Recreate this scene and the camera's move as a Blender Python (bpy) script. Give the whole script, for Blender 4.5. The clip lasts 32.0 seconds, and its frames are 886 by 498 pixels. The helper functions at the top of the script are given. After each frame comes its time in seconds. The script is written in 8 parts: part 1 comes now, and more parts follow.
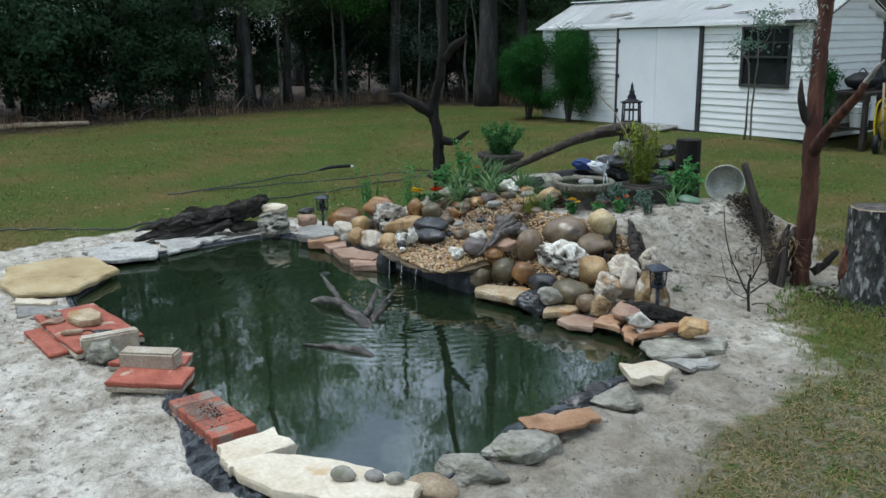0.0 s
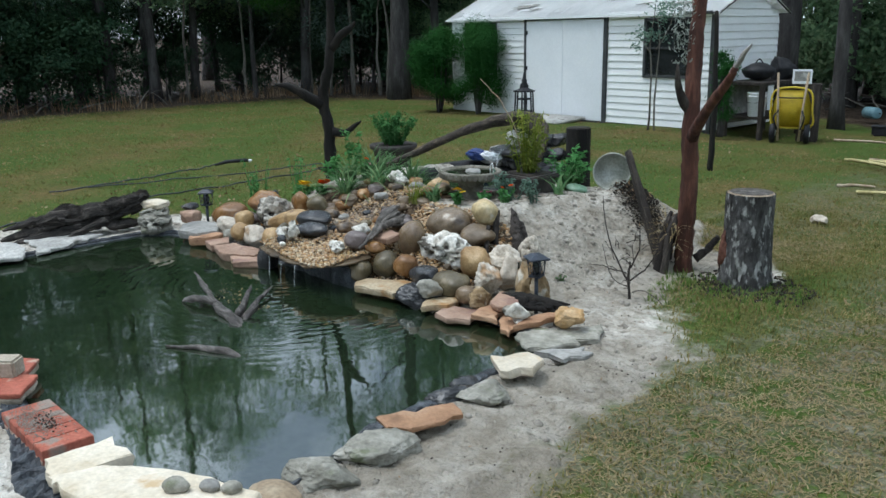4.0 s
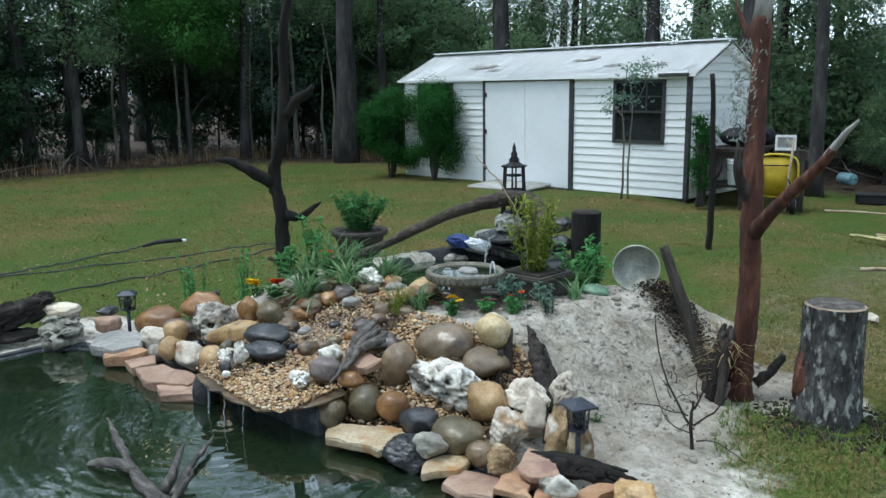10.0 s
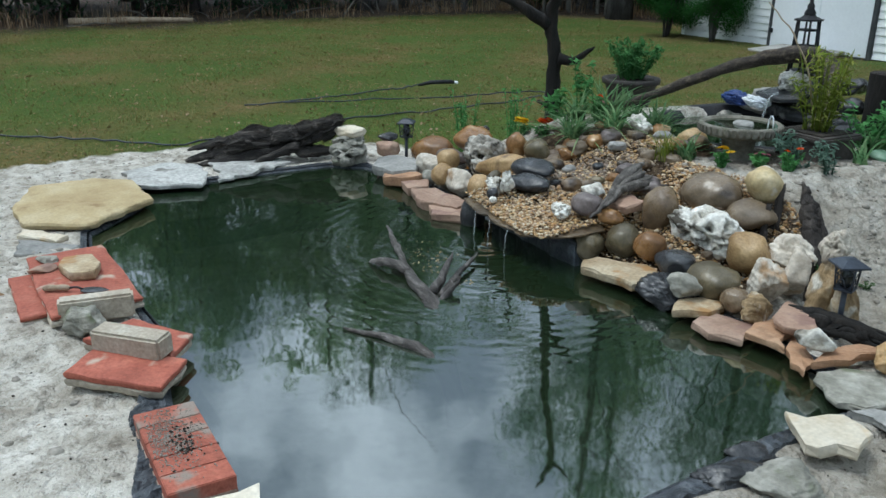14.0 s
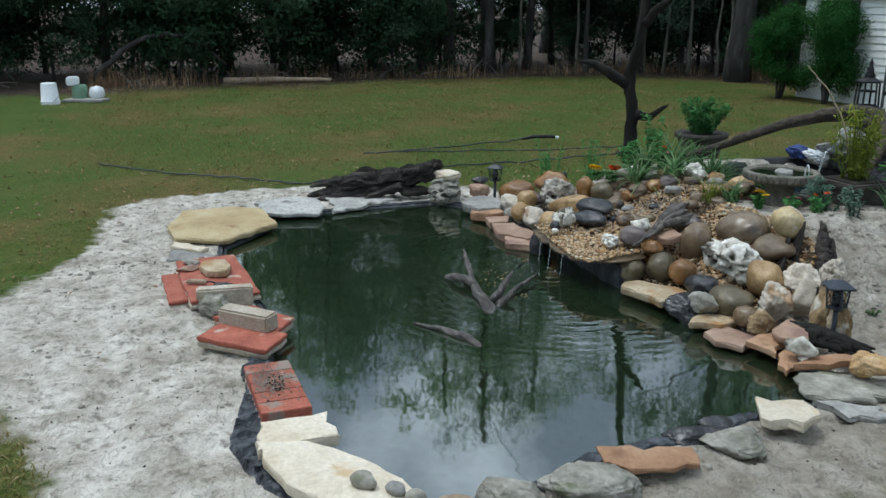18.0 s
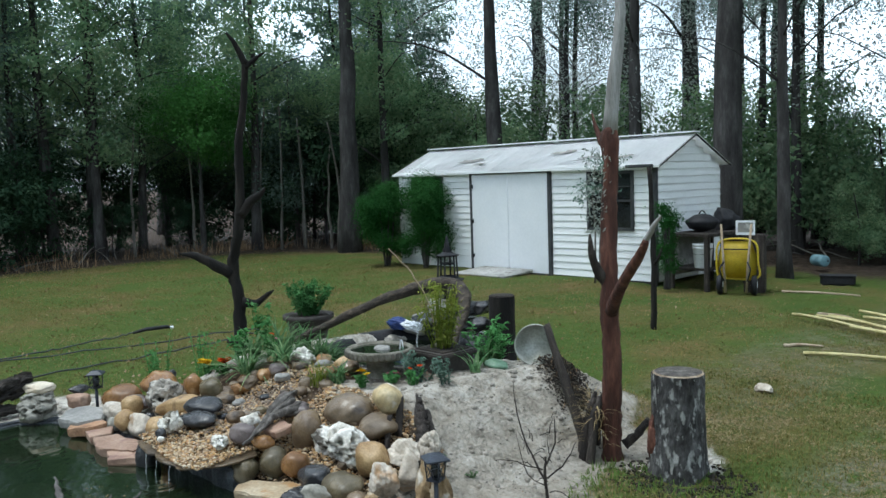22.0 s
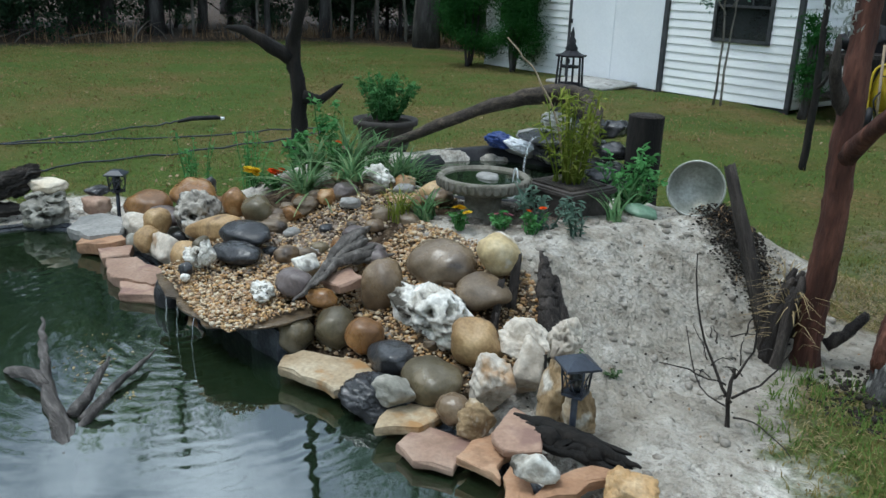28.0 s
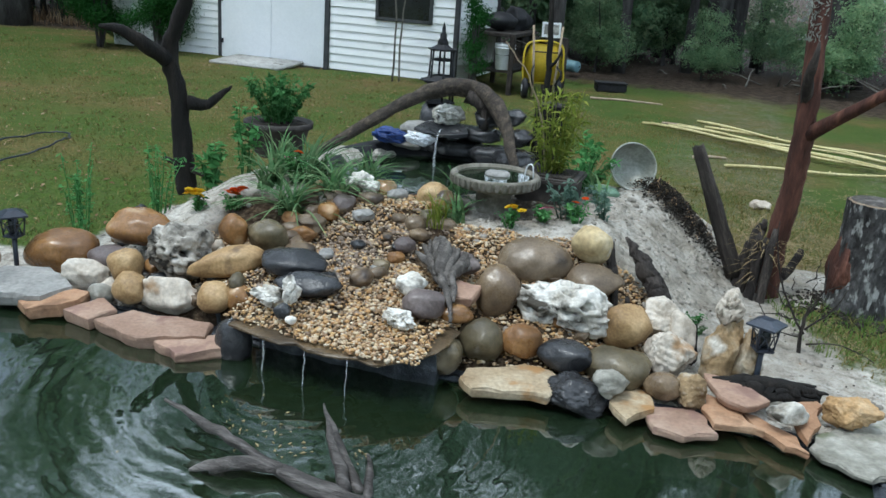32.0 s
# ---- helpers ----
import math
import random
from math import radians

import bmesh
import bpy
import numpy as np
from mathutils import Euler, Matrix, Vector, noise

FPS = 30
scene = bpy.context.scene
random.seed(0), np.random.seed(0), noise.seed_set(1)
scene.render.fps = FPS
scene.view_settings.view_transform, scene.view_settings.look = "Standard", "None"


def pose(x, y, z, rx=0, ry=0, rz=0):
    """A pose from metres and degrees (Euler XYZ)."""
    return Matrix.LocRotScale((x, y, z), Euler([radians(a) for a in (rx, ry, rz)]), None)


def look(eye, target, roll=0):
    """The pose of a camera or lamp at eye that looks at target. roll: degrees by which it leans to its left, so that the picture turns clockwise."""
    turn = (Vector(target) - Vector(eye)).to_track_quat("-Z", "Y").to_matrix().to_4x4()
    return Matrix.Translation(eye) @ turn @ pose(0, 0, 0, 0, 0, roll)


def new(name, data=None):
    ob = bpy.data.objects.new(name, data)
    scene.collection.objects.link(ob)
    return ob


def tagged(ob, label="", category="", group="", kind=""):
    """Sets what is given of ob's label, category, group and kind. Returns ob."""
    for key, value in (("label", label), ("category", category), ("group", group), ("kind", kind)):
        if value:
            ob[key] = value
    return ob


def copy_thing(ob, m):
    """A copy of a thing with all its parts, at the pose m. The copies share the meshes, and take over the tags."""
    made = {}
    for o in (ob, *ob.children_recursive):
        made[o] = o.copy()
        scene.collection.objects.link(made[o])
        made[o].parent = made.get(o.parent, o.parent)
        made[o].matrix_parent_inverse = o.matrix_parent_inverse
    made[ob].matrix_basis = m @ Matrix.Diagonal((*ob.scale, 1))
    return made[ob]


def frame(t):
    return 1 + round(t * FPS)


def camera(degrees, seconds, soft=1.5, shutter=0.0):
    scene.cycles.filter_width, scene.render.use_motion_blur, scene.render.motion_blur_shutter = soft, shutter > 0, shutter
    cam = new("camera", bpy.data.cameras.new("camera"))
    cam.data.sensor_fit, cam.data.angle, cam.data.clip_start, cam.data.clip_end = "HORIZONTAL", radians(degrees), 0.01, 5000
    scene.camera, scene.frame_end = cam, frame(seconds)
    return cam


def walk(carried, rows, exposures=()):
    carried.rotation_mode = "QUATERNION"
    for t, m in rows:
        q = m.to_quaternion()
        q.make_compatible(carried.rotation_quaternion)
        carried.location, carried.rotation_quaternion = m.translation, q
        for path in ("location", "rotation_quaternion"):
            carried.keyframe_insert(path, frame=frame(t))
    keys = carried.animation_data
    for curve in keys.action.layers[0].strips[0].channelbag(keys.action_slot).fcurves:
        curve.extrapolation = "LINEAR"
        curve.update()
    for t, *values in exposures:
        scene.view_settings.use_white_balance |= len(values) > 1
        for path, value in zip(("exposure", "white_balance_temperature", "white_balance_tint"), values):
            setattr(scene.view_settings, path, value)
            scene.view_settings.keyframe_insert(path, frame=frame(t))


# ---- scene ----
cam = camera(55.2, 32.0)
PATH = [
    (0, (13.29, -12.648, 1.684), (11.722, -11.504, 1.202), -1.0),
    (0.5, (13.355, -12.733, 1.682), (11.784, -11.6, 1.185), -0.6),
    (1, (13.446, -12.72, 1.686), (11.86, -11.607, 1.192), 1.1),
    (1.5, (13.506, -12.708, 1.673), (11.923, -11.587, 1.187), 0.2),
    (2, (13.518, -12.653, 1.667), (11.968, -11.484, 1.187), -1.0),
    (2.5, (13.54, -12.592, 1.667), (11.997, -11.407, 1.204), -1.7),
    (3, (13.532, -12.528, 1.67), (12.03, -11.302, 1.18), -2.2),
    (3.5, (13.456, -12.43, 1.635), (11.998, -11.157, 1.133), -1.4),
    (5.5, (12.925, -11.992, 1.608), (11.439, -10.745, 1.121), 0.4),
    (6, (12.701, -11.965, 1.631), (11.223, -10.705, 1.154), -0.6),
    (6.5, (12.528, -11.849, 1.618), (11.033, -10.596, 1.178), 0.4),
    (7, (12.388, -11.721, 1.633), (10.903, -10.459, 1.184), 1.9),
    (7.5, (12.252, -11.759, 1.646), (10.883, -10.356, 1.249), 1.2),
    (8, (12.182, -11.745, 1.662), (10.816, -10.341, 1.26), 0.1),
    (8.5, (12.164, -11.692, 1.684), (10.785, -10.289, 1.325), 0.8),
    (9, (12.164, -11.656, 1.672), (10.786, -10.253, 1.308), -0.4),
    (9.5, (12.158, -11.633, 1.677), (10.776, -10.235, 1.308), -1.5),
    (10, (12.155, -11.629, 1.673), (10.775, -10.23, 1.304), -0.7),
    (10.5, (12.155, -11.633, 1.678), (10.76, -10.248, 1.31), -1.2),
    (11, (12.15, -11.634, 1.685), (10.757, -10.244, 1.331), -1.2),
    (11.5, (12.148, -11.63, 1.685), (10.754, -10.242, 1.324), -1.1),
    (12, (12.15, -11.616, 1.682), (10.752, -10.232, 1.321), -1.4),
    (12.5, (12.162, -11.597, 1.68), (10.752, -10.23, 1.305), -1.3),
    (13, (12.137, -11.561, 1.633), (10.557, -10.437, 1.143), -1.1),
    (13.5, (12.186, -11.631, 1.594), (10.531, -10.652, 1.043), 0.5),
    (14, (12.245, -11.79, 1.559), (10.584, -10.906, 0.884), 0.7),
    (14.5, (12.367, -11.799, 1.559), (10.643, -11.041, 0.886), 1.7),
    (16.5, (12.974, -11.82, 1.581), (11.185, -11.179, 0.959), 1.0),
    (17, (13.114, -11.745, 1.57), (11.304, -11.165, 0.947), 0.4),
    (17.5, (13.188, -11.743, 1.605), (11.376, -11.128, 1.021), -0.3),
    (18, (13.179, -11.83, 1.614), (11.359, -11.207, 1.068), 0.3),
    (18.5, (13.215, -11.877, 1.644), (11.422, -11.199, 1.073), -0.6),
    (19, (13.191, -11.853, 1.637), (11.489, -10.968, 1.071), -1.0),
    (19.5, (13.221, -11.786, 1.65), (11.531, -10.832, 1.164), -0.8),
    (20, (13.252, -11.718, 1.687), (11.57, -10.708, 1.298), -2.3),
    (20.5, (13.269, -11.653, 1.716), (11.688, -10.463, 1.422), 0.6),
    (21, (13.244, -11.613, 1.714), (11.742, -10.317, 1.469), 0.4),
    (21.5, (13.228, -11.582, 1.727), (11.779, -10.218, 1.52), -0.8),
    (22, (13.228, -11.596, 1.747), (11.778, -10.228, 1.582), -1.8),
    (22.5, (13.254, -11.654, 1.758), (11.772, -10.322, 1.581), -1.0),
    (23, (13.207, -11.645, 1.715), (11.618, -10.447, 1.51), -1.6),
    (23.5, (13.155, -11.649, 1.667), (11.459, -10.63, 1.378), -0.4),
    (24, (13.194, -11.571, 1.642), (11.5, -10.578, 1.262), -0.4),
    (24.5, (13.202, -11.453, 1.624), (11.528, -10.458, 1.167), -3.0),
    (25, (13.062, -11.258, 1.59), (11.49, -10.121, 1.106), -0.3),
    (25.5, (12.952, -11.029, 1.587), (11.365, -9.927, 1.072), -2.3),
    (27.5, (12.077, -10.653, 1.555), (10.549, -9.51, 0.957), 1.6),
    (28, (11.849, -10.772, 1.552), (10.374, -9.568, 0.939), 2.2),
    (28.5, (11.68, -11.024, 1.554), (10.294, -9.725, 0.93), 0.6),
    (29, (11.445, -11.232, 1.531), (10.129, -9.861, 0.907), 1.0),
    (29.5, (11.26, -11.437, 1.558), (10.068, -9.964, 0.917), 3.3),
    (30, (11.079, -11.736, 1.573), (10.019, -10.172, 0.918), 2.5),
    (30.5, (10.809, -11.924, 1.573), (9.845, -10.288, 0.946), 2.4),
    (31, (10.521, -12.09, 1.58), (9.696, -10.375, 0.964), 3.1),
    (31.5, (10.241, -12.229, 1.62), (9.57, -10.456, 0.983), 3.1),
    (32, (9.908, -12.212, 1.608), (9.314, -10.407, 0.983), 4.2),
]
EXPOSURES = [(0, -0.28, 5900, 5), (1, -0.4, 5900, 5), (2, -0.36, 5900, 5), (3, -0.22, 5900, 5), (6, -0.08, 5800, 3), (9, -0.02, 5750, 2), (12, 0.08, 5750, 2), (14, -0.26, 5800, 2), (17, -0.64, 5900, 4), (18, -0.4, 5900, 4), (19, -0.5, 5900, 4), (20, -0.06, 5850, 3), (22, -0.06, 5850, 3), (23, 0.06, 5850, 3), (24, -0.12, 5950, 3), (25, -0.06, 5900, 4), (28, -0.18, 5800, 3), (29, -0.16, 5800, 3), (32, -0.02, 5750, 3)]
walk(cam, [(t, look(eye, target, roll)) for t, eye, target, roll in PATH], EXPOSURES)

# ---- light ----
world = bpy.data.worlds.new("world")
scene.world = world
world.use_nodes = True
wn, wl = world.node_tree.nodes, world.node_tree.links
sky = wn.new("ShaderNodeTexSky")
sky.sky_type, sky.sun_disc = "NISHITA", False
sky.sun_elevation, sky.sun_rotation = radians(70), radians(220)
sky.air_density, sky.dust_density, sky.ozone_density = 1.2, 4.0, 1.0
# thin cloud, lighter and darker, over the whole sky
cloud_at = wn.new("ShaderNodeTexCoord")
cloud = wn.new("ShaderNodeTexNoise")
cloud.inputs["Scale"].default_value, cloud.inputs["Detail"].default_value = 4.0, 7
cloud_ramp = wn.new("ShaderNodeValToRGB")
cloud_ramp.color_ramp.elements[0].position, cloud_ramp.color_ramp.elements[0].color = 0.42, (0.2, 0.2, 0.2, 1)
cloud_ramp.color_ramp.elements[1].position, cloud_ramp.color_ramp.elements[1].color = 0.58, (1, 1, 1, 1)
cloud_mix = wn.new("ShaderNodeMix")
cloud_mix.data_type = "RGBA"
cloud_mix.inputs["B"].default_value = (14.0, 15.2, 16.6, 1)
wl.new(cloud_at.outputs["Generated"], cloud.inputs["Vector"])
wl.new(cloud.outputs["Fac"], cloud_ramp.inputs["Fac"])
wl.new(cloud_ramp.outputs["Color"], cloud_mix.inputs["Factor"])
wl.new(sky.outputs["Color"], cloud_mix.inputs["A"])
wl.new(cloud_mix.outputs["Result"], wn["Background"].inputs["Color"])
wn["Background"].inputs["Strength"].default_value = 0.14

sun = new("sun", bpy.data.lights.new("sun", "SUN"))
sun.data.energy, sun.data.angle, sun.data.color = 1.9, radians(16), (1.0, 0.97, 0.92)
sun.matrix_world = look((3, -15, 22), (8, -9, 0))

# ---- materials ----


def surface(name, cols, scale=6.0, rough=0.8, bump=0.3, fine=60.0, metal=0.0, spec=0.4, vary=0.12, dist=0.01, stretch=(1, 1, 1), stain=None, wet=0.0, grain_by=(0.78, 1.15)):
    """Colours mixed by noise at two scales, grain, relief, a little change from thing to thing, and stains."""
    m = bpy.data.materials.new(name)
    m.use_nodes = True
    n, k = m.node_tree.nodes, m.node_tree.links
    b = n["Principled BSDF"]
    b.inputs["Roughness"].default_value, b.inputs["Metallic"].default_value = rough, metal
    b.inputs["Specular IOR Level"].default_value = spec
    at, info, add = n.new("ShaderNodeTexCoord"), n.new("ShaderNodeObjectInfo"), n.new("ShaderNodeVectorMath")
    mul = n.new("ShaderNodeVectorMath")
    mul.operation, mul.inputs[1].default_value = "MULTIPLY", stretch
    off = n.new("ShaderNodeMath")
    off.operation, off.inputs[1].default_value = "MULTIPLY", 37.0
    k.new(at.outputs["Object"], mul.inputs[0])
    k.new(info.outputs["Random"], off.inputs[0])
    k.new(mul.outputs[0], add.inputs[0])
    k.new(off.outputs[0], add.inputs[1])
    n1, n2 = n.new("ShaderNodeTexNoise"), n.new("ShaderNodeTexNoise")
    n1.inputs["Scale"].default_value, n1.inputs["Detail"].default_value, n1.inputs["Roughness"].default_value = scale, 6, 0.62
    n2.inputs["Scale"].default_value, n2.inputs["Detail"].default_value = fine, 4
    k.new(add.outputs[0], n1.inputs["Vector"])
    k.new(add.outputs[0], n2.inputs["Vector"])
    ramp = n.new("ShaderNodeValToRGB")
    e = ramp.color_ramp.elements
    while len(e) < len(cols):
        e.new(0.5)
    for i, c in enumerate(cols):
        e[i].position, e[i].color = 0.28 + 0.44 * i / max(1, len(cols) - 1), (*c, 1)
    k.new(n1.outputs["Fac"], ramp.inputs["Fac"])
    grain = n.new("ShaderNodeMapRange")
    grain.inputs["From Min"].default_value, grain.inputs["From Max"].default_value = 0.3, 0.7
    grain.inputs["To Min"].default_value, grain.inputs["To Max"].default_value = grain_by
    k.new(n2.outputs["Fac"], grain.inputs["Value"])
    val = n.new("ShaderNodeMapRange")
    val.inputs["To Min"].default_value, val.inputs["To Max"].default_value = 1 - vary, 1 + vary
    k.new(info.outputs["Random"], val.inputs["Value"])
    vm = n.new("ShaderNodeMath")
    vm.operation = "MULTIPLY"
    k.new(grain.outputs[0], vm.inputs[0])
    k.new(val.outputs[0], vm.inputs[1])
    hsv = n.new("ShaderNodeHueSaturation")
    k.new(vm.outputs[0], hsv.inputs["Value"])
    k.new(ramp.outputs["Color"], hsv.inputs["Color"])
    out = hsv.outputs["Color"]
    if stain:
        n3 = n.new("ShaderNodeTexNoise")
        n3.inputs["Scale"].default_value, n3.inputs["Detail"].default_value = stain[1], 5
        k.new(add.outputs[0], n3.inputs["Vector"])
        sr = n.new("ShaderNodeMapRange")
        sr.inputs["From Min"].default_value, sr.inputs["From Max"].default_value = stain[2], stain[2] + 0.09
        k.new(n3.outputs["Fac"], sr.inputs["Value"])
        mix = n.new("ShaderNodeMix")
        mix.data_type = "RGBA"
        mix.inputs["B"].default_value = (*stain[0], 1)
        k.new(sr.outputs[0], mix.inputs["Factor"])
        k.new(out, mix.inputs["A"])
        out = mix.outputs["Result"]
    k.new(out, b.inputs["Base Color"])
    if wet:
        wr = n.new("ShaderNodeMapRange")
        wr.inputs["From Min"].default_value, wr.inputs["From Max"].default_value = 0.42, 0.6
        wr.inputs["To Min"].default_value, wr.inputs["To Max"].default_value = rough, max(0.08, rough - wet)
        k.new(n1.outputs["Fac"], wr.inputs["Value"])
        k.new(wr.outputs[0], b.inputs["Roughness"])
    if bump:
        bm1, bm2 = n.new("ShaderNodeBump"), n.new("ShaderNodeBump")
        bm1.inputs["Strength"].default_value, bm1.inputs["Distance"].default_value = bump, dist * 2
        bm2.inputs["Strength"].default_value, bm2.inputs["Distance"].default_value = bump, dist * 0.5
        k.new(n1.outputs["Fac"], bm1.inputs["Height"])
        k.new(n2.outputs["Fac"], bm2.inputs["Height"])
        k.new(bm1.outputs[0], bm2.inputs["Normal"])
        k.new(bm2.outputs[0], b.inputs["Normal"])
    return m


def leafy(name, cols, rough=0.8, through_light=0.35):
    """Leaves: colour differs from leaf to leaf, some light comes through."""
    m = bpy.data.materials.new(name)
    m.use_nodes = True
    n, k = m.node_tree.nodes, m.node_tree.links
    b = n["Principled BSDF"]
    b.inputs["Roughness"].default_value, b.inputs["Specular IOR Level"].default_value = rough, 0.06
    geo, info = n.new("ShaderNodeNewGeometry"), n.new("ShaderNodeObjectInfo")
    at, noi = n.new("ShaderNodeTexCoord"), n.new("ShaderNodeTexNoise")
    noi.inputs["Scale"].default_value = 1.3
    k.new(at.outputs["Object"], noi.inputs["Vector"])
    mixv = n.new("ShaderNodeMath")
    mixv.operation = "MULTIPLY_ADD"
    mixv.inputs[1].default_value = 0.34
    k.new(geo.outputs["Random Per Island"], mixv.inputs[0])
    half = n.new("ShaderNodeMath")
    half.operation, half.inputs[1].default_value = "MULTIPLY", 0.72
    k.new(noi.outputs["Fac"], half.inputs[0])
    k.new(half.outputs[0], mixv.inputs[2])
    ramp = n.new("ShaderNodeValToRGB")
    e = ramp.color_ramp.elements
    while len(e) < len(cols):
        e.new(0.5)
    for i, c in enumerate(cols):
        e[i].position, e[i].color = 0.1 + 0.75 * i / max(1, len(cols) - 1), (*c, 1)
    k.new(mixv.outputs[0], ramp.inputs["Fac"])
    hsv = n.new("ShaderNodeHueSaturation")
    val = n.new("ShaderNodeMapRange")
    val.inputs["To Min"].default_value, val.inputs["To Max"].default_value = 0.75, 1.3
    k.new(info.outputs["Random"], val.inputs["Value"])
    k.new(val.outputs[0], hsv.inputs["Value"])
    k.new(ramp.outputs["Color"], hsv.inputs["Color"])
    k.new(hsv.outputs["Color"], b.inputs["Base Color"])
    tr, mx = n.new("ShaderNodeBsdfTranslucent"), n.new("ShaderNodeMixShader")
    k.new(hsv.outputs["Color"], tr.inputs["Color"])
    mx.inputs["Fac"].default_value = through_light
    k.new(b.outputs[0], mx.inputs[1])
    k.new(tr.outputs[0], mx.inputs[2])
    k.new(mx.outputs[0], n["Material Output"].inputs["Surface"])
    return m


M_COBBLE = surface("river_cobble", [(0.07, 0.047, 0.03), (0.145, 0.1, 0.06), (0.24, 0.175, 0.105)], 7, 0.46, 0.25, 90, stain=((0.04, 0.028, 0.02), 5, 0.57), wet=0.28)
M_GREYBROWN = surface("grey_brown_cobble", [(0.075, 0.054, 0.034), (0.14, 0.102, 0.064), (0.22, 0.165, 0.108)], 6, 0.52, 0.22, 90, stain=((0.05, 0.037, 0.027), 4, 0.56), wet=0.26)
M_TAN = surface("tan_cobble", [(0.22, 0.13, 0.055), (0.34, 0.22, 0.1), (0.44, 0.31, 0.16)], 5, 0.6, 0.2, 80, stain=((0.16, 0.1, 0.05), 6, 0.57), wet=0.15)
M_AMBER = surface("wet_amber_cobble", [(0.1, 0.048, 0.018), (0.2, 0.1, 0.036), (0.34, 0.19, 0.075)], 5, 0.42, 0.2, 70, stain=((0.42, 0.3, 0.17), 5, 0.6), wet=0.3)
M_OLIVE = surface("olive_cobble", [(0.055, 0.045, 0.026), (0.1, 0.08, 0.045), (0.16, 0.13, 0.078)], 6, 0.45, 0.25, 80, stain=((0.2, 0.16, 0.1), 6, 0.6), wet=0.2)
M_SLATE = surface("dark_slate", [(0.014, 0.0145, 0.016), (0.032, 0.032, 0.034), (0.075, 0.074, 0.074)], 9, 0.42, 0.5, 70, stain=((0.2, 0.19, 0.18), 8, 0.62), wet=0.25)
M_PURPLE = surface("purple_grey_stone", [(0.07, 0.055, 0.052), (0.12, 0.095, 0.088), (0.18, 0.145, 0.13)], 7, 0.5, 0.3, 80, stain=((0.26, 0.22, 0.2), 6, 0.62), wet=0.2)
M_WHITE = surface("white_pitted_limestone", [(0.3, 0.26, 0.2), (0.64, 0.61, 0.54), (0.82, 0.8, 0.75)], 9, 0.85, 0.8, 60, stain=((0.05, 0.042, 0.03), 8, 0.575))
M_CORAL = surface("mottled_black_white_coral_rock", [(0.07, 0.06, 0.048), (0.36, 0.33, 0.28), (0.72, 0.69, 0.63)], 11, 0.9, 0.9, 55, stain=((0.03, 0.026, 0.02), 10, 0.53))
M_WHITEROCK = surface("cream_white_rock", [(0.28, 0.23, 0.175), (0.5, 0.44, 0.36), (0.66, 0.61, 0.53)], 7, 0.85, 0.6, 50, stain=((0.34, 0.22, 0.12), 6, 0.6))
M_STANDING = surface("brown_and_cream_rock", [(0.13, 0.08, 0.035), (0.3, 0.21, 0.11), (0.52, 0.45, 0.34)], 8, 0.8, 0.7, 55, stain=((0.6, 0.56, 0.48), 7, 0.56))
M_CREAMFLAG = surface("cream_flagstone", [(0.42, 0.33, 0.21), (0.56, 0.49, 0.38), (0.68, 0.62, 0.52)], 3.5, 0.8, 0.4, 60, stain=((0.5, 0.37, 0.22), 7, 0.6), grain_by=(0.86, 1.08))
M_TANFLAG = surface("tan_flagstone", [(0.22, 0.14, 0.065), (0.4, 0.31, 0.195), (0.55, 0.47, 0.34)], 5, 0.75, 0.4, 60, stain=((0.32, 0.18, 0.07), 6, 0.56))
M_YELLOWFLAG = surface("yellow_flagstone", [(0.27, 0.19, 0.09), (0.37, 0.285, 0.15), (0.46, 0.38, 0.24)], 3, 0.75, 0.35, 60, grain_by=(0.86, 1.08), stain=((0.22, 0.14, 0.06), 4, 0.6))
M_ORANGEFLAG = surface("orange_flagstone", [(0.26, 0.135, 0.07), (0.36, 0.205, 0.115), (0.44, 0.29, 0.18)], 5, 0.75, 0.35, 60, grain_by=(0.84, 1.1), stain=((0.2, 0.11, 0.06), 6, 0.58))
M_PINKFLAG = surface("pink_flagstone", [(0.24, 0.145, 0.098), (0.33, 0.213, 0.15), (0.42, 0.3, 0.222)], 4, 0.7, 0.35, 60, grain_by=(0.84, 1.1), stain=((0.22, 0.13, 0.1), 6, 0.58))
M_GOLD = surface("golden_yellow_rock", [(0.28, 0.165, 0.07), (0.42, 0.265, 0.12), (0.55, 0.41, 0.25)], 8, 0.8, 0.6, 60, stain=((0.3, 0.16, 0.06), 7, 0.58))
M_GREYFLAG = surface("grey_flagstone", [(0.17, 0.17, 0.16), (0.27, 0.26, 0.24), (0.37, 0.36, 0.33)], 6, 0.8, 0.6, 50, stain=((0.5, 0.48, 0.44), 4, 0.6))
M_PALEFLAG = surface("pale_grey_white_flagstone", [(0.25, 0.24, 0.22), (0.43, 0.42, 0.39), (0.6, 0.585, 0.55)], 5, 0.8, 0.7, 45, stain=((0.16, 0.15, 0.13), 5, 0.58), grain_by=(0.7, 1.15))
M_BROWNFLAT = surface("dusty_brown_stone", [(0.17, 0.125, 0.08), (0.27, 0.205, 0.135), (0.37, 0.3, 0.21)], 8, 0.85, 0.5, 60)
M_GREYROCK = surface("mottled_grey_rock", [(0.14, 0.133, 0.105), (0.27, 0.257, 0.215), (0.41, 0.39, 0.34)], 9, 0.9, 1.0, 40, stain=((0.15, 0.16, 0.1), 7, 0.58))
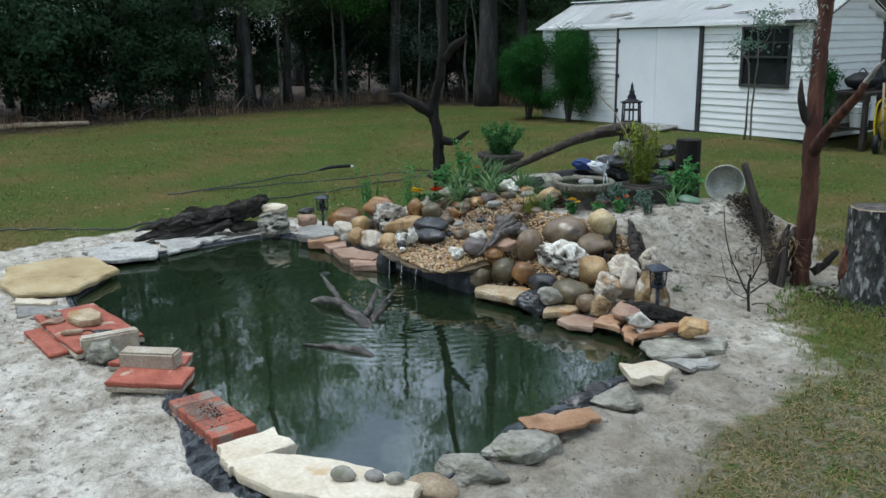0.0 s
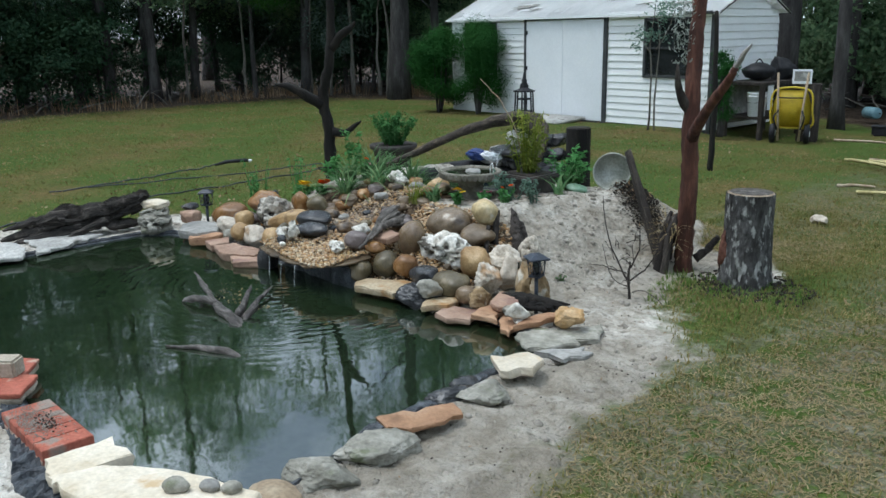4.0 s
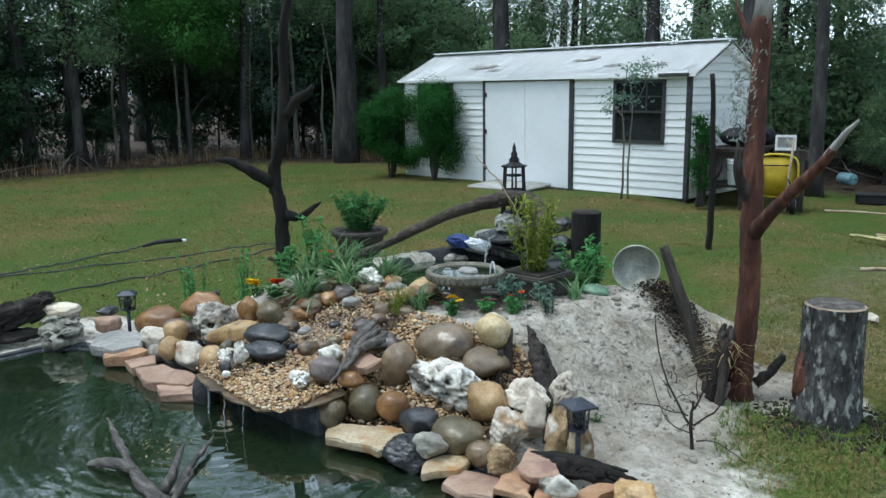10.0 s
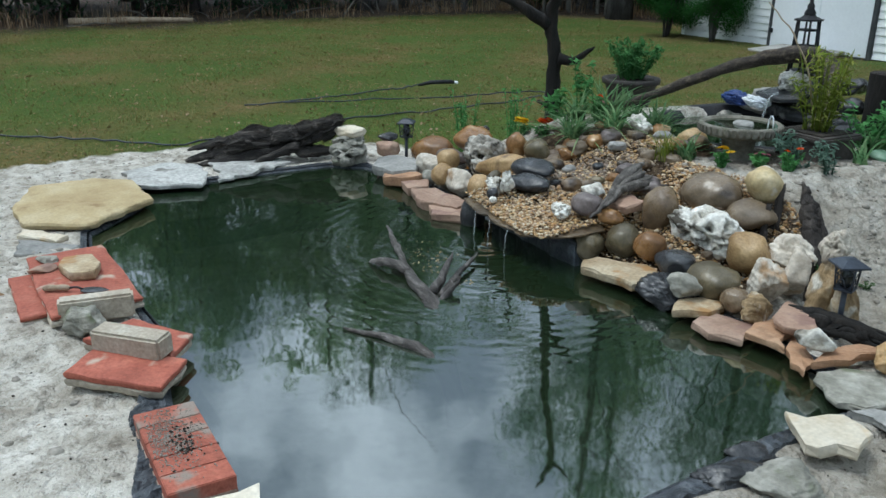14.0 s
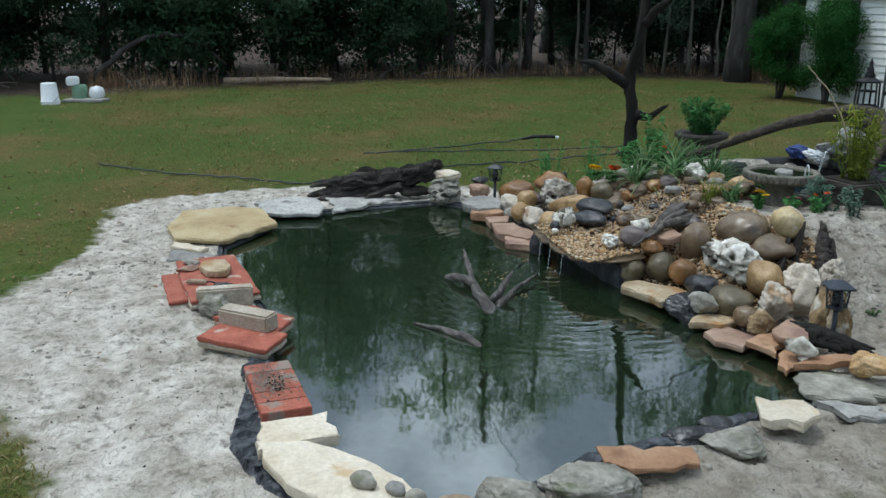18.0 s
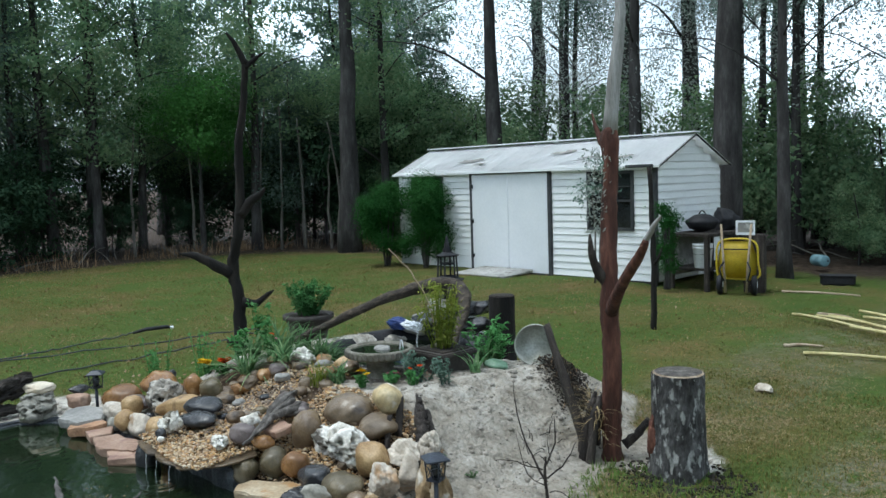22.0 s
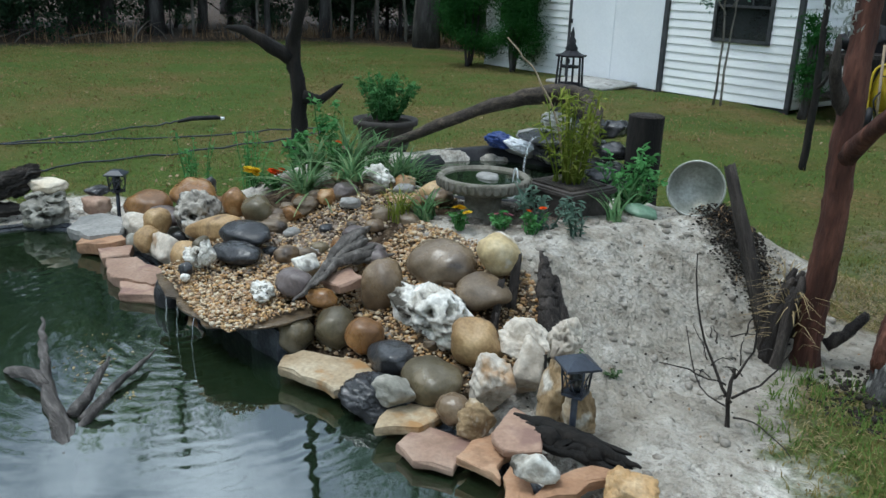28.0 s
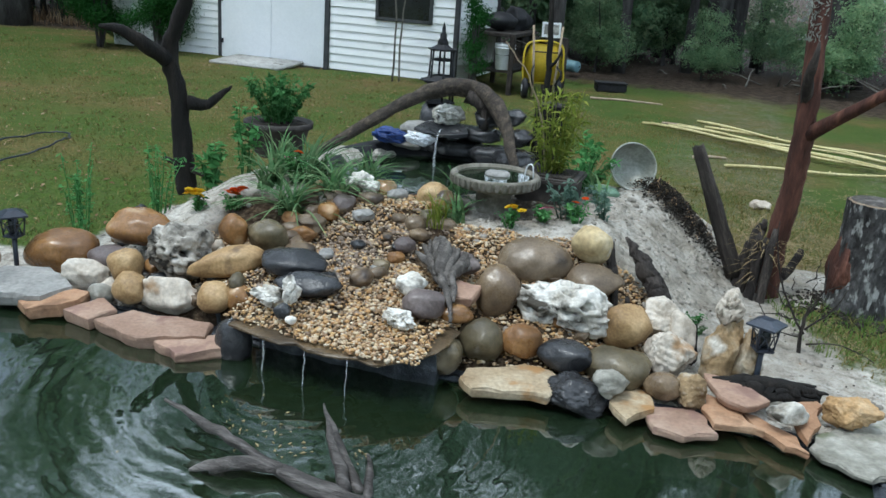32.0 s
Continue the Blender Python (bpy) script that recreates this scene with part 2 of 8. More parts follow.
M_BRICK = surface("red_brick", [(0.25, 0.07, 0.045), (0.34, 0.1, 0.065), (0.42, 0.15, 0.1)], 6, 0.85, 0.4, 70, stain=((0.45, 0.36, 0.28), 7, 0.64))
M_SMEARED = surface("red_brick_smeared_with_mortar", [(0.22, 0.07, 0.045), (0.33, 0.1, 0.065), (0.4, 0.15, 0.1)], 7, 0.9, 0.6, 70, stain=((0.25, 0.2, 0.165), 7, 0.55))
M_SAND = surface("sand_lump", [(0.14, 0.125, 0.1), (0.25, 0.225, 0.19), (0.36, 0.33, 0.285)], 9, 0.95, 0.6, 90)
M_MORTAR = surface("brick_and_mortar_face", [(0.3, 0.16, 0.11), (0.4, 0.3, 0.24), (0.5, 0.43, 0.36)], 9, 0.9, 0.5, 60)
M_CONCRETE = surface("weathered_concrete", [(0.3, 0.26, 0.2), (0.42, 0.36, 0.28), (0.52, 0.47, 0.39)], 8, 0.9, 0.45, 70)
M_BATH = surface("mossy_concrete", [(0.09, 0.083, 0.063), (0.16, 0.147, 0.118), (0.27, 0.253, 0.213)], 9, 0.9, 0.7, 60, stain=((0.08, 0.09, 0.05), 8, 0.6))
M_DARKWOOD = surface("dark_weathered_wood", [(0.014, 0.011, 0.009), (0.04, 0.032, 0.027), (0.1, 0.083, 0.07)], 5, 0.85, 0.9, 40, stretch=(5, 5, 0.7), dist=0.014)
M_LOG = surface("grey_black_driftwood_log", [(0.006, 0.005, 0.004), (0.03, 0.025, 0.021), (0.15, 0.128, 0.11)], 6, 0.85, 1.0, 40, stretch=(5, 0.7, 5), dist=0.02)
M_BALL = surface("tan_and_white_stone", [(0.36, 0.26, 0.13), (0.5, 0.39, 0.21), (0.6, 0.52, 0.36)], 6, 0.7, 0.3, 50, stain=((0.72, 0.7, 0.64), 7, 0.56))
M_GRIT = surface("wet_stream_grit", [(0.12, 0.085, 0.06), (0.22, 0.165, 0.12), (0.36, 0.29, 0.22)], 30, 0.45, 0.2, 90)
M_BOW = surface("brown_bowed_log", [(0.018, 0.013, 0.009), (0.045, 0.034, 0.024), (0.13, 0.1, 0.07)], 6, 0.8, 0.8, 45, stretch=(5, 0.6, 5), dist=0.016, grain_by=(0.45, 1.7))
M_LEDGE = surface("wet_brown_ledge_stone", [(0.045, 0.03, 0.016), (0.1, 0.068, 0.035), (0.2, 0.14, 0.075)], 6, 0.5, 0.6, 60, wet=0.25)
M_WETDRIFT = surface("wet_dark_driftwood", [(0.022, 0.019, 0.017), (0.07, 0.06, 0.053), (0.2, 0.18, 0.165)], 7, 0.55, 0.9, 45, stretch=(0.8, 4, 4), dist=0.012)
M_BLEACHED = surface("bleached_bare_wood", [(0.16, 0.15, 0.14), (0.34, 0.33, 0.31), (0.5, 0.49, 0.47)], 6, 0.8, 0.5, 45, stretch=(3, 3, 0.4))
M_DRIFT = surface("grey_driftwood", [(0.03, 0.026, 0.022), (0.085, 0.074, 0.064), (0.2, 0.18, 0.16)], 7, 0.75, 0.8, 45, stretch=(3, 3, 0.8), dist=0.01)
M_CEDAR = surface("red_cedar_bark", [(0.026, 0.01, 0.007), (0.08, 0.031, 0.02), (0.19, 0.082, 0.054)], 7, 0.85, 0.9, 45, stretch=(2.2, 2.2, 0.35), dist=0.014)
M_SNAG = surface("black_dead_tree", [(0.004, 0.0035, 0.003), (0.009, 0.0075, 0.006), (0.026, 0.021, 0.017)], 5, 0.95, 0.9, 45, stretch=(2.2, 2.2, 0.5), dist=0.012)
M_BARK = surface("oak_stump_bark", [(0.02, 0.018, 0.016), (0.065, 0.062, 0.06), (0.17, 0.165, 0.16)], 11, 0.95, 1.0, 40, stretch=(1.2, 1.2, 0.55), dist=0.03, grain_by=(0.5, 1.4), stain=((0.34, 0.34, 0.32), 24, 0.545))
M_CUT = surface("pale_cut_wood", [(0.22, 0.15, 0.1), (0.36, 0.28, 0.19), (0.46, 0.38, 0.29)], 12, 0.85, 0.4, 60)
M_TRUNK = surface("forest_bark", [(0.018, 0.016, 0.015), (0.046, 0.042, 0.04), (0.1, 0.095, 0.09)], 3, 0.95, 0.9, 20, stretch=(2, 2, 0.5), dist=0.03)
M_PALETRUNK = surface("pale_sapling_bark", [(0.07, 0.06, 0.05), (0.13, 0.12, 0.1), (0.2, 0.18, 0.16)], 4, 0.9, 0.5, 25, stretch=(2, 2, 0.6))
M_SIDING = surface("white_vinyl_siding", [(0.8, 0.81, 0.8), (0.87, 0.88, 0.87), (0.9, 0.9, 0.89)], 1.2, 0.5, 0.08, 30, stain=((0.56, 0.57, 0.53), 0.9, 0.66), vary=0.03, grain_by=(0.97, 1.02))
M_DOORP = surface("white_door_paint", [(0.76, 0.78, 0.8), (0.8, 0.82, 0.84), (0.84, 0.85, 0.86)], 1.5, 0.5, 0.08, 30, stain=((0.6, 0.6, 0.57), 0.8, 0.68), vary=0.02, grain_by=(0.97, 1.02))
M_ROOF = surface("white_metal_roof", [(0.8, 0.81, 0.81), (0.87, 0.88, 0.88), (0.9, 0.9, 0.9)], 1.3, 0.45, 0.1, 20, stain=((0.5, 0.5, 0.46), 1.1, 0.68), vary=0.04, grain_by=(0.95, 1.03))
M_DARKTRIM = surface("dark_grey_trim", [(0.03, 0.032, 0.035), (0.05, 0.052, 0.055), (0.075, 0.075, 0.075)], 6, 0.6, 0.15, 50)
M_BLACK = surface("black_metal", [(0.012, 0.012, 0.014), (0.022, 0.022, 0.025), (0.04, 0.04, 0.042)], 10, 0.6, 0.15, 80, spec=0.22)
M_BLUEBLACK = surface("blue_black_plastic", [(0.015, 0.018, 0.026), (0.03, 0.036, 0.05), (0.05, 0.06, 0.08)], 8, 0.4, 0.1, 80)
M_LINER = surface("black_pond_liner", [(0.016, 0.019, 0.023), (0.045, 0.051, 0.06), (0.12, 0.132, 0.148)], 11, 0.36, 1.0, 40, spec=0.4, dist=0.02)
M_YELLOW = surface("yellow_tub_plastic", [(0.5, 0.36, 0.02), (0.6, 0.45, 0.03), (0.66, 0.52, 0.06)], 4, 0.5, 0.1, 60)
M_BUCKET = surface("white_plastic", [(0.66, 0.68, 0.7), (0.74, 0.76, 0.78), (0.8, 0.81, 0.82)], 5, 0.45, 0.05, 60)
M_BLUE = surface("blue_plastic", [(0.01, 0.03, 0.13), (0.02, 0.05, 0.2), (0.05, 0.1, 0.28)], 5, 0.5, 0.1, 60)
M_GLASSDARK = surface("dark_window_glass", [(0.012, 0.014, 0.015), (0.02, 0.023, 0.024), (0.03, 0.033, 0.034)], 2, 0.08, 0.0, 30, spec=0.6)
M_BAMBOO = surface("cut_bamboo", [(0.36, 0.3, 0.12), (0.48, 0.42, 0.2), (0.56, 0.5, 0.28)], 5, 0.5, 0.2, 60, stretch=(1, 1, 0.4))
M_POT = surface("dark_planter_pot", [(0.025, 0.022, 0.02), (0.05, 0.042, 0.037), (0.09, 0.075, 0.065)], 8, 0.7, 0.4, 60)
M_BOWL = surface("verdigris_metal_bowl", [(0.17, 0.17, 0.14), (0.3, 0.31, 0.27), (0.46, 0.47, 0.43)], 6, 0.4, 0.3, 60, metal=0.35, stain=((0.5, 0.52, 0.5), 4, 0.6))
M_COMPOST = surface("dark_compost", [(0.012, 0.0095, 0.007), (0.034, 0.027, 0.02), (0.085, 0.068, 0.052)], 12, 0.95, 1.0, 50, dist=0.03)
M_GREENTOAD = surface("pale_green_ceramic", [(0.1, 0.2, 0.13), (0.18, 0.3, 0.2), (0.26, 0.38, 0.27)], 6, 0.4, 0.1, 60)

L_FOREST = leafy("forest_leaves", [(0.06, 0.12, 0.07), (0.14, 0.24, 0.13), (0.24, 0.35, 0.19), (0.37, 0.42, 0.24)], 0.75, 0.65)
# understorey leaves: the shade low in the wood is put into their colour
L_UNDERSHADE = leafy("shaded_understorey_leaves", [(0.016, 0.036, 0.022), (0.034, 0.07, 0.038), (0.07, 0.115, 0.06)])
L_FORESTB = leafy("blue_green_leaves", [(0.06, 0.105, 0.085), (0.14, 0.22, 0.17), (0.26, 0.35, 0.28)], 0.8, 0.65)
L_BRIGHT = leafy("bright_green_leaves", [(0.035, 0.11, 0.024), (0.065, 0.18, 0.04), (0.11, 0.25, 0.066)])
L_MOSS = leafy("grey_hanging_moss", [(0.34, 0.38, 0.34), (0.46, 0.5, 0.45), (0.58, 0.61, 0.56)], 0.9, 0.9)
L_BUSH = leafy("arborvitae_green", [(0.012, 0.05, 0.012), (0.024, 0.086, 0.02), (0.048, 0.135, 0.031)])
L_PLANT = leafy("garden_plant_green", [(0.04, 0.12, 0.035), (0.08, 0.22, 0.07), (0.16, 0.32, 0.12)])
L_LIRIOPE = leafy("strappy_leaf_green", [(0.04, 0.1, 0.045), (0.1, 0.19, 0.08), (0.26, 0.32, 0.16)])
L_BAMBOO = leafy("yellow_green_bamboo_leaf", [(0.09, 0.14, 0.02), (0.18, 0.23, 0.035), (0.36, 0.34, 0.085)])
L_YELLOW = leafy("yellow_petals", [(0.6, 0.38, 0.01), (0.75, 0.5, 0.02), (0.8, 0.58, 0.05)], 0.6, 0.2)
L_RED = leafy("red_orange_petals", [(0.55, 0.03, 0.01), (0.7, 0.08, 0.015), (0.78, 0.2, 0.03)], 0.6, 0.2)
L_PINK = leafy("pink_petals", [(0.55, 0.1, 0.2), (0.65, 0.2, 0.3), (0.72, 0.3, 0.4)], 0.6, 0.2)
L_GRASS = leafy("lawn_grass", [(0.055, 0.08, 0.02), (0.105, 0.122, 0.034), (0.2, 0.17, 0.065), (0.32, 0.25, 0.135)])
L_FRESH = leafy("fresh_grass", [(0.045, 0.09, 0.02), (0.085, 0.15, 0.032), (0.17, 0.21, 0.065)])
L_STRAW = leafy("dry_grass", [(0.17, 0.14, 0.065), (0.29, 0.23, 0.12), (0.44, 0.37, 0.21)])
L_LITTER = leafy("fallen_leaves", [(0.06, 0.038, 0.025), (0.15, 0.095, 0.052), (0.28, 0.185, 0.105), (0.42, 0.34, 0.24)], 0.8, 0.1)
L_DRY = leafy("dry_straw", [(0.2, 0.14, 0.07), (0.34, 0.26, 0.14), (0.42, 0.34, 0.2)], 0.8, 0.2)

# gravel: cream, amber and brown pebbles, each its own colour
M_GRAVEL = bpy.data.materials.new("pea_gravel")
M_GRAVEL.use_nodes = True
gn, gk = M_GRAVEL.node_tree.nodes, M_GRAVEL.node_tree.links
g_geo, g_ramp = gn.new("ShaderNodeNewGeometry"), gn.new("ShaderNodeValToRGB")
ge = g_ramp.color_ramp.elements
for pos, col in ((0.1, (0.28, 0.155, 0.065)), (0.25, (0.44, 0.25, 0.09)), (0.42, (0.5, 0.33, 0.15)), (0.52, (0.24, 0.15, 0.08)), (0.62, (0.42, 0.29, 0.17)), (0.8, (0.52, 0.41, 0.26))):
    ge.new(pos).color = (*col, 1)
ge[0].color, ge[-1].color = (0.17, 0.11, 0.065, 1), (0.58, 0.49, 0.36, 1)
gk.new(g_geo.outputs["Random Per Island"], g_ramp.inputs["Fac"])
gk.new(g_ramp.outputs["Color"], gn["Principled BSDF"].inputs["Base Color"])
gn["Principled BSDF"].inputs["Roughness"].default_value = 0.5

# pond water: murky green, mirror-like, with small ripples that run out from the fall
M_WATER = bpy.data.materials.new("murky_pond_water")
M_WATER.use_nodes = True
qn, qk = M_WATER.node_tree.nodes, M_WATER.node_tree.links
qb = qn["Principled BSDF"]
qb.inputs["Base Color"].default_value = (0.012, 0.022, 0.01, 1)
qb.inputs["Roughness"].default_value, qb.inputs["IOR"].default_value = 0.03, 2.95
q_at = qn.new("ShaderNodeTexCoord")
q_noise, q_wave = qn.new("ShaderNodeTexNoise"), qn.new("ShaderNodeTexWave")
q_noise.inputs["Scale"].default_value, q_noise.inputs["Detail"].default_value = 5.0, 2
q_map = qn.new("ShaderNodeMapping")
q_map.inputs["Location"].default_value = (-8.45, 9.5, 0)
q_wave.wave_type, q_wave.rings_direction = "RINGS", "SPHERICAL"
q_wave.inputs["Scale"].default_value, q_wave.inputs["Distortion"].default_value, q_wave.inputs["Detail"].default_value = 3.8, 3.0, 2
q_wave.inputs["Detail Scale"].default_value = 2.2
q_len, q_fall = qn.new("ShaderNodeVectorMath"), qn.new("ShaderNodeMapRange")
q_len.operation = "LENGTH"
q_fall.inputs["From Min"].default_value, q_fall.inputs["From Max"].default_value = 0.1, 1.7
q_fall.inputs["To Min"].default_value, q_fall.inputs["To Max"].default_value = 1.0, 0.0
q_mul, q_sum = qn.new("ShaderNodeMath"), qn.new("ShaderNodeMath")
q_mul.operation, q_sum.operation = "MULTIPLY", "MULTIPLY_ADD"
q_sum.inputs[1].default_value = 0.5
qk.new(q_at.outputs["Object"], q_noise.inputs["Vector"])
qk.new(q_at.outputs["Object"], q_map.inputs["Vector"])
qk.new(q_map.outputs[0], q_wave.inputs["Vector"])
qk.new(q_map.outputs[0], q_len.inputs[0])
qk.new(q_len.outputs["Value"], q_fall.inputs["Value"])
qk.new(q_wave.outputs["Fac"], q_mul.inputs[0])
qk.new(q_fall.outputs[0], q_mul.inputs[1])
qk.new(q_noise.outputs["Fac"], q_sum.inputs[0])
q_patch, q_soft, q_part = qn.new("ShaderNodeTexNoise"), qn.new("ShaderNodeMapRange"), qn.new("ShaderNodeMath")
q_patch.inputs["Scale"].default_value, q_patch.inputs["Detail"].default_value = 1.9, 3
q_soft.inputs["From Min"].default_value, q_soft.inputs["From Max"].default_value = 0.4, 0.62
q_soft.inputs["To Min"].default_value, q_soft.inputs["To Max"].default_value = 0.05, 0.8
q_part.operation = "MULTIPLY"
qk.new(q_at.outputs["Object"], q_patch.inputs["Vector"])
qk.new(q_patch.outputs["Fac"], q_soft.inputs["Value"])
qk.new(q_mul.outputs[0], q_part.inputs[0])
qk.new(q_soft.outputs[0], q_part.inputs[1])
qk.new(q_part.outputs[0], q_sum.inputs[2])
q_bump = qn.new("ShaderNodeBump")
q_bump.inputs["Strength"].default_value, q_bump.inputs["Distance"].default_value = 0.085, 0.02
qk.new(q_sum.outputs[0], q_bump.inputs["Height"])
qk.new(q_bump.outputs[0], qb.inputs["Normal"])
q_clear, q_mix = qn.new("ShaderNodeBsdfTransparent"), qn.new("ShaderNodeMixShader")
q_clear.inputs["Color"].default_value = (0.5, 0.55, 0.35, 1)
q_mix.inputs["Fac"].default_value = 0.87
qk.new(q_clear.outputs[0], q_mix.inputs[1])
qk.new(qb.outputs[0], q_mix.inputs[2])
qk.new(q_mix.outputs[0], qn["Material Output"].inputs["Surface"])

# the falling water: clear, bright threads
M_FALL = bpy.data.materials.new("falling_water")
M_FALL.use_nodes = True
fb = M_FALL.node_tree.nodes["Principled BSDF"]
fb.inputs["Base Color"].default_value, fb.inputs["Roughness"].default_value = (0.95, 0.97, 0.98, 1), 0.08
fb.inputs["Transmission Weight"].default_value, fb.inputs["IOR"].default_value = 0.75, 1.33

# ---- the lie of the land ----
POND = [(6.95, -9.34), (6.62, -9.46), (6.46, -9.66), (6.47, -10.2), (6.52, -10.6), (6.5, -11.0), (6.95, -11.08), (7.36, -11.42), (7.75, -11.46),
        (8.35, -11.35), (8.95, -11.28), (9.3, -11.37), (9.9, -11.44), (10.2, -11.47), (10.46, -11.4), (10.68, -11.24), (10.82, -11.08), (10.8, -10.87),
        (10.76, -10.6), (10.65, -10.4), (10.62, -10.04), (10.56, -9.65), (10.58, -9.25), (10.36, -9.1), (10.04, -9.08), (9.5, -9.12), (8.9, -9.2),
        (8.3, -9.26), (7.8, -9.28), (7.25, -9.28)]


def pond_distance(x, y):
    """Metres to the pond's edge, less than nought inside."""
    x, y = np.asarray(x, float), np.asarray(y, float)
    best, inside = np.full(x.shape, 1e9), np.zeros(x.shape, bool)
    for (ax, ay), (bx, by) in zip(POND, POND[1:] + POND[:1]):
        dx, dy = bx - ax, by - ay
        s = np.clip(((x - ax) * dx + (y - ay) * dy) / (dx * dx + dy * dy), 0, 1)
        best = np.minimum(best, np.hypot(x - ax - s * dx, y - ay - s * dy))
        cross = (ay > y) != (by > y)
        inside ^= cross & (x < dx * (y - ay) / (dy if dy else 1e-9) + ax)
    return np.where(inside, -best, best)


def smooth(a, b, v):
    s = np.clip((np.asarray(v, float) - a) / (b - a), 0, 1)
    return s * s * (3 - 2 * s)


def value_noise(x, y, salt):
    """Smooth noise on a lattice of one unit, from -1 to 1."""
    x0, y0 = np.floor(x), np.floor(y)

    def corner(i, j):
        h = np.sin(i * 127.1 + j * 311.7 + salt * 74.7) * 43758.5453
        return (h - np.floor(h)) * 2 - 1

    u, v = x - x0, y - y0
    u, v = u * u * (3 - 2 * u), v * v * (3 - 2 * v)
    return (corner(x0, y0) * (1 - u) + corner(x0 + 1, y0) * u) * (1 - v) + (corner(x0, y0 + 1) * (1 - u) + corner(x0 + 1, y0 + 1) * u) * v


def ripple(x, y, s):
    """Uneven ground: noise of about two metres over s, with finer noise on it."""
    return value_noise(x * s * 0.55, y * s * 0.55, 1) * 0.75 + value_noise(x * s * 1.3, y * s * 1.3, 2) * 0.4 + value_noise(x * s * 2.9, y * s * 2.9, 3) * 0.2


def ground_z(x, y):
    x, y = np.asarray(x, float), np.asarray(y, float)
    z = 0.02 + 0.015 * ripple(x, y, 0.8)
    mound = smooth(-9.32, -8.2, y) * (1 - smooth(-7.15, -6.2, y + 0.12 * np.sin(x * 3))) * smooth(6.55, 7.5, x) * (1 - smooth(9.3, 10.15, x - 0.12 * (y + 8)))
    z = z + mound * (0.42 + 0.02 * ripple(x, y, 2.5))
    # the ground falls a little past the shed's end
    z = z - 0.1 * smooth(-2.6, -0.5, y) * smooth(5.2, 6.4, x)
    # the gravel stream bed
    bed = smooth(7.65, 7.95, x) * (1 - smooth(8.72, 8.95, x)) * smooth(-9.3, -9.2, y) * (1 - smooth(-8.4, -8.1, y))
    z = z * (1 - bed) + bed * np.maximum(z, 0.17 + (y + 9.4) * 0.17)
    # the upper pool's basin
    pool = 1 - smooth(0.85, 1.05, np.hypot((x - 8.2) / 0.62, (y + 7.35) / 0.6))
    z = z - pool * 0.2
    # footprints in the sand, small hollows
    d = pond_distance(x, y)
    z = z + np.where(d > 0.05, 0.015 * ripple(x, y, 9) + 0.011 * ripple(y, x, 19) + mound * 0.014 * ripple(y, x, 11.5), 0)
    z = z + np.where((d > 0.15) & (mound < 0.97), -0.02 * smooth(0.35, 0.7, ripple(x, y, 6.3)), 0)
    return np.where(d < 0.06, np.minimum(z, 0.02) - 0.5 * smooth(0.06, -0.22, d), z)


def sand_amount(x, y):
    """1 on bare sand, 0 on lawn."""
    x, y = np.asarray(x, float), np.asarray(y, float)
    d = pond_distance(x, y)
    n = 0.35 * ripple(x, y, 1.6) + 0.2 * ripple(x, y, 4.3)
    ring = 1 - smooth(0.5 - 0.25 * smooth(10.2, 10.9, x), 1.0 + 0.3 * smooth(10.2, 10.9, x), d + n * 0.6)
    line = np.interp(x, [5.6, 6.2, 7.2, 8.1, 9.0, 9.7, 10.5, 12.0], [-11.6, -12.15, -12.4, -12.7, -12.75, -12.5, -12.2, -12.0])
    near = smooth(-0.22, 0.22, y - line + 0.5 * n) * (1 - 0.6 * smooth(0.25, 0.75, ripple(x, y, 1.9)) * smooth(-11.8, -12.3, y)) * smooth(-11.2, -11.9, y) * smooth(5.2, 6.6, x + 0.25 * n) * (1 - smooth(11.8, 12.6, x))
    mound = smooth(-9.4, -9.1, y) * (1 - smooth(-6.75, -6.35, y + n * 0.3)) * smooth(6.4, 6.8, x) * (1 - smooth(10.35, 10.75, x + n * 0.25 + 0.35 * (y + 8.3)))
    far_left = (1 - smooth(0.35, 0.6, np.hypot((x - 6.0) / 1.2, (y + 11.2) / 2.2) + 0.15 * n))
    tree = 1 - smooth(0.35, 0.8, np.hypot((x - 10.35) / 0.8, (y + 7.2) / 0.6) + 0.2 * n)
    return np.clip(np.maximum.reduce([ring, near, mound, far_left, tree]), 0, 1)


def gz(x, y):
    return float(ground_z(x, y))

# ---- builders ----


def part(name, bm, material, parent=None, label="", flat=False, m=None):
    """Links a bmesh as one mesh object, under a thing or a part."""
    me = bpy.data.meshes.new(name)
    bm.to_mesh(me)
    bm.free()
    return mesh_part(name, me, material, parent, label, flat, m)


def mesh_part(name, me, material, parent=None, label="", flat=False, m=None):
    if material and not me.materials:
        me.materials.append(material)
    if not flat and len(me.polygons):
        me.polygons.foreach_set("use_smooth", np.ones(len(me.polygons), bool))
    ob = new(name, me)
    if parent:
        ob.parent = parent
    if m is not None:
        ob.matrix_basis = m
    if label:
        ob["label"] = label
    return ob


def thing(name, m, label, category, group="", kind=""):
    """An empty at a thing's base, to parent its parts."""
    ob = new(name)
    ob.empty_display_size = 0.1
    ob.matrix_basis = m
    return tagged(ob, label, category, group, kind)


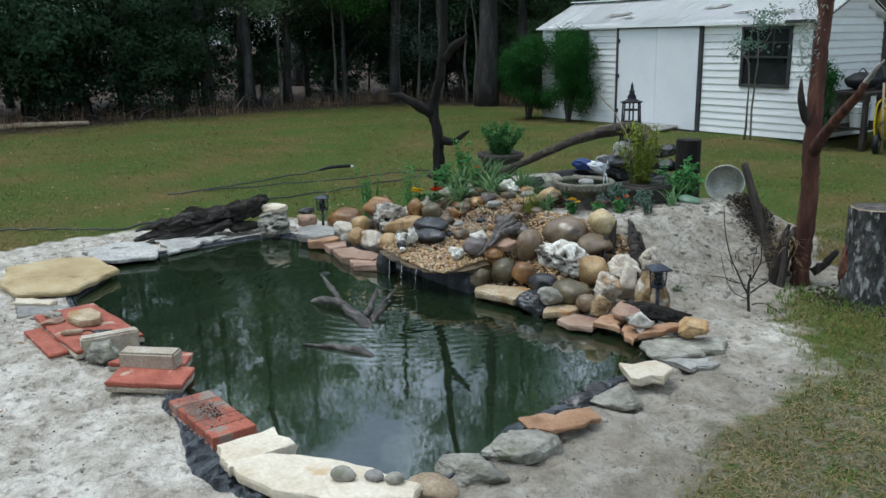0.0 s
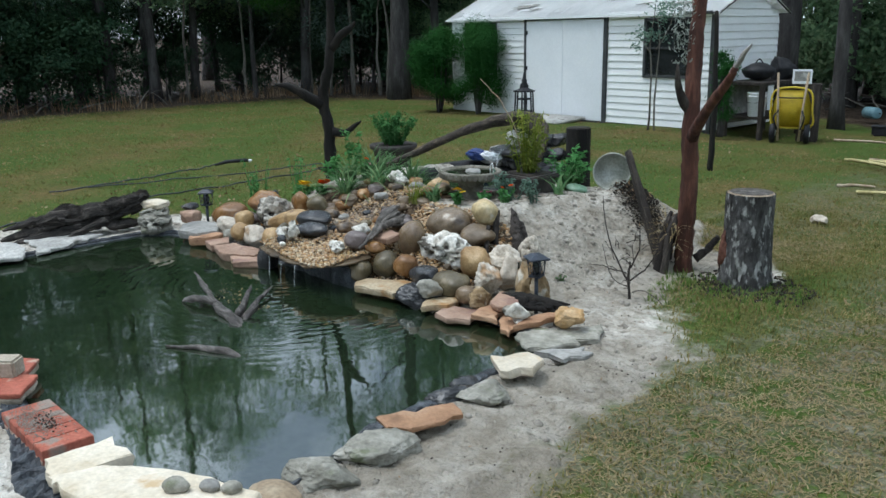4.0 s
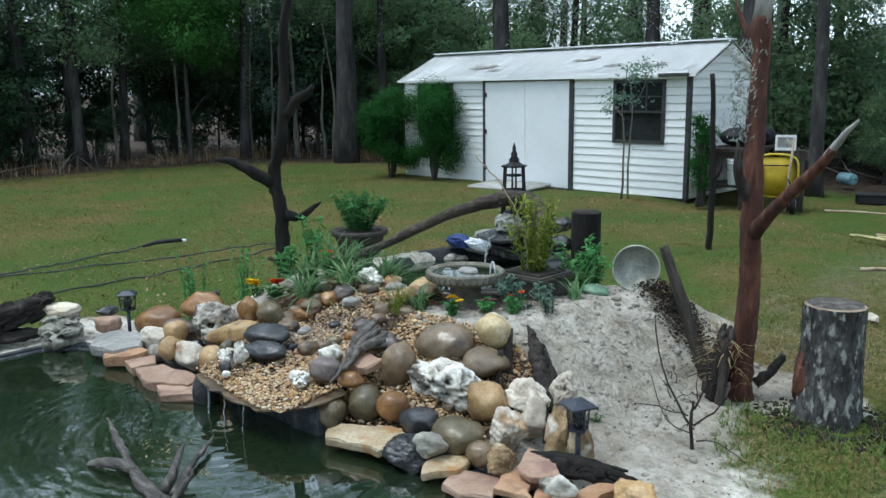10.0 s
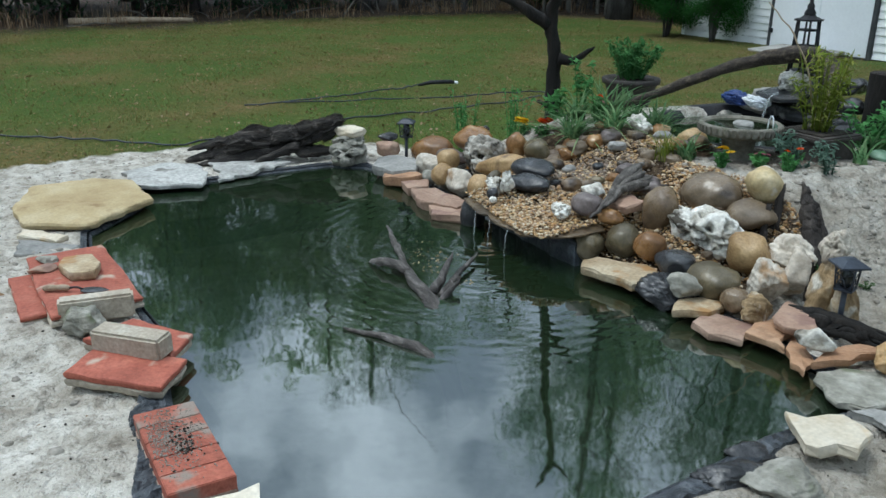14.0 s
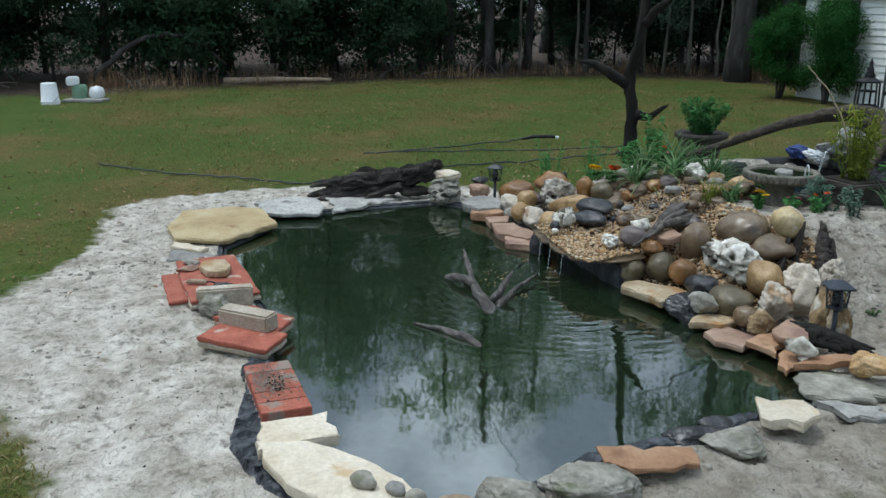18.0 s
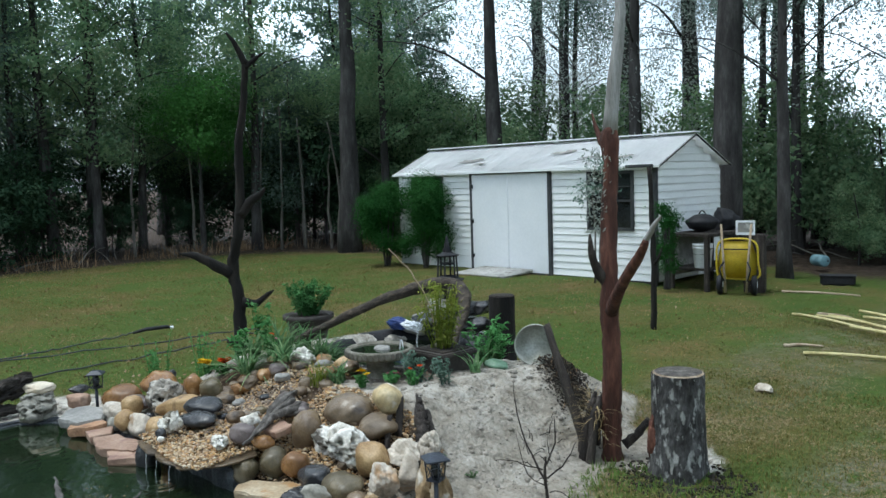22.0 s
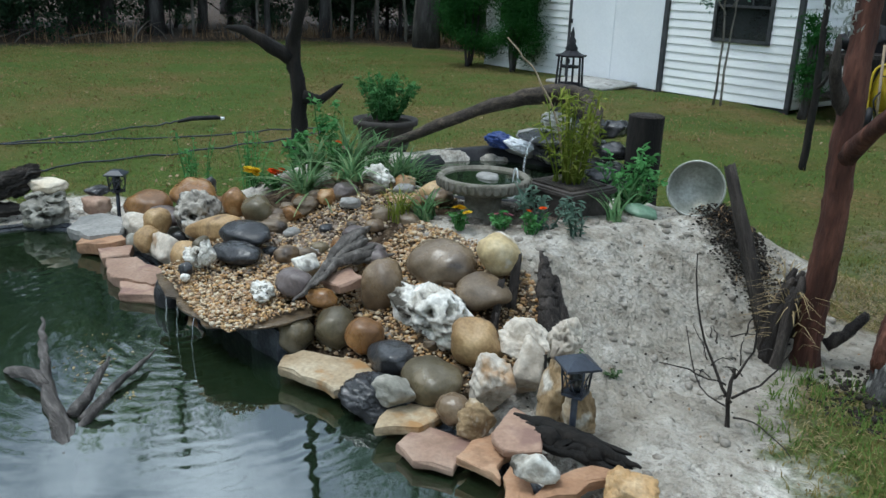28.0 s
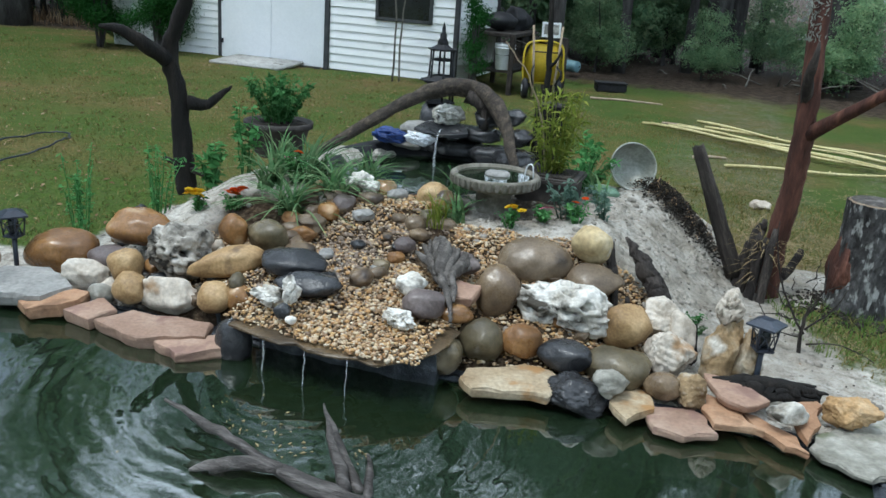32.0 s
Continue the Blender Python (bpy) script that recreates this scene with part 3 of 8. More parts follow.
def box(sx, sy, sz, at=(0, 0, 0), bevel=0.0, m=None, bm=None):
    """A box with bevelled edges, centred on at, added to bm."""
    own = bmesh.new()
    bmesh.ops.create_cube(own, size=1)
    bmesh.ops.scale(own, vec=(sx, sy, sz), verts=own.verts)
    if bevel:
        bmesh.ops.bevel(own, geom=own.edges[:], offset=bevel, segments=2, affect="EDGES")
    bmesh.ops.translate(own, vec=at, verts=own.verts)
    if m is not None:
        own.transform(m)
    if bm is None:
        return own
    me = bpy.data.meshes.new("tmp")
    own.to_mesh(me)
    own.free()
    bm.from_mesh(me)
    bpy.data.meshes.remove(me)
    return bm


def tube(points, radii, sides=8, knots=0.0, seed=0, bm=None, cap=True):
    """A limb through points, tapering by radii, its ring uneven by knots."""
    bm = bm or bmesh.new()
    rnd = random.Random(seed)
    pts = [Vector(p) for p in points]
    rings, prev = [], None
    for i, p in enumerate(pts):
        ahead = (pts[min(i + 1, len(pts) - 1)] - pts[max(i - 1, 0)]).normalized()
        side = prev - ahead * prev.dot(ahead) if prev else ahead.orthogonal()
        side.normalize()
        prev = side
        up = ahead.cross(side)
        ring = []
        for s in range(sides):
            a = 2 * math.pi * s / sides
            r = radii[i] * (1 + knots * (rnd.random() - 0.5) * 2)
            ring.append(bm.verts.new(p + (side * math.cos(a) + up * math.sin(a)) * r))
        rings.append(ring)
    for a, b in zip(rings, rings[1:]):
        for s in range(sides):
            bm.faces.new((a[s], a[(s + 1) % sides], b[(s + 1) % sides], b[s]))
    if cap:
        bm.faces.new(rings[0][::-1])
        bm.faces.new(rings[-1])
    return bm


def bent(points, n, wob=0.0, seed=0):
    """Points on a smooth curve through the given ones, with a little wander."""
    rnd = random.Random(seed)
    pts = [Vector(p) for p in points]
    out = []
    for i in range(n):
        u = i / (n - 1) * (len(pts) - 1)
        j = min(int(u), len(pts) - 2)
        w = u - j
        p0, p1, p2, p3 = pts[max(j - 1, 0)], pts[j], pts[j + 1], pts[min(j + 2, len(pts) - 1)]
        p = 0.5 * ((2 * p1) + (p2 - p0) * w + (2 * p0 - 5 * p1 + 4 * p2 - p3) * w * w + (3 * p1 - p0 - 3 * p2 + p3) * w ** 3)
        if 0 < i < n - 1:
            p += Vector((rnd.uniform(-wob, wob), rnd.uniform(-wob, wob), rnd.uniform(-wob, wob)))
        out.append(p)
    return out


def taper(a, b, n, power=1.0):
    return [a + (b - a) * (i / (n - 1)) ** power for i in range(n)]


def lathe(profile, sides=28, bm=None, wob=0.0, seed=0):
    """A turned shape from (radius, height) pairs."""
    bm = bm or bmesh.new()
    rnd = random.Random(seed)
    rings = []
    for r, z in profile:
        rings.append([bm.verts.new((math.cos(2 * math.pi * s / sides) * r * (1 + rnd.uniform(-wob, wob)), math.sin(2 * math.pi * s / sides) * r * (1 + rnd.uniform(-wob, wob)), z)) for s in range(sides)])
    for a, b in zip(rings, rings[1:]):
        for s in range(sides):
            bm.faces.new((a[s], a[(s + 1) % sides], b[(s + 1) % sides], b[s]))
    bm.faces.new(rings[0][::-1])
    bm.faces.new(rings[-1])
    return bm


def rock_mesh(size, style, seed):
    """A stone: cobble (worn smooth), rough (broken), craggy (broken in layers), pitted (eaten through with hollows), chunk (blocky)."""
    bm = bmesh.new()
    bmesh.ops.create_icosphere(bm, subdivisions=5 if style in ("pitted", "craggy") else 4, radius=1)
    off = Vector((seed * 3.17, seed * 1.31, seed * 2.73))
    half = Vector(size) * 0.5
    rnd = random.Random(seed)
    planes = [(Vector((rnd.gauss(0, 1), rnd.gauss(0, 1), rnd.gauss(0, 1))).normalized(), rnd.uniform(0.68, 0.98)) for _ in range(13)]
    for v in bm.verts:
        d = v.co.normalized()
        if style == "cobble":
            r = min(1.0, min(h / max(0.08, d.dot(n)) for n, h in planes) * 1.08)
            p = d * (0.45 + 0.55 * r) * (1.03 + 0.17 * noise.noise(d * 1.1 + off) + 0.06 * noise.noise(d * 2.6 + off) + 0.02 * noise.noise(d * 6 + off))
            p.z = math.copysign(abs(p.z) ** 0.92, p.z)
        elif style == "chunk":
            k = max(abs(d.x), abs(d.y), abs(d.z))
            p = d * (0.62 + 0.38 * (0.92 / k)) * (1 + 0.16 * noise.noise(d * 1.7 + off) + 0.05 * noise.noise(d * 5 + off))
        elif style == "craggy":
            r = min(h / max(0.08, d.dot(n)) for n, h in planes)
            p = d * min(1.2, r) * (1.05 + 0.18 * noise.noise(d * 1.7 + off) + 0.15 * abs(noise.noise(d * 3.6 + off)) - 0.11 * abs(noise.noise(d * 8 + off)) + 0.04 * noise.noise(d * 16 + off))
            p.z += 0.3 * (round(p.z * 4.5) / 4.5 - p.z)
        elif style == "rough":
            r = min(h / max(0.08, d.dot(n)) for n, h in planes)
            p = d * min(1.25, r) * (1.06 + 0.16 * noise.noise(d * 1.5 + off) + 0.07 * noise.noise(d * 4.1 + off) + 0.035 * noise.noise(d * 10 + off))
        else:
            r = 0.98 + 0.3 * noise.noise(d * 1.6 + off) + 0.13 * noise.noise(d * 4.3 + off)
            dist, _ = noise.voronoi(d * 1.9 + off + Vector((0.25, 0.25, 0.25)) * noise.noise(d * 3 + off))
            hole = min(1.0, max(0.0, (0.35 - dist[0]) / 0.07))
            dist2, _ = noise.voronoi(d * 4.4 + off + Vector((0.2, 0.1, 0.2)) * noise.noise(d * 5 + off))
            r *= min(1.0, min(h / max(0.08, d.dot(n)) for n, h in planes) * 1.05)
            r -= 0.7 * hole * hole * (3 - 2 * hole) + 0.3 * min(1.0, max(0.0, (0.27 - dist2[0]) / 0.08)) - 0.045 * noise.noise(d * 7 + off) - 0.03 * noise.noise(d * 15 + off)
            p = d * r
        v.co = Vector((p.x * half.x, p.y * half.y, p.z * half.z))
    return bm


ROCKS = {"cobble": ("cobble", "stone"), "rough": ("rock", "rock"), "craggy": ("rock", "rock"), "pitted": ("pitted_rock", "rock"), "chunk": ("rock", "rock")}
rock_seed = [0]


def rock(style, at, size, material, label, rz=0.0, tilt=(0, 0), group="stones of the waterfall bank", sink=None):
    """One stone on the bank. at: its middle."""
    rock_seed[0] += 1
    name, category = ROCKS[style]
    label = label if len(label.split()) > 3 else label + " among the bank's stones"
    ob = part(name, rock_mesh(size, style, rock_seed[0]), material, m=pose(*at, tilt[0], tilt[1], rz))
    return tagged(ob, label, category, group)


def slab_mesh(points, thick, seed, jag=0.012, bevel=0.008):
    """A flagstone: an outline made uneven, with broken edges and a slightly uneven top."""
    rnd = random.Random(seed)
    fine = []
    for (ax, ay), (bx, by) in zip(points, points[1:] + points[:1]):
        n = max(2, int(math.hypot(bx - ax, by - ay) / 0.055))
        for i in range(n):
            u = i / n
            fine.append((ax + (bx - ax) * u + rnd.uniform(-jag, jag), ay + (by - ay) * u + rnd.uniform(-jag, jag)))
    cx, cy = sum(p[0] for p in fine) / len(fine), sum(p[1] for p in fine) / len(fine)
    bm = bmesh.new()
    loops = []
    for shrink, z in ((0.93, -thick), (0.985, -thick * 0.75), (1.0, -thick * 0.3), (0.985, -bevel * 0.4), (0.955, 0.0), (0.5, 0.003)):
        loops.append([bm.verts.new((cx + (x - cx) * shrink + rnd.uniform(-jag, jag) * 0.25, cy + (y - cy) * shrink + rnd.uniform(-jag, jag) * 0.25, z + rnd.uniform(-1, 1) * thick * 0.05)) for x, y in fine])
    n = len(fine)
    for a, b in zip(loops, loops[1:]):
        for i in range(n):
            bm.faces.new((a[i], a[(i + 1) % n], b[(i + 1) % n], b[i]))
    bm.faces.new(loops[0][::-1])
    top = bm.verts.new((cx, cy, 0.002))
    for i in range(n):
        bm.faces.new((loops[-1][i], loops[-1][(i + 1) % n], top))
    return bm


def slab(points, top, thick, material, label, tilt=(0, 0), name="flagstone", group="stones round the pond", jag=0.012, rz=0):
    """A flat stone given by its outline in the plan and the height of its top."""
    rock_seed[0] += 1
    label = label if len(label.split()) > 3 else label + " at the pond's edge"
    cx, cy = sum(p[0] for p in points) / len(points), sum(p[1] for p in points) / len(points)
    bm = slab_mesh([(x - cx, y - cy) for x, y in points], thick, rock_seed[0], jag)
    ob = part(name, bm, material, m=pose(cx, cy, top, tilt[0], tilt[1], rz))
    for p in ob.data.polygons:
        p.use_smooth = False
    return tagged(ob, label, "stone slab", group)


def leaves_mesh(name, centres, normals, sizes, aspect=0.5, seed=0, fold=0.25):
    """Many small pointed leaves, four corners each, made in one go."""
    rng = np.random.default_rng(seed)
    n = len(centres)
    nr = normals / np.linalg.norm(normals, axis=1, keepdims=True)
    a = rng.normal(size=(n, 3))
    u = a - nr * (a * nr).sum(1, keepdims=True)
    u /= np.linalg.norm(u, axis=1, keepdims=True) + 1e-9
    v = np.cross(nr, u)
    s = np.asarray(sizes)[:, None]
    co = np.stack([centres - u * s, centres + v * s * aspect + nr * s * fold, centres + u * s, centres - v * s * aspect + nr * s * fold], 1).reshape(-1, 3)
    return quads_mesh(name, co)


def quads_mesh(name, co):
    """A mesh of loose quads from 4n corner places."""
    n = len(co) // 4
    me = bpy.data.meshes.new(name)
    me.vertices.add(len(co))
    me.vertices.foreach_set("co", np.ascontiguousarray(co, dtype=np.float32).ravel())
    me.loops.add(len(co))
    me.loops.foreach_set("vertex_index", np.arange(len(co), dtype=np.int32))
    me.polygons.add(n)
    me.polygons.foreach_set("loop_start", np.arange(0, len(co), 4, dtype=np.int32))
    me.update(calc_edges=True)
    return me


def blades_mesh(name, roots, heights, lean, width, seed=0, steps=2):
    """Grass or strap leaves: each a bent, tapering strip."""
    rng = np.random.default_rng(seed)
    n = len(roots)
    a = rng.uniform(0, 2 * np.pi, n)
    out = np.stack([np.cos(a), np.sin(a), np.zeros(n)], 1)
    side = np.stack([-np.sin(a), np.cos(a), np.zeros(n)], 1)
    h, l = np.asarray(heights)[:, None], np.asarray(lean)[:, None]
    quads = []
    for i in range(steps):
        u0, u1 = i / steps, (i + 1) / steps
        p0 = roots + np.array([0, 0, 1]) * h * (u0 - 0.35 * l / np.maximum(h, 1e-6) * u0 ** 3) + out * l * u0 ** 2
        p1 = roots + np.array([0, 0, 1]) * h * (u1 - 0.35 * l / np.maximum(h, 1e-6) * u1 ** 3) + out * l * u1 ** 2
        w0, w1 = width * (1 - u0 * 0.85), width * (1 - u1 * 0.85)
        quads.append(np.stack([p0 - side * w0, p0 + side * w0, p1 + side * w1, p1 - side * w1], 1))
    return quads_mesh(name, np.concatenate(quads, 1).reshape(-1, 3) if steps == 1 else np.stack(quads, 1).reshape(-1, 3))


def pebbles_mesh(name, places, sizes, seed=0):
    """Many small stones as one mesh."""
    rng = np.random.default_rng(seed)
    ball = bmesh.new()
    bmesh.ops.create_icosphere(ball, subdivisions=1, radius=1)
    base = np.array([v.co[:] for v in ball.verts])
    faces = np.array([[v.index for v in f.verts] for f in ball.faces])
    ball.free()
    n = len(places)
    scale = np.asarray(sizes)[:, None] * rng.uniform(0.6, 1.2, (n, 3)) * np.array([1, 1, 0.7])
    a = rng.uniform(0, 2 * np.pi, n)
    c, s = np.cos(a)[:, None], np.sin(a)[:, None]
    local = base[None] * scale[:, None] * (1 + rng.uniform(-0.15, 0.15, (n, len(base), 1)))
    x = local[..., 0] * c - local[..., 1] * s
    y = local[..., 0] * s + local[..., 1] * c
    co = np.stack([x, y, local[..., 2]], -1) + np.asarray(places)[:, None]
    me = bpy.data.meshes.new(name)
    nv, nf = len(base), len(faces)
    idx = (faces[None] + (np.arange(n) * nv)[:, None, None]).reshape(-1)
    me.vertices.add(n * nv)
    me.vertices.foreach_set("co", co.astype(np.float32).ravel())
    me.loops.add(len(idx))
    me.loops.foreach_set("vertex_index", idx.astype(np.int32))
    me.polygons.add(n * nf)
    me.polygons.foreach_set("loop_start", np.arange(0, len(idx), 3, dtype=np.int32))
    me.update(calc_edges=True)
    return me


# ---- ground, pond ----
def steps(a, b, fine, far, grow=1.2):
    xs, s = list(np.arange(a, b, fine)), fine
    lo, hi = a, xs[-1]
    left, right = [], []
    while lo > -far:
        s = min(s * grow, 60)
        lo -= s
        left.append(lo)
    s = fine
    while hi < far:
        s = min(s * grow, 60)
        hi += s
        right.append(hi)
    return np.array(left[::-1] + xs + right)


gxs, gys = steps(5.6, 12.4, 0.027, 600), steps(-12.7, -6.3, 0.027, 600)
GX, GY = np.meshgrid(gxs, gys)
GZ = ground_z(GX, GY)
ground_me = bpy.data.meshes.new("ground")
nx, ny = len(gxs), len(gys)
ground_me.vertices.add(nx * ny)
ground_me.vertices.foreach_set("co", np.stack([GX, GY, GZ], -1).astype(np.float32).ravel())
ii = (np.arange(ny - 1)[:, None] * nx + np.arange(nx - 1)[None]).ravel()
quad = np.stack([ii, ii + 1, ii + nx + 1, ii + nx], 1).astype(np.int32)
ground_me.loops.add(quad.size)
ground_me.loops.foreach_set("vertex_index", quad.ravel())
ground_me.polygons.add(len(quad))
ground_me.polygons.foreach_set("loop_start", np.arange(0, quad.size, 4, dtype=np.int32))
ground_me.update(calc_edges=True)
mask = ground_me.attributes.new("sand", "FLOAT", "POINT")
mask.data.foreach_set("value", sand_amount(GX, GY).astype(np.float32).ravel())


def wood_edge(x, y):
    """Metres into the woods from the lawn's edge, less than nought on the lawn."""
    x, y = np.asarray(x, float), np.asarray(y, float)
    n = 0.6 * ripple(x, y, 0.35) + 0.25 * ripple(x, y, 1.1)
    west = -5.9 - x + 0.35 * np.maximum(0, -y - 9) * 0.2
    north = np.where(x < 6.5, y - 0.9 - 0.28 * (x + 6), y - 3.4 + 0.1 * (x - 6.5))
    return np.maximum(west, north) + n


bmask = ground_me.attributes.new("bed", "FLOAT", "POINT")
# dark soil round the bird bath and bamboo, also deepening the shade there
shady_soil = np.exp(-((GX - 8.98) / 0.3) ** 4 - ((GY + 7.86) / 0.42) ** 4)
bmask.data.foreach_set("value", np.maximum(0.85 * shady_soil, smooth(7.3, 7.6, GX) * (1 - smooth(9.65, 9.85, GX)) * smooth(-9.5, -9.3, GY) * (1 - smooth(-8.45 + 0.35 * (np.abs(GX - 8.35) < 0.35), -8.3 + 0.35 * (np.abs(GX - 8.35) < 0.35), GY))).astype(np.float32).ravel())
smask = ground_me.attributes.new("soil", "FLOAT", "POINT")
smask.data.foreach_set("value", np.maximum(smooth(10.95, 11.5, GX) * smooth(-12.6, -11.0, GY) * (1 - smooth(13.0, 15.5, GX)) * (1 - smooth(-4.0, -0.5, GY)), np.maximum(0.62 * smooth(10.3, 10.9, GX) * smooth(-11.6, -10.6, GY) * (1 - smooth(-9.0, -8.2, GY)), 0.52 * smooth(9.1, 9.6, GX) * smooth(-9.1, -8.7, GY) * (1 - smooth(10.4, 10.8, GX)))).astype(np.float32).ravel())
wmask = ground_me.attributes.new("woods", "FLOAT", "POINT")
wmask.data.foreach_set("value", smooth(-1.8, 0.4, wood_edge(GX, GY)).astype(np.float32).ravel())

M_GROUND = bpy.data.materials.new("sand_and_lawn")
M_GROUND.use_nodes = True
on, ok = M_GROUND.node_tree.nodes, M_GROUND.node_tree.links
ob_ = on["Principled BSDF"]
ob_.inputs["Roughness"].default_value, ob_.inputs["Specular IOR Level"].default_value = 0.95, 0.15
o_at = on.new("ShaderNodeTexCoord")


def o_noise(scale, detail=5, rough=0.6):
    t = on.new("ShaderNodeTexNoise")
    t.inputs["Scale"].default_value, t.inputs["Detail"].default_value, t.inputs["Roughness"].default_value = scale, detail, rough
    ok.new(o_at.outputs["Object"], t.inputs["Vector"])
    return t.outputs["Fac"]


def o_ramp(fac, stops):
    r = on.new("ShaderNodeValToRGB")
    e = r.color_ramp.elements
    while len(e) < len(stops):
        e.new(0.5)
    for i, (p, c) in enumerate(stops):
        e[i].position, e[i].color = p, (*c, 1)
    ok.new(fac, r.inputs["Fac"])
    return r.outputs["Color"]


def o_mix(fac, a, b, blend="MIX"):
    x = on.new("ShaderNodeMix")
    x.data_type, x.blend_type = "RGBA", blend
    if isinstance(fac, float):
        x.inputs["Factor"].default_value = fac
    else:
        ok.new(fac, x.inputs["Factor"])
    ok.new(a, x.inputs["A"])
    ok.new(b, x.inputs["B"])
    return x.outputs["Result"]


def o_range(v, a, b, c=0.0, d=1.0):
    r = on.new("ShaderNodeMapRange")
    for key, val in (("From Min", a), ("From Max", b), ("To Min", c), ("To Max", d)):
        r.inputs[key].default_value = val
    ok.new(v, r.inputs["Value"])
    return r.outputs[0]


def o_attr(name):
    a = on.new("ShaderNodeAttribute")
    a.attribute_name = name
    return a.outputs["Fac"]


sand_col = o_ramp(o_noise(4.5, 9, 0.74), [(0.3, (0.26, 0.225, 0.175)), (0.48, (0.52, 0.478, 0.41)), (0.62, (0.71, 0.67, 0.6))])
sand_col = o_mix(o_range(o_noise(17, 6, 0.75), 0.49, 0.66, 0, 0.75), sand_col, o_ramp(o_noise(3), [(0.3, (0.1, 0.08, 0.06)), (0.7, (0.2, 0.17, 0.13))]))
soil_col = o_ramp(o_noise(5, 6, 0.7), [(0.3, (0.1, 0.083, 0.06)), (0.5, (0.21, 0.182, 0.14)), (0.7, (0.35, 0.31, 0.25))])
soil_sum = on.new("ShaderNodeMath")
soil_sum.operation = "MULTIPLY_ADD"
soil_sum.inputs[1].default_value = 0.9
ok.new(o_noise(1.7, 5), soil_sum.inputs[0])
ok.new(o_attr("soil"), soil_sum.inputs[2])
sand_col = o_mix(o_range(soil_sum.outputs[0], 0.6, 1.2, 0, 0.85), sand_col, soil_col)
lawn_col = o_ramp(o_noise(0.55, 6), [(0.3, (0.046, 0.1, 0.014)), (0.46, (0.075, 0.12, 0.02)), (0.55, (0.125, 0.115, 0.032)), (0.66, (0.2, 0.13, 0.055))])
bare = on.new("ShaderNodeMath")
bare.operation = "MULTIPLY"
ok.new(o_range(o_noise(3.4, 6, 0.72), 0.42, 0.54, 0, 0.9), bare.inputs[0])
ok.new(o_attr("soil"), bare.inputs[1])
lawn_col = o_mix(bare.outputs[0], lawn_col, soil_col)
lawn_col = o_mix(o_range(o_noise(22, 6, 0.7), 0.38, 0.62, 0, 0.85), lawn_col, o_ramp(o_noise(60), [(0.3, (0.03, 0.05, 0.012)), (0.7, (0.12, 0.14, 0.04))]))
litter_col = o_ramp(o_noise(9, 6), [(0.3, (0.03, 0.02, 0.014)), (0.5, (0.06, 0.043, 0.031)), (0.7, (0.12, 0.09, 0.068))])
edge = on.new("ShaderNodeMath")
edge.operation = "MULTIPLY_ADD"
edge.inputs[1].default_value = 0.9
ok.new(o_noise(7, 5), edge.inputs[0])
ok.new(o_attr("sand"), edge.inputs[2])
cover = o_range(edge.outputs[0], 0.78, 1.08)
col = o_mix(cover, lawn_col, sand_col)
# brown bed ground, its colour darkened for the shade between the stones
col = o_mix(o_attr("bed"), col, o_ramp(o_noise(35, 5), [(0.3, (0.022, 0.014, 0.009)), (0.5, (0.06, 0.04, 0.024)), (0.7, (0.15, 0.11, 0.07))]))
wedge = on.new("ShaderNodeMath")
wedge.operation = "MULTIPLY_ADD"
wedge.inputs[1].default_value = 0.8
ok.new(o_noise(2.5, 5), wedge.inputs[0])
ok.new(o_attr("woods"), wedge.inputs[2])
col = o_mix(o_range(wedge.outputs[0], 0.7, 1.0), col, litter_col)
ok.new(col, ob_.inputs["Base Color"])
o_b1, o_b2 = on.new("ShaderNodeBump"), on.new("ShaderNodeBump")
o_b1.inputs["Strength"].default_value, o_b1.inputs["Distance"].default_value = 1.0, 0.08
o_b2.inputs["Strength"].default_value, o_b2.inputs["Distance"].default_value = 0.5, 0.008
ok.new(o_noise(13, 5, 0.65), o_b1.inputs["Height"])
ok.new(o_noise(70, 3), o_b2.inputs["Height"])
ok.new(o_b1.outputs[0], o_b2.inputs["Normal"])
ok.new(o_b2.outputs[0], ob_.inputs["Normal"])
tagged(mesh_part("ground", ground_me, M_GROUND), "pale sand round the pond and thin green-brown lawn", "ground", kind="structure")

# the pond's water, over all of the basin; the banks stand above it
bm = bmesh.new()
bm.faces.new([bm.verts.new((x, y, 0)) for x, y in [(POND[i][0] + (POND[i][0] - 8.7) * 0.03, POND[i][1] + (POND[i][1] + 10.2) * 0.05) for i in range(len(POND))]])
bmesh.ops.triangulate(bm, faces=bm.faces)
tagged(part("pond_water", bm, M_WATER, flat=True), "still murky green pond water with ripples", "water", kind="structure")

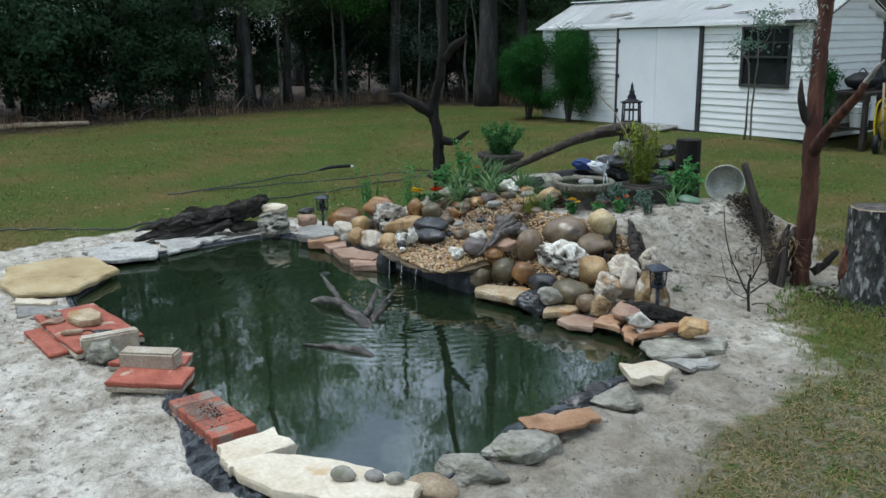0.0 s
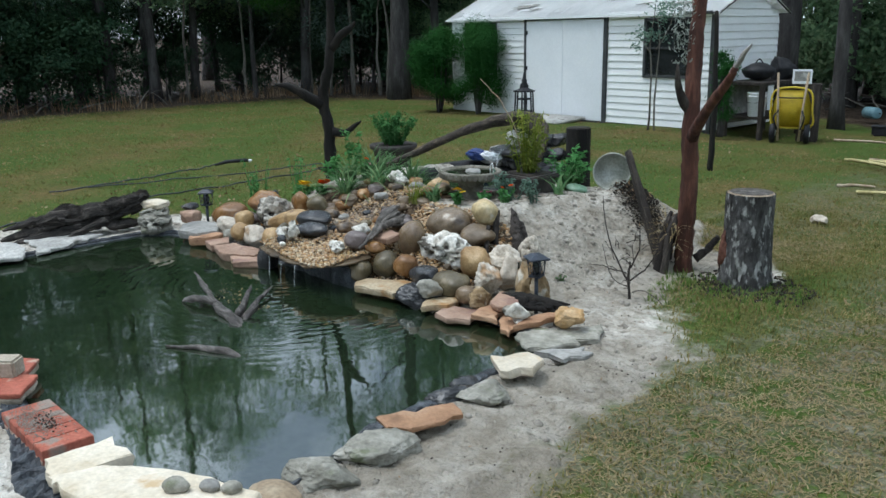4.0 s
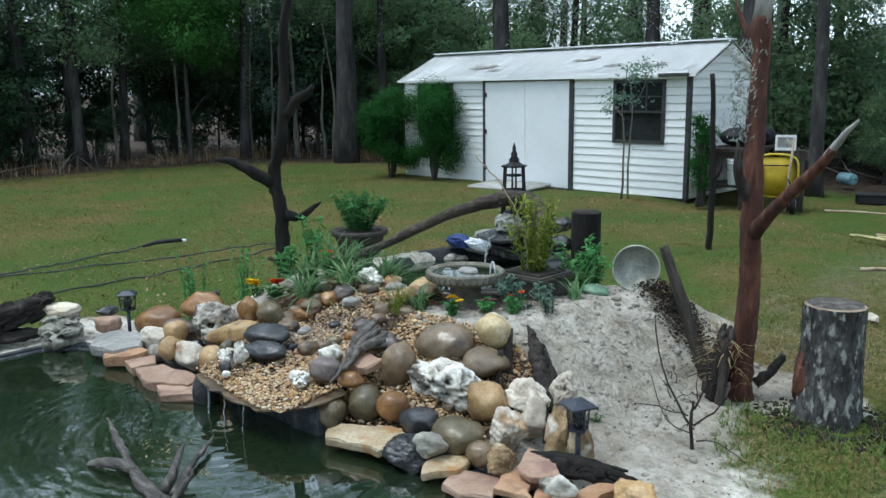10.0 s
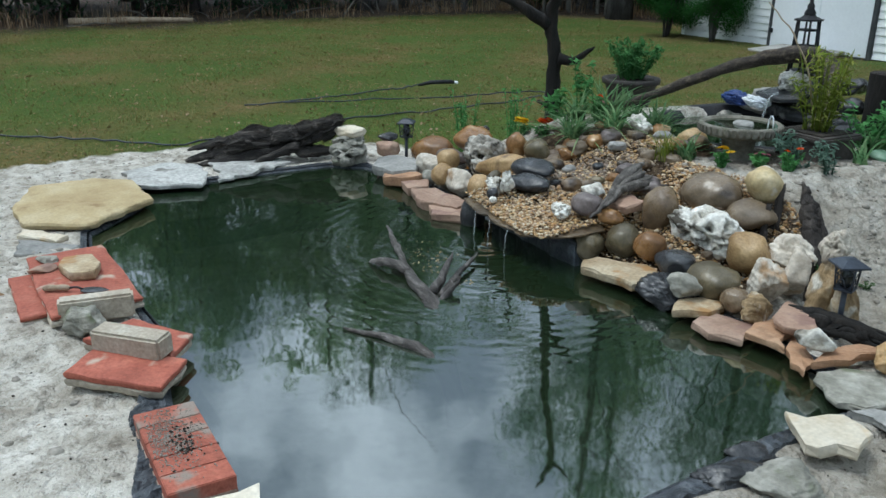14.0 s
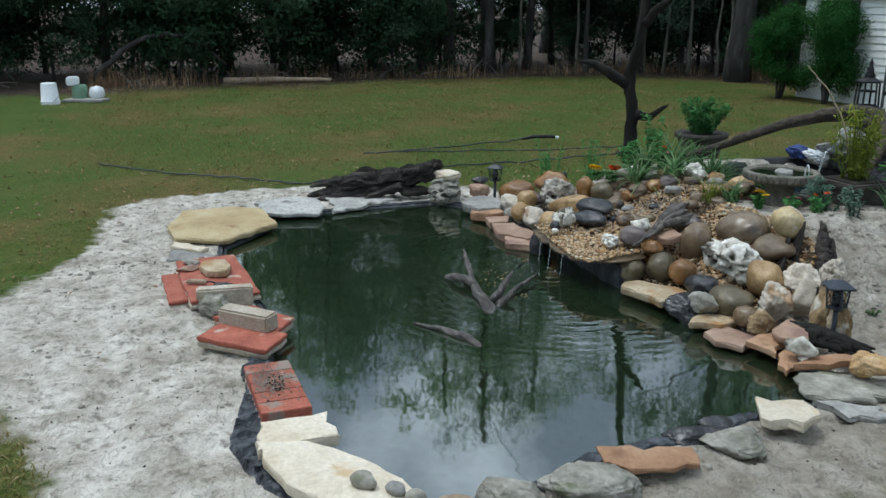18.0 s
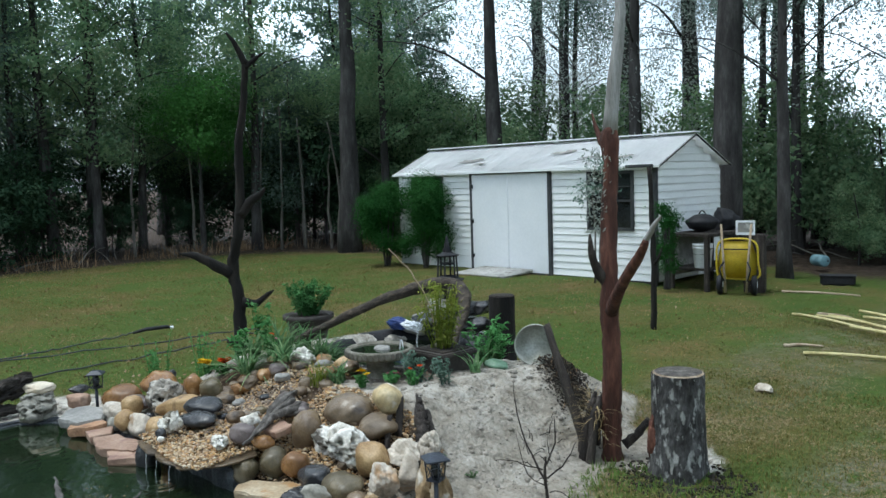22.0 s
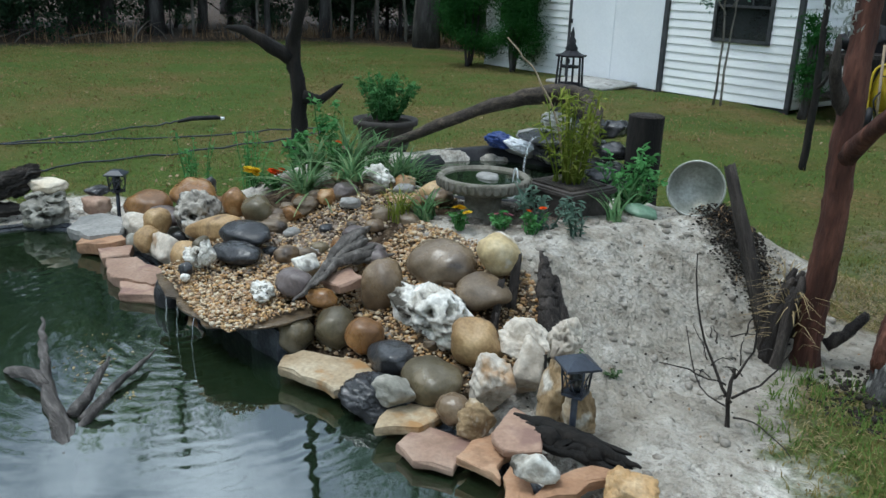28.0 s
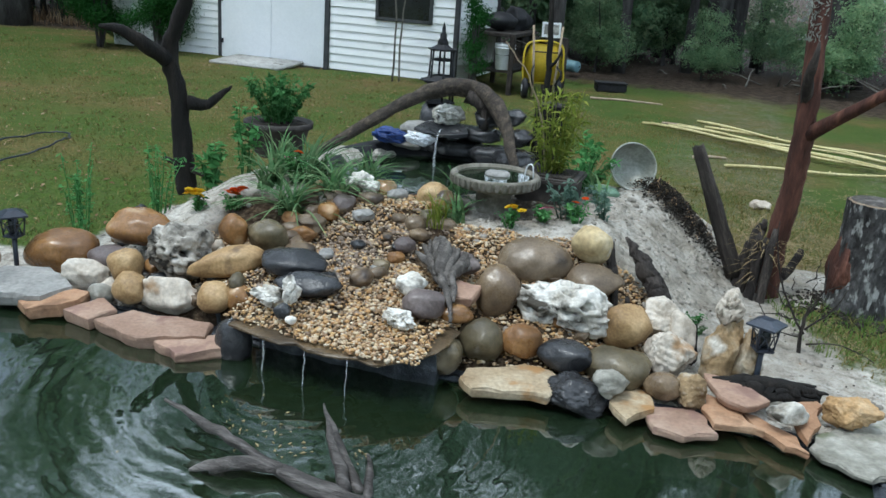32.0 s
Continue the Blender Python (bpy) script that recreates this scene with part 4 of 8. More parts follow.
# the black liner, folded over the bank and wrinkled
bm = bmesh.new()
rows_ = []
pts = []
for (ax, ay), (bx, by) in zip(POND, POND[1:] + POND[:1]):
    n = max(2, int(math.hypot(bx - ax, by - ay) / 0.012))
    pts += [(ax + (bx - ax) * i / n, ay + (by - ay) * i / n) for i in range(n)]
np_ = len(pts)
for i, (x, y) in enumerate(pts):
    px, py = pts[i - 11]
    qx, qy = pts[(i + 11) % np_]
    tx, ty = qx - px, qy - py
    l = math.hypot(tx, ty)
    ox, oy = ty / l, -tx / l
    if pond_distance(x + ox * 0.05, y + oy * 0.05) < 0:
        ox, oy = -ox, -oy
    front = float(smooth(9.15, 9.5, x) * smooth(-11.0, -11.1, y))
    side = float(smooth(10.45, 10.6, x) * smooth(-9.3, -9.6, y))
    wide = max(front * (1 - float(smooth(10.6, 10.85, x))), 0.25 * side)
    reach = 0.06 + (0.08 + 0.07 * float(smooth(9.9, 10.3, x))) * wide + (0.008 + 0.035 * wide) * noise.noise(Vector((x * 5, y * 5, 0.3)))
    ring = []
    for k, off in enumerate((-0.16, -0.03, 0.0, 0.025, 0.25, 0.45, 0.62, 0.8, 0.93, 1.0)):
        o = off if k < 4 else reach * off
        x1, y1 = x + ox * o, y + oy * o
        crease = 0.6 * noise.noise(Vector((x1 * 24, y1 * 24, 1.7))) + 0.7 * noise.noise(Vector((i * 0.3, off * 1.1, 5.1))) + 0.42 * math.sin(i * 1.25 + 2.5 * noise.noise(Vector((x1 * 6, y1 * 6, 2.2))))
        if k < 3:
            zz = (-0.4, -0.12, 0.004)[k]
        elif k == 9:
            zz = gz(x1, y1) - 0.004
        else:
            zz = max(gz(x1, y1), 0.012) + 0.008 + 0.042 * wide * max(-0.1, crease)
        ring.append(bm.verts.new((x1, y1, zz)))
    rows_.append(ring)
for a, b in zip(rows_, rows_[1:] + rows_[:1]):
    for j in range(9):
        bm.faces.new((a[j], b[j], b[j + 1], a[j + 1]))
tagged(part("pond_liner", bm, M_LINER, flat=True), "wrinkled black rubber liner folded over the pond's bank", "pond liner", kind="structure")
# ---- stones of the waterfall bank, from the ball to the water ----
def cob(x, y, z, sx, sy, sz, mat, label, rz=0, tilt=(0, 0)):
    rock("cobble", (x, y, z), (sx, sy, sz), mat, label, rz, tilt)


def rgh(x, y, z, sx, sy, sz, mat, label, rz=0, tilt=(0, 0), style="rough"):
    rock(style, (x, y, z), (sx, sy, sz), mat, label, rz, tilt)


ball = part("round_stone", rock_mesh((0.18, 0.18, 0.17), "cobble", 70), M_BALL, m=pose(9.395, -8.47, 0.46))
tagged(ball, "round tan and white stone like a ball", "stone", "stones of the waterfall bank")
cob(9.162, -8.572, 0.370, 0.32, 0.25, 0.19, M_GREYBROWN, "large flat grey-brown river stone", 12, (14, 0))
cob(9.432, -8.582, 0.325, 0.25, 0.19, 0.14, M_GREYBROWN, "oval grey-brown river stone", -5, (14, 0))
cob(9.052, -8.812, 0.275, 0.19, 0.20, 0.25, M_COBBLE, "upright brown river stone", 20, (10, 8))
rgh(9.352, -8.782, 0.255, 0.47, 0.25, 0.25, M_WHITE, "white limestone block full of holes", -8, (16, 4), "pitted")
cob(9.622, -8.772, 0.215, 0.22, 0.17, 0.21, M_TAN, "tan oval river stone leaning on the bank", 25, (25, 20))
cob(9.072, -9.062, 0.15, 0.19, 0.17, 0.19, M_OLIVE, "olive-brown river stone", 0, (8, 4))
cob(8.942, -9.182, 0.105, 0.17, 0.15, 0.16, M_OLIVE, "dark wet olive stone under the ledge")
cob(9.232, -9.022, 0.165, 0.17, 0.14, 0.15, M_AMBER, "rust-brown river stone", 30, (10, 0))
cob(9.422, -9.022, 0.145, 0.24, 0.17, 0.12, M_SLATE, "dark slate-grey river stone", -10, (10, 0))
cob(9.632, -8.992, 0.125, 0.28, 0.21, 0.15, M_OLIVE, "olive-brown oval river stone", -12, (10, 0))
rgh(9.815, -8.862, 0.165, 0.2, 0.16, 0.21, M_WHITEROCK, "jagged cream-white rock", -25, (18, 12), "craggy")
rgh(9.77, -8.655, 0.235, 0.2, 0.16, 0.15, M_WHITEROCK, "cream-white broken rock", 15, (10, 0), "craggy")
rgh(9.842, -8.692, 0.175, 0.14, 0.12, 0.2, M_WHITEROCK, "cream-white broken rock wedged below another", 40)
rgh(9.512, -9.192, 0.06, 0.25, 0.18, 0.14, M_SLATE, "dark grey angular rock at the water", 20, (0, 0), "craggy")
rgh(9.632, -9.152, 0.125, 0.15, 0.12, 0.1, M_GREYROCK, "small pale grey rock", 50)
cob(9.822, -9.042, 0.105, 0.15, 0.12, 0.11, M_COBBLE, "small brown oval stone")
rgh(9.922, -9.022, 0.095, 0.13, 0.11, 0.13, M_STANDING, "broken tan and white rock", 10, (0, 0), "craggy")
slab([(9.059, -9.299), (9.058, -9.214), (9.259, -9.082), (9.391, -9.077), (9.43, -9.16), (9.426, -9.279), (9.119, -9.353)], 0.085, 0.045, M_TANFLAG, "cream flagstone with a tan edge at the water", (3, 0))
slab([(9.633, -9.204), (9.65, -9.118), (9.712, -9.003), (9.789, -9.052), (9.816, -9.171), (9.715, -9.309)], 0.070, 0.035, M_TANFLAG, "small tan flagstone", (0, 0))
slab([(9.772, -9.205), (9.795, -9.129), (9.946, -9.051), (9.995, -9.105), (10.041, -9.225), (9.925, -9.304), (9.829, -9.278)], 0.050, 0.035, M_PINKFLAG, "pinkish sandstone slab at the water", (0, 0))
slab([(9.985, -9.089), (9.984, -8.963), (10.118, -9.008), (10.157, -9.136), (10.218, -9.161), (10.04, -9.195)], 0.075, 0.03, M_ORANGEFLAG, "orange-brown sandstone slab", (0, 0))
slab([(9.987, -8.966), (9.975, -8.877), (10.096, -8.888), (10.218, -9.017), (10.129, -9.1), (10.024, -9.053)], 0.125, 0.032, M_PINKFLAG, "reddish sandstone slab", (3, 0))
slab([(10.094, -8.998), (10.182, -9.024), (10.333, -9.132), (10.361, -9.236), (10.286, -9.206), (10.181, -9.137)], 0.058, 0.03, M_ORANGEFLAG, "orange sandstone slab lapping the water", (0, 0))
slab([(10.352, -9.207), (10.323, -9.073), (10.322, -8.892), (10.382, -8.816), (10.422, -8.865), (10.401, -9.035)], 0.085, 0.032, M_ORANGEFLAG, "brown triangular sandstone slab", (0, 0))
rgh(10.280, -9.102, 0.130, 0.13, 0.1, 0.1, M_WHITE, "small white stone on the orange slabs", 20)
rgh(10.515, -8.945, 0.115, 0.18, 0.14, 0.13, M_GOLD, "golden yellow blocky rock", -15, (0, 0), "craggy")
# standing rock with a white top
rgh(10.032, -8.732, 0.18, 0.13, 0.12, 0.32, M_STANDING, "tall tan standing rock", 10, (0, 4), "craggy")
rgh(10.026, -8.715, 0.365, 0.12, 0.1, 0.16, M_WHITEROCK, "white pitted rock balanced on a tan standing rock", 30, (0, 0), "pitted")
rgh(10.135, -8.752, 0.155, 0.1, 0.1, 0.26, M_STANDING, "tan standing rock", 70, (0, -6), "craggy")

# left of the stream
cob(6.862, -9.027, 0.145, 0.37, 0.24, 0.22, M_AMBER, "large wet amber-brown stone", 15, (8, -6))
cob(7.222, -8.877, 0.285, 0.32, 0.22, 0.18, M_AMBER, "wet amber-brown stone", 10, (10, 0))
rgh(7.532, -8.987, 0.245, 0.36, 0.24, 0.28, M_CORAL, "large black and white coral-like rock full of holes", 10, (8, 0), "pitted")
cob(7.762, -8.877, 0.365, 0.14, 0.13, 0.15, M_AMBER, "small amber stone")
cob(7.912, -8.827, 0.345, 0.2, 0.16, 0.16, M_OLIVE, "rounded olive-grey stone")
cob(7.202, -9.047, 0.175, 0.28, 0.18, 0.11, M_PURPLE, "flat purple-grey stone", 8)
rgh(7.142, -9.177, 0.115, 0.2, 0.15, 0.15, M_WHITEROCK, "white rock", 20)
cob(7.352, -9.157, 0.195, 0.16, 0.15, 0.16, M_TAN, "tan river stone", 15)
cob(7.442, -9.247, 0.135, 0.19, 0.14, 0.15, M_TAN, "tan river stone", -25, (12, 0))
rgh(7.652, -9.207, 0.125, 0.28, 0.17, 0.15, M_WHITEROCK, "broad white rock", -5)
cob(7.872, -9.207, 0.155, 0.16, 0.14, 0.15, M_TAN, "golden tan stone")
cob(7.982, -9.177, 0.155, 0.13, 0.12, 0.13, M_AMBER, "small rust-brown stone")
cob(7.822, -9.017, 0.255, 0.36, 0.15, 0.13, M_TAN, "long tan stone slanting up the bank", 28, (10, -12))
cob(8.142, -9.007, 0.312, 0.33, 0.2, 0.095, M_SLATE, "smooth black slate stone", 14, (8, 0))
cob(8.291, -9.116, 0.27, 0.29, 0.17, 0.09, M_SLATE, "dark slate-grey stone", 16, (8, 0))
rgh(8.202, -9.287, 0.255, 0.18, 0.11, 0.1, M_WHITE, "small white coral piece", 0, (0, 0), "pitted")
rgh(8.282, -9.267, 0.285, 0.09, 0.07, 0.13, M_WHITE, "white coral finger", 40, (0, 0), "pitted")
cob(8.309, -9.384, 0.245, 0.07, 0.06, 0.06, M_SLATE, "small dark pebble by the fall")
cob(8.363, -9.409, 0.225, 0.045, 0.04, 0.035, M_WHITE, "white pebble by the fall")
cob(8.072, -9.377, 0.055, 0.17, 0.15, 0.21, M_SLATE, "wet dark stone beside the fall", 0, (0, 12))
rgh(7.062, -8.767, 0.245, 0.13, 0.1, 0.2, M_SLATE, "grey and white pointed rock", 30, (0, 20))
cob(7.302, -9.267, 0.085, 0.12, 0.09, 0.1, M_GREYROCK, "small grey stone")
slab([(6.702, -9.387), (6.882, -9.507), (7.132, -9.447), (7.182, -9.307), (6.932, -9.187), (6.732, -9.247)], 0.110, 0.07, M_GREYFLAG, "grey flagstone at the water", (4, 0))
slab([(6.982, -9.467), (7.112, -9.537), (7.282, -9.407), (7.262, -9.297), (7.062, -9.297)], 0.085, 0.06, M_ORANGEFLAG, "orange flagstone at the water", (6, -3))
slab([(7.242, -9.447), (7.402, -9.487), (7.462, -9.367), (7.332, -9.297)], 0.070, 0.06, M_PINKFLAG, "pinkish-red flagstone", (4, 0))
slab([(7.442, -9.487), (7.702, -9.547), (7.962, -9.407), (7.922, -9.307), (7.532, -9.337)], 0.070, 0.06, M_PINKFLAG, "long pinkish flagstone", (5, 0))
slab([(7.762, -9.517), (7.922, -9.567), (8.082, -9.447), (7.982, -9.347)], 0.050, 0.05, M_PINKFLAG, "pinkish flagstone lapping the water", (3, 0))

# the ledge that the water runs over, and small stones of the stream
slab([(8.102, -9.447), (8.282, -9.497), (8.417, -9.484), (8.552, -9.521), (8.702, -9.502), (8.802, -9.512), (8.892, -9.432), (8.962, -9.312), (9.002, -9.132), (8.642, -9.012), (8.182, -9.147)], 0.178, 0.02, M_LEDGE, "broad brown ledge stone carrying the waterfall", (5, 0), "ledge_stone", jag=0.016)
# block in the liner's black that fills the face under the ledge
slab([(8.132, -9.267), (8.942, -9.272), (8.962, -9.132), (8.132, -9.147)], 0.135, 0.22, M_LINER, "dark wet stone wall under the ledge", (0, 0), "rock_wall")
cob(8.822, -9.112, 0.280, 0.18, 0.14, 0.12, M_PURPLE, "purple-brown stone on the ledge", 20)
rgh(8.762, -9.232, 0.250, 0.16, 0.1, 0.09, M_WHITE, "white stone on the ledge", -20, (0, 0), "pitted")
rgh(8.702, -8.982, 0.305, 0.13, 0.1, 0.11, M_WHITE, "white stone beside the driftwood", 20)
slab([(8.842, -8.992), (8.992, -9.012), (9.012, -8.892), (8.882, -8.862)], 0.310, 0.045, M_PINKFLAG, "red-brown flat stone under the driftwood", (10, 0))
cob(8.942, -9.052, 0.245, 0.15, 0.12, 0.08, M_AMBER, "wet brown stone")
cob(8.862, -8.732, 0.355, 0.16, 0.12, 0.1, M_PURPLE, "dark brown stone behind the driftwood")
R = random.Random(21)
for i in range(22):
    side = -1 if i % 2 else 1
    y = -8.95 + i * 0.042
    x = 8.2 + 0.22 * (y + 8.9) + side * (0.3 - 0.1 * (y + 8.9)) + R.uniform(-0.05, 0.05)
    s = R.uniform(0.08, 0.15)
    cob(x, y, gz(x, y) + s * 0.22, s, s * R.uniform(0.7, 0.95), s * 0.65, (M_COBBLE, M_AMBER, M_GREYBROWN, M_PURPLE, M_OLIVE)[i % 5], "small brown stone edging the stream", R.uniform(0, 180))
R = random.Random(77)
for i in range(26):
    x, y = R.uniform(6.95, 8.0), R.uniform(-9.2, -8.72)
    s = R.uniform(0.06, 0.12)
    (cob if i % 3 else rgh)(x, y, gz(x, y) + s * 0.2, s, s * R.uniform(0.65, 0.95), s * R.uniform(0.5, 0.75), (M_COBBLE, M_SLATE, M_GREYBROWN, M_WHITEROCK, M_OLIVE, M_AMBER)[i % 6], "small stone wedged between larger bank stones", R.uniform(0, 180), (R.uniform(-20, 20), R.uniform(-20, 20)))
for i in range(22):
    x, y = R.uniform(8.98, 9.85), R.uniform(-9.08, -8.6)
    s = R.uniform(0.045, 0.085)
    (cob if i % 3 else rgh)(x, y, gz(x, y) + s * 0.2, s, s * R.uniform(0.65, 0.95), s * R.uniform(0.5, 0.75), (M_COBBLE, M_AMBER, M_GREYBROWN, M_SLATE)[i % 4], "small stone wedged between larger bank stones", R.uniform(0, 180), (R.uniform(-20, 20), R.uniform(-20, 20)))
R = random.Random(29)
for i in range(12):
    x, y = 7.98 + 0.1 * R.random() - 0.12 * (i % 2), -8.78 + 0.045 * i
    s = R.uniform(0.1, 0.17)
    rgh(x, y, gz(x, y) + s * 0.2, s, s * R.uniform(0.6, 0.9), s * R.uniform(0.45, 0.65), (M_COBBLE, M_GREYBROWN, M_AMBER)[i % 3], "brown broken stone edging the upper stream", R.uniform(0, 180), (R.uniform(-15, 15), R.uniform(-15, 15)))
rgh(8.1, -8.2, 0.48, 0.2, 0.16, 0.17, M_WHITE, "white coral rock beside the upper pool", 30, (0, 0), "pitted")
cob(8.47, -8.08, 0.45, 0.18, 0.15, 0.16, M_TAN, "tan stone at the pool's lip", 30)
cob(8.54, -8.22, 0.42, 0.14, 0.11, 0.12, M_TAN, "pale tan stone", 60)
cob(8.62, -8.38, 0.40, 0.18, 0.13, 0.09, M_GREYBROWN, "flat grey stone")

# gravel of the stream bed and between the stones
rng = np.random.default_rng(4)
gx_ = np.concatenate([rng.uniform(8.06, 8.94, 8600), rng.uniform(8.05, 8.6, 3400), rng.uniform(8.7, 9.75, 8000), rng.uniform(7.4, 8.1, 2300)])
gy_ = np.concatenate([rng.uniform(-9.5, -8.7, 8600), rng.uniform(-8.8, -8.02, 3400), rng.uniform(-9.12, -8.35, 8000), rng.uniform(-9.2, -8.7, 2300)])
gz_ = ground_z(gx_, gy_)
on_ledge = (gx_ < 8.95) & (gy_ < -9.05) & (gx_ > 8.0)
gz_ = np.where(on_ledge, np.maximum(gz_, 0.18 + 0.09 * (gy_ + 9.45)), gz_)
keep = (rng.random(len(gx_)) < 0.55 + 0.45 * (ripple(gx_, gy_, 4.0) > -0.1)) & ~((gy_ < -9.425 - 0.11 * (gx_ - 8.05) + 0.12 * np.maximum(0, gx_ - 8.75) * 2))
middle = np.exp(-((gx_ - 8.3) / 0.24) ** 2 - ((gy_ + 8.75) / 0.34) ** 2)
keep &= rng.random(len(gx_)) > 0.75 * middle
gpl = np.stack([gx_, gy_, gz_ + rng.uniform(0.0, 0.012, len(gx_))], 1)[keep]
tagged(mesh_part("gravel", pebbles_mesh("gravel", gpl, rng.uniform(0.003, 0.0068, len(gpl)) + 0.009 * rng.random(len(gpl)) ** 3, 4), M_GRAVEL), "cream, amber and brown pea gravel in the stream bed", "gravel", kind="stuff")

# wet grit and small dark stones in the middle of the stream
gx_, gy_ = 8.3 + 0.2 * rng.normal(size=3000), -8.76 + 0.28 * rng.normal(size=3000)
keep = (np.abs(gx_ - 8.3) < 0.4) & (gy_ > -9.3) & (gy_ < -8.1)
gx_, gy_ = gx_[keep], gy_[keep]
gz_ = ground_z(gx_, gy_)
gz_ = np.where((gy_ < -9.05) & (gx_ > 8.0), np.maximum(gz_, 0.18 + 0.09 * (gy_ + 9.45)), gz_)
tagged(mesh_part("stream_grit", pebbles_mesh("stream_grit", np.stack([gx_, gy_, gz_ + 0.003], 1), rng.uniform(0.003, 0.008, len(gx_)) + 0.014 * rng.random(len(gx_)) ** 6, 14), M_GRIT), "wet pinkish-brown grit in the middle of the stream", "gravel", kind="stuff")
for i, (x, y, s) in enumerate(((8.08, -8.95, 0.1), (8.08, -8.82, 0.12), (8.2, -8.78, 0.075), (8.0, -8.56, 0.1), (8.08, -8.42, 0.12), (8.24, -8.46, 0.09), (8.3, -8.64, 0.07), (8.2, -8.28, 0.11), (8.3, -8.16, 0.1), (8.3, -8.95, 0.065), (8.4, -8.38, 0.08), (8.48, -8.8, 0.06), (8.52, -8.62, 0.09), (8.42, -8.56, 0.055))):
    rock("chunk" if i % 2 else "cobble", (x, y, gz(x, y) + 0.2 * s), (s * 1.25, s, s * 0.6), (M_SLATE, M_GREYBROWN, M_GREYFLAG)[i % 3], "small wet grey stone in the stream bed", 50 * i, group="stones of the stream bed")

# threads of falling water
for i, (x, y, w) in enumerate(((8.07, -9.41, 0.005), (8.27, -9.46, 0.005), (8.47, -9.49, 0.003), (8.66, -9.5, 0.0025))):
    fall = tube(bent([(x, y + 0.04, 0.165), (x, y, 0.15), (x + 0.004, y - 0.012, 0.08), (x, y - 0.014, -0.01)], 12, 0.003, i), [w * (0.6 + 0.4 * math.sin(j * 1.9 + i) ** 2) for j in range(12)], 7, 0.25, i)
    tagged(part("water_thread", fall, M_FALL), "thin thread of water falling from the ledge", "waterfall", "threads of the waterfall")

# ---- stones and bricks round the pond ----
slab([(6.86, -11.8), (6.36, -11.66), (6.33, -11.26), (6.5, -11.05), (6.98, -11.02), (7.36, -11.42), (7.2, -11.76)], 0.075, 0.05, M_YELLOWFLAG, "broad yellow-tan flagstone reaching over the water", (0, 0))
slab([(7.2, -11.76), (7.42, -11.54), (7.5, -11.6), (7.3, -11.8)], 0.045, 0.03, M_CREAMFLAG, "narrow cream flagstone", (0, 0))
slab([(7.34, -11.78), (7.58, -11.5), (7.72, -11.62), (7.56, -11.82)], 0.03, 0.05, M_GREYFLAG, "wet grey stone", (0, 0))
slab([(6.25, -11.1), (6.11, -10.78), (6.24, -10.58), (6.48, -10.55), (6.72, -10.65), (6.68, -10.9), (6.56, -11.1), (6.38, -11.06)], 0.07, 0.035, M_PALEFLAG, "pale grey-white flagstone at the far bank", (0, 2), jag=0.02)
slab([(6.2, -10.5), (6.22, -10.05), (6.36, -9.93), (6.44, -10.08), (6.52, -10.34), (6.62, -10.54), (6.45, -10.47)], 0.05, 0.03, M_PALEFLAG, "pale grey-white flagstone under the old log", (0, 4), jag=0.03)


def brick(parent, x, y, z, rz=0, size=(0.2, 0.095, 0.06), mat=None, seed=0):
    return part("brick", box(*size, bevel=0.003), mat or M_SMEARED, parent, flat=True, m=pose(x, y, z, random.Random(seed).uniform(-1, 1), 0, rz))


def paver_group(m, label, nx, ny, rows, seed):
    """A fragment of brick paving: bricks side by side with mortar between and below."""
    root = thing("brick_paving_piece", m, label, "brick paving", "brick pieces on the pond's edge")
    part("mortar_bed", box(nx * 0.205, ny * 0.1, 0.045, (0, 0, -0.062 * rows - 0.001), 0.006), M_MORTAR, root, "crumbled grey mortar", True)
    part("mortar_joints", box(nx * 0.205 - 0.012, ny * 0.1 - 0.012, 0.05 * rows, (0, 0, -0.033 * rows), 0.003), M_MORTAR, root, "grey mortar joints", True)
    for r in range(rows):
        for i in range(nx):
            for j in range(ny):
                brick(root, (i - (nx - 1) / 2) * 0.205, (j - (ny - 1) / 2) * 0.1, -0.031 - 0.062 * r, 0, (0.2, 0.0985, 0.06), seed=seed + i * 7 + j)
    return root


def paving_slab(points, top, label, tilt=(0, 0)):
    """A red-faced concrete paving slab with a grey underside."""
    cx, cy = sum(p[0] for p in points) / len(points), sum(p[1] for p in points) / len(points)
    local = [(x - cx, y - cy) for x, y in points]
    root = thing("paving_slab", pose(cx, cy, top, *tilt), label, "paving slab", "red slabs on the pond's edge")
    rock_seed[0] += 1
    part("red_face", slab_mesh(local, 0.028, rock_seed[0], 0.004, 0.005), M_BRICK, root, "worn red face", True)
    part("concrete_base", slab_mesh([(x * 0.99, y * 0.99) for x, y in local], 0.03, rock_seed[0] + 500, 0.007, 0.004), M_CONCRETE, root, "grey concrete underside", True, pose(0, 0, -0.028))
    return root


paving_slab([(7.84, -11.77), (7.8, -11.41), (8.18, -11.37), (8.6, -11.34), (8.66, -11.72), (8.28, -11.75)], 0.09, "broad worn red paving slab on the bank")
paving_slab([(8.0, -11.86), (7.98, -11.63), (8.5, -11.6), (8.53, -11.83)], 0.055, "red paving slab half under another")
paving_slab([(8.9, -11.62), (8.8, -11.42), (9.08, -11.23), (9.23, -11.34)], 0.085, "red paving slab under a concrete block", (2, 0))
paving_slab([(9.2, -11.72), (9.06, -11.6), (9.28, -11.29), (9.45, -11.42)], 0.09, "red paving slab with grey mortar along its edge", (0, 3))
paver_group(pose(9.84, -11.43, 0.08, 0, 0, 92), "red brick paving piece smeared with mortar", 1, 5, 1, 60)
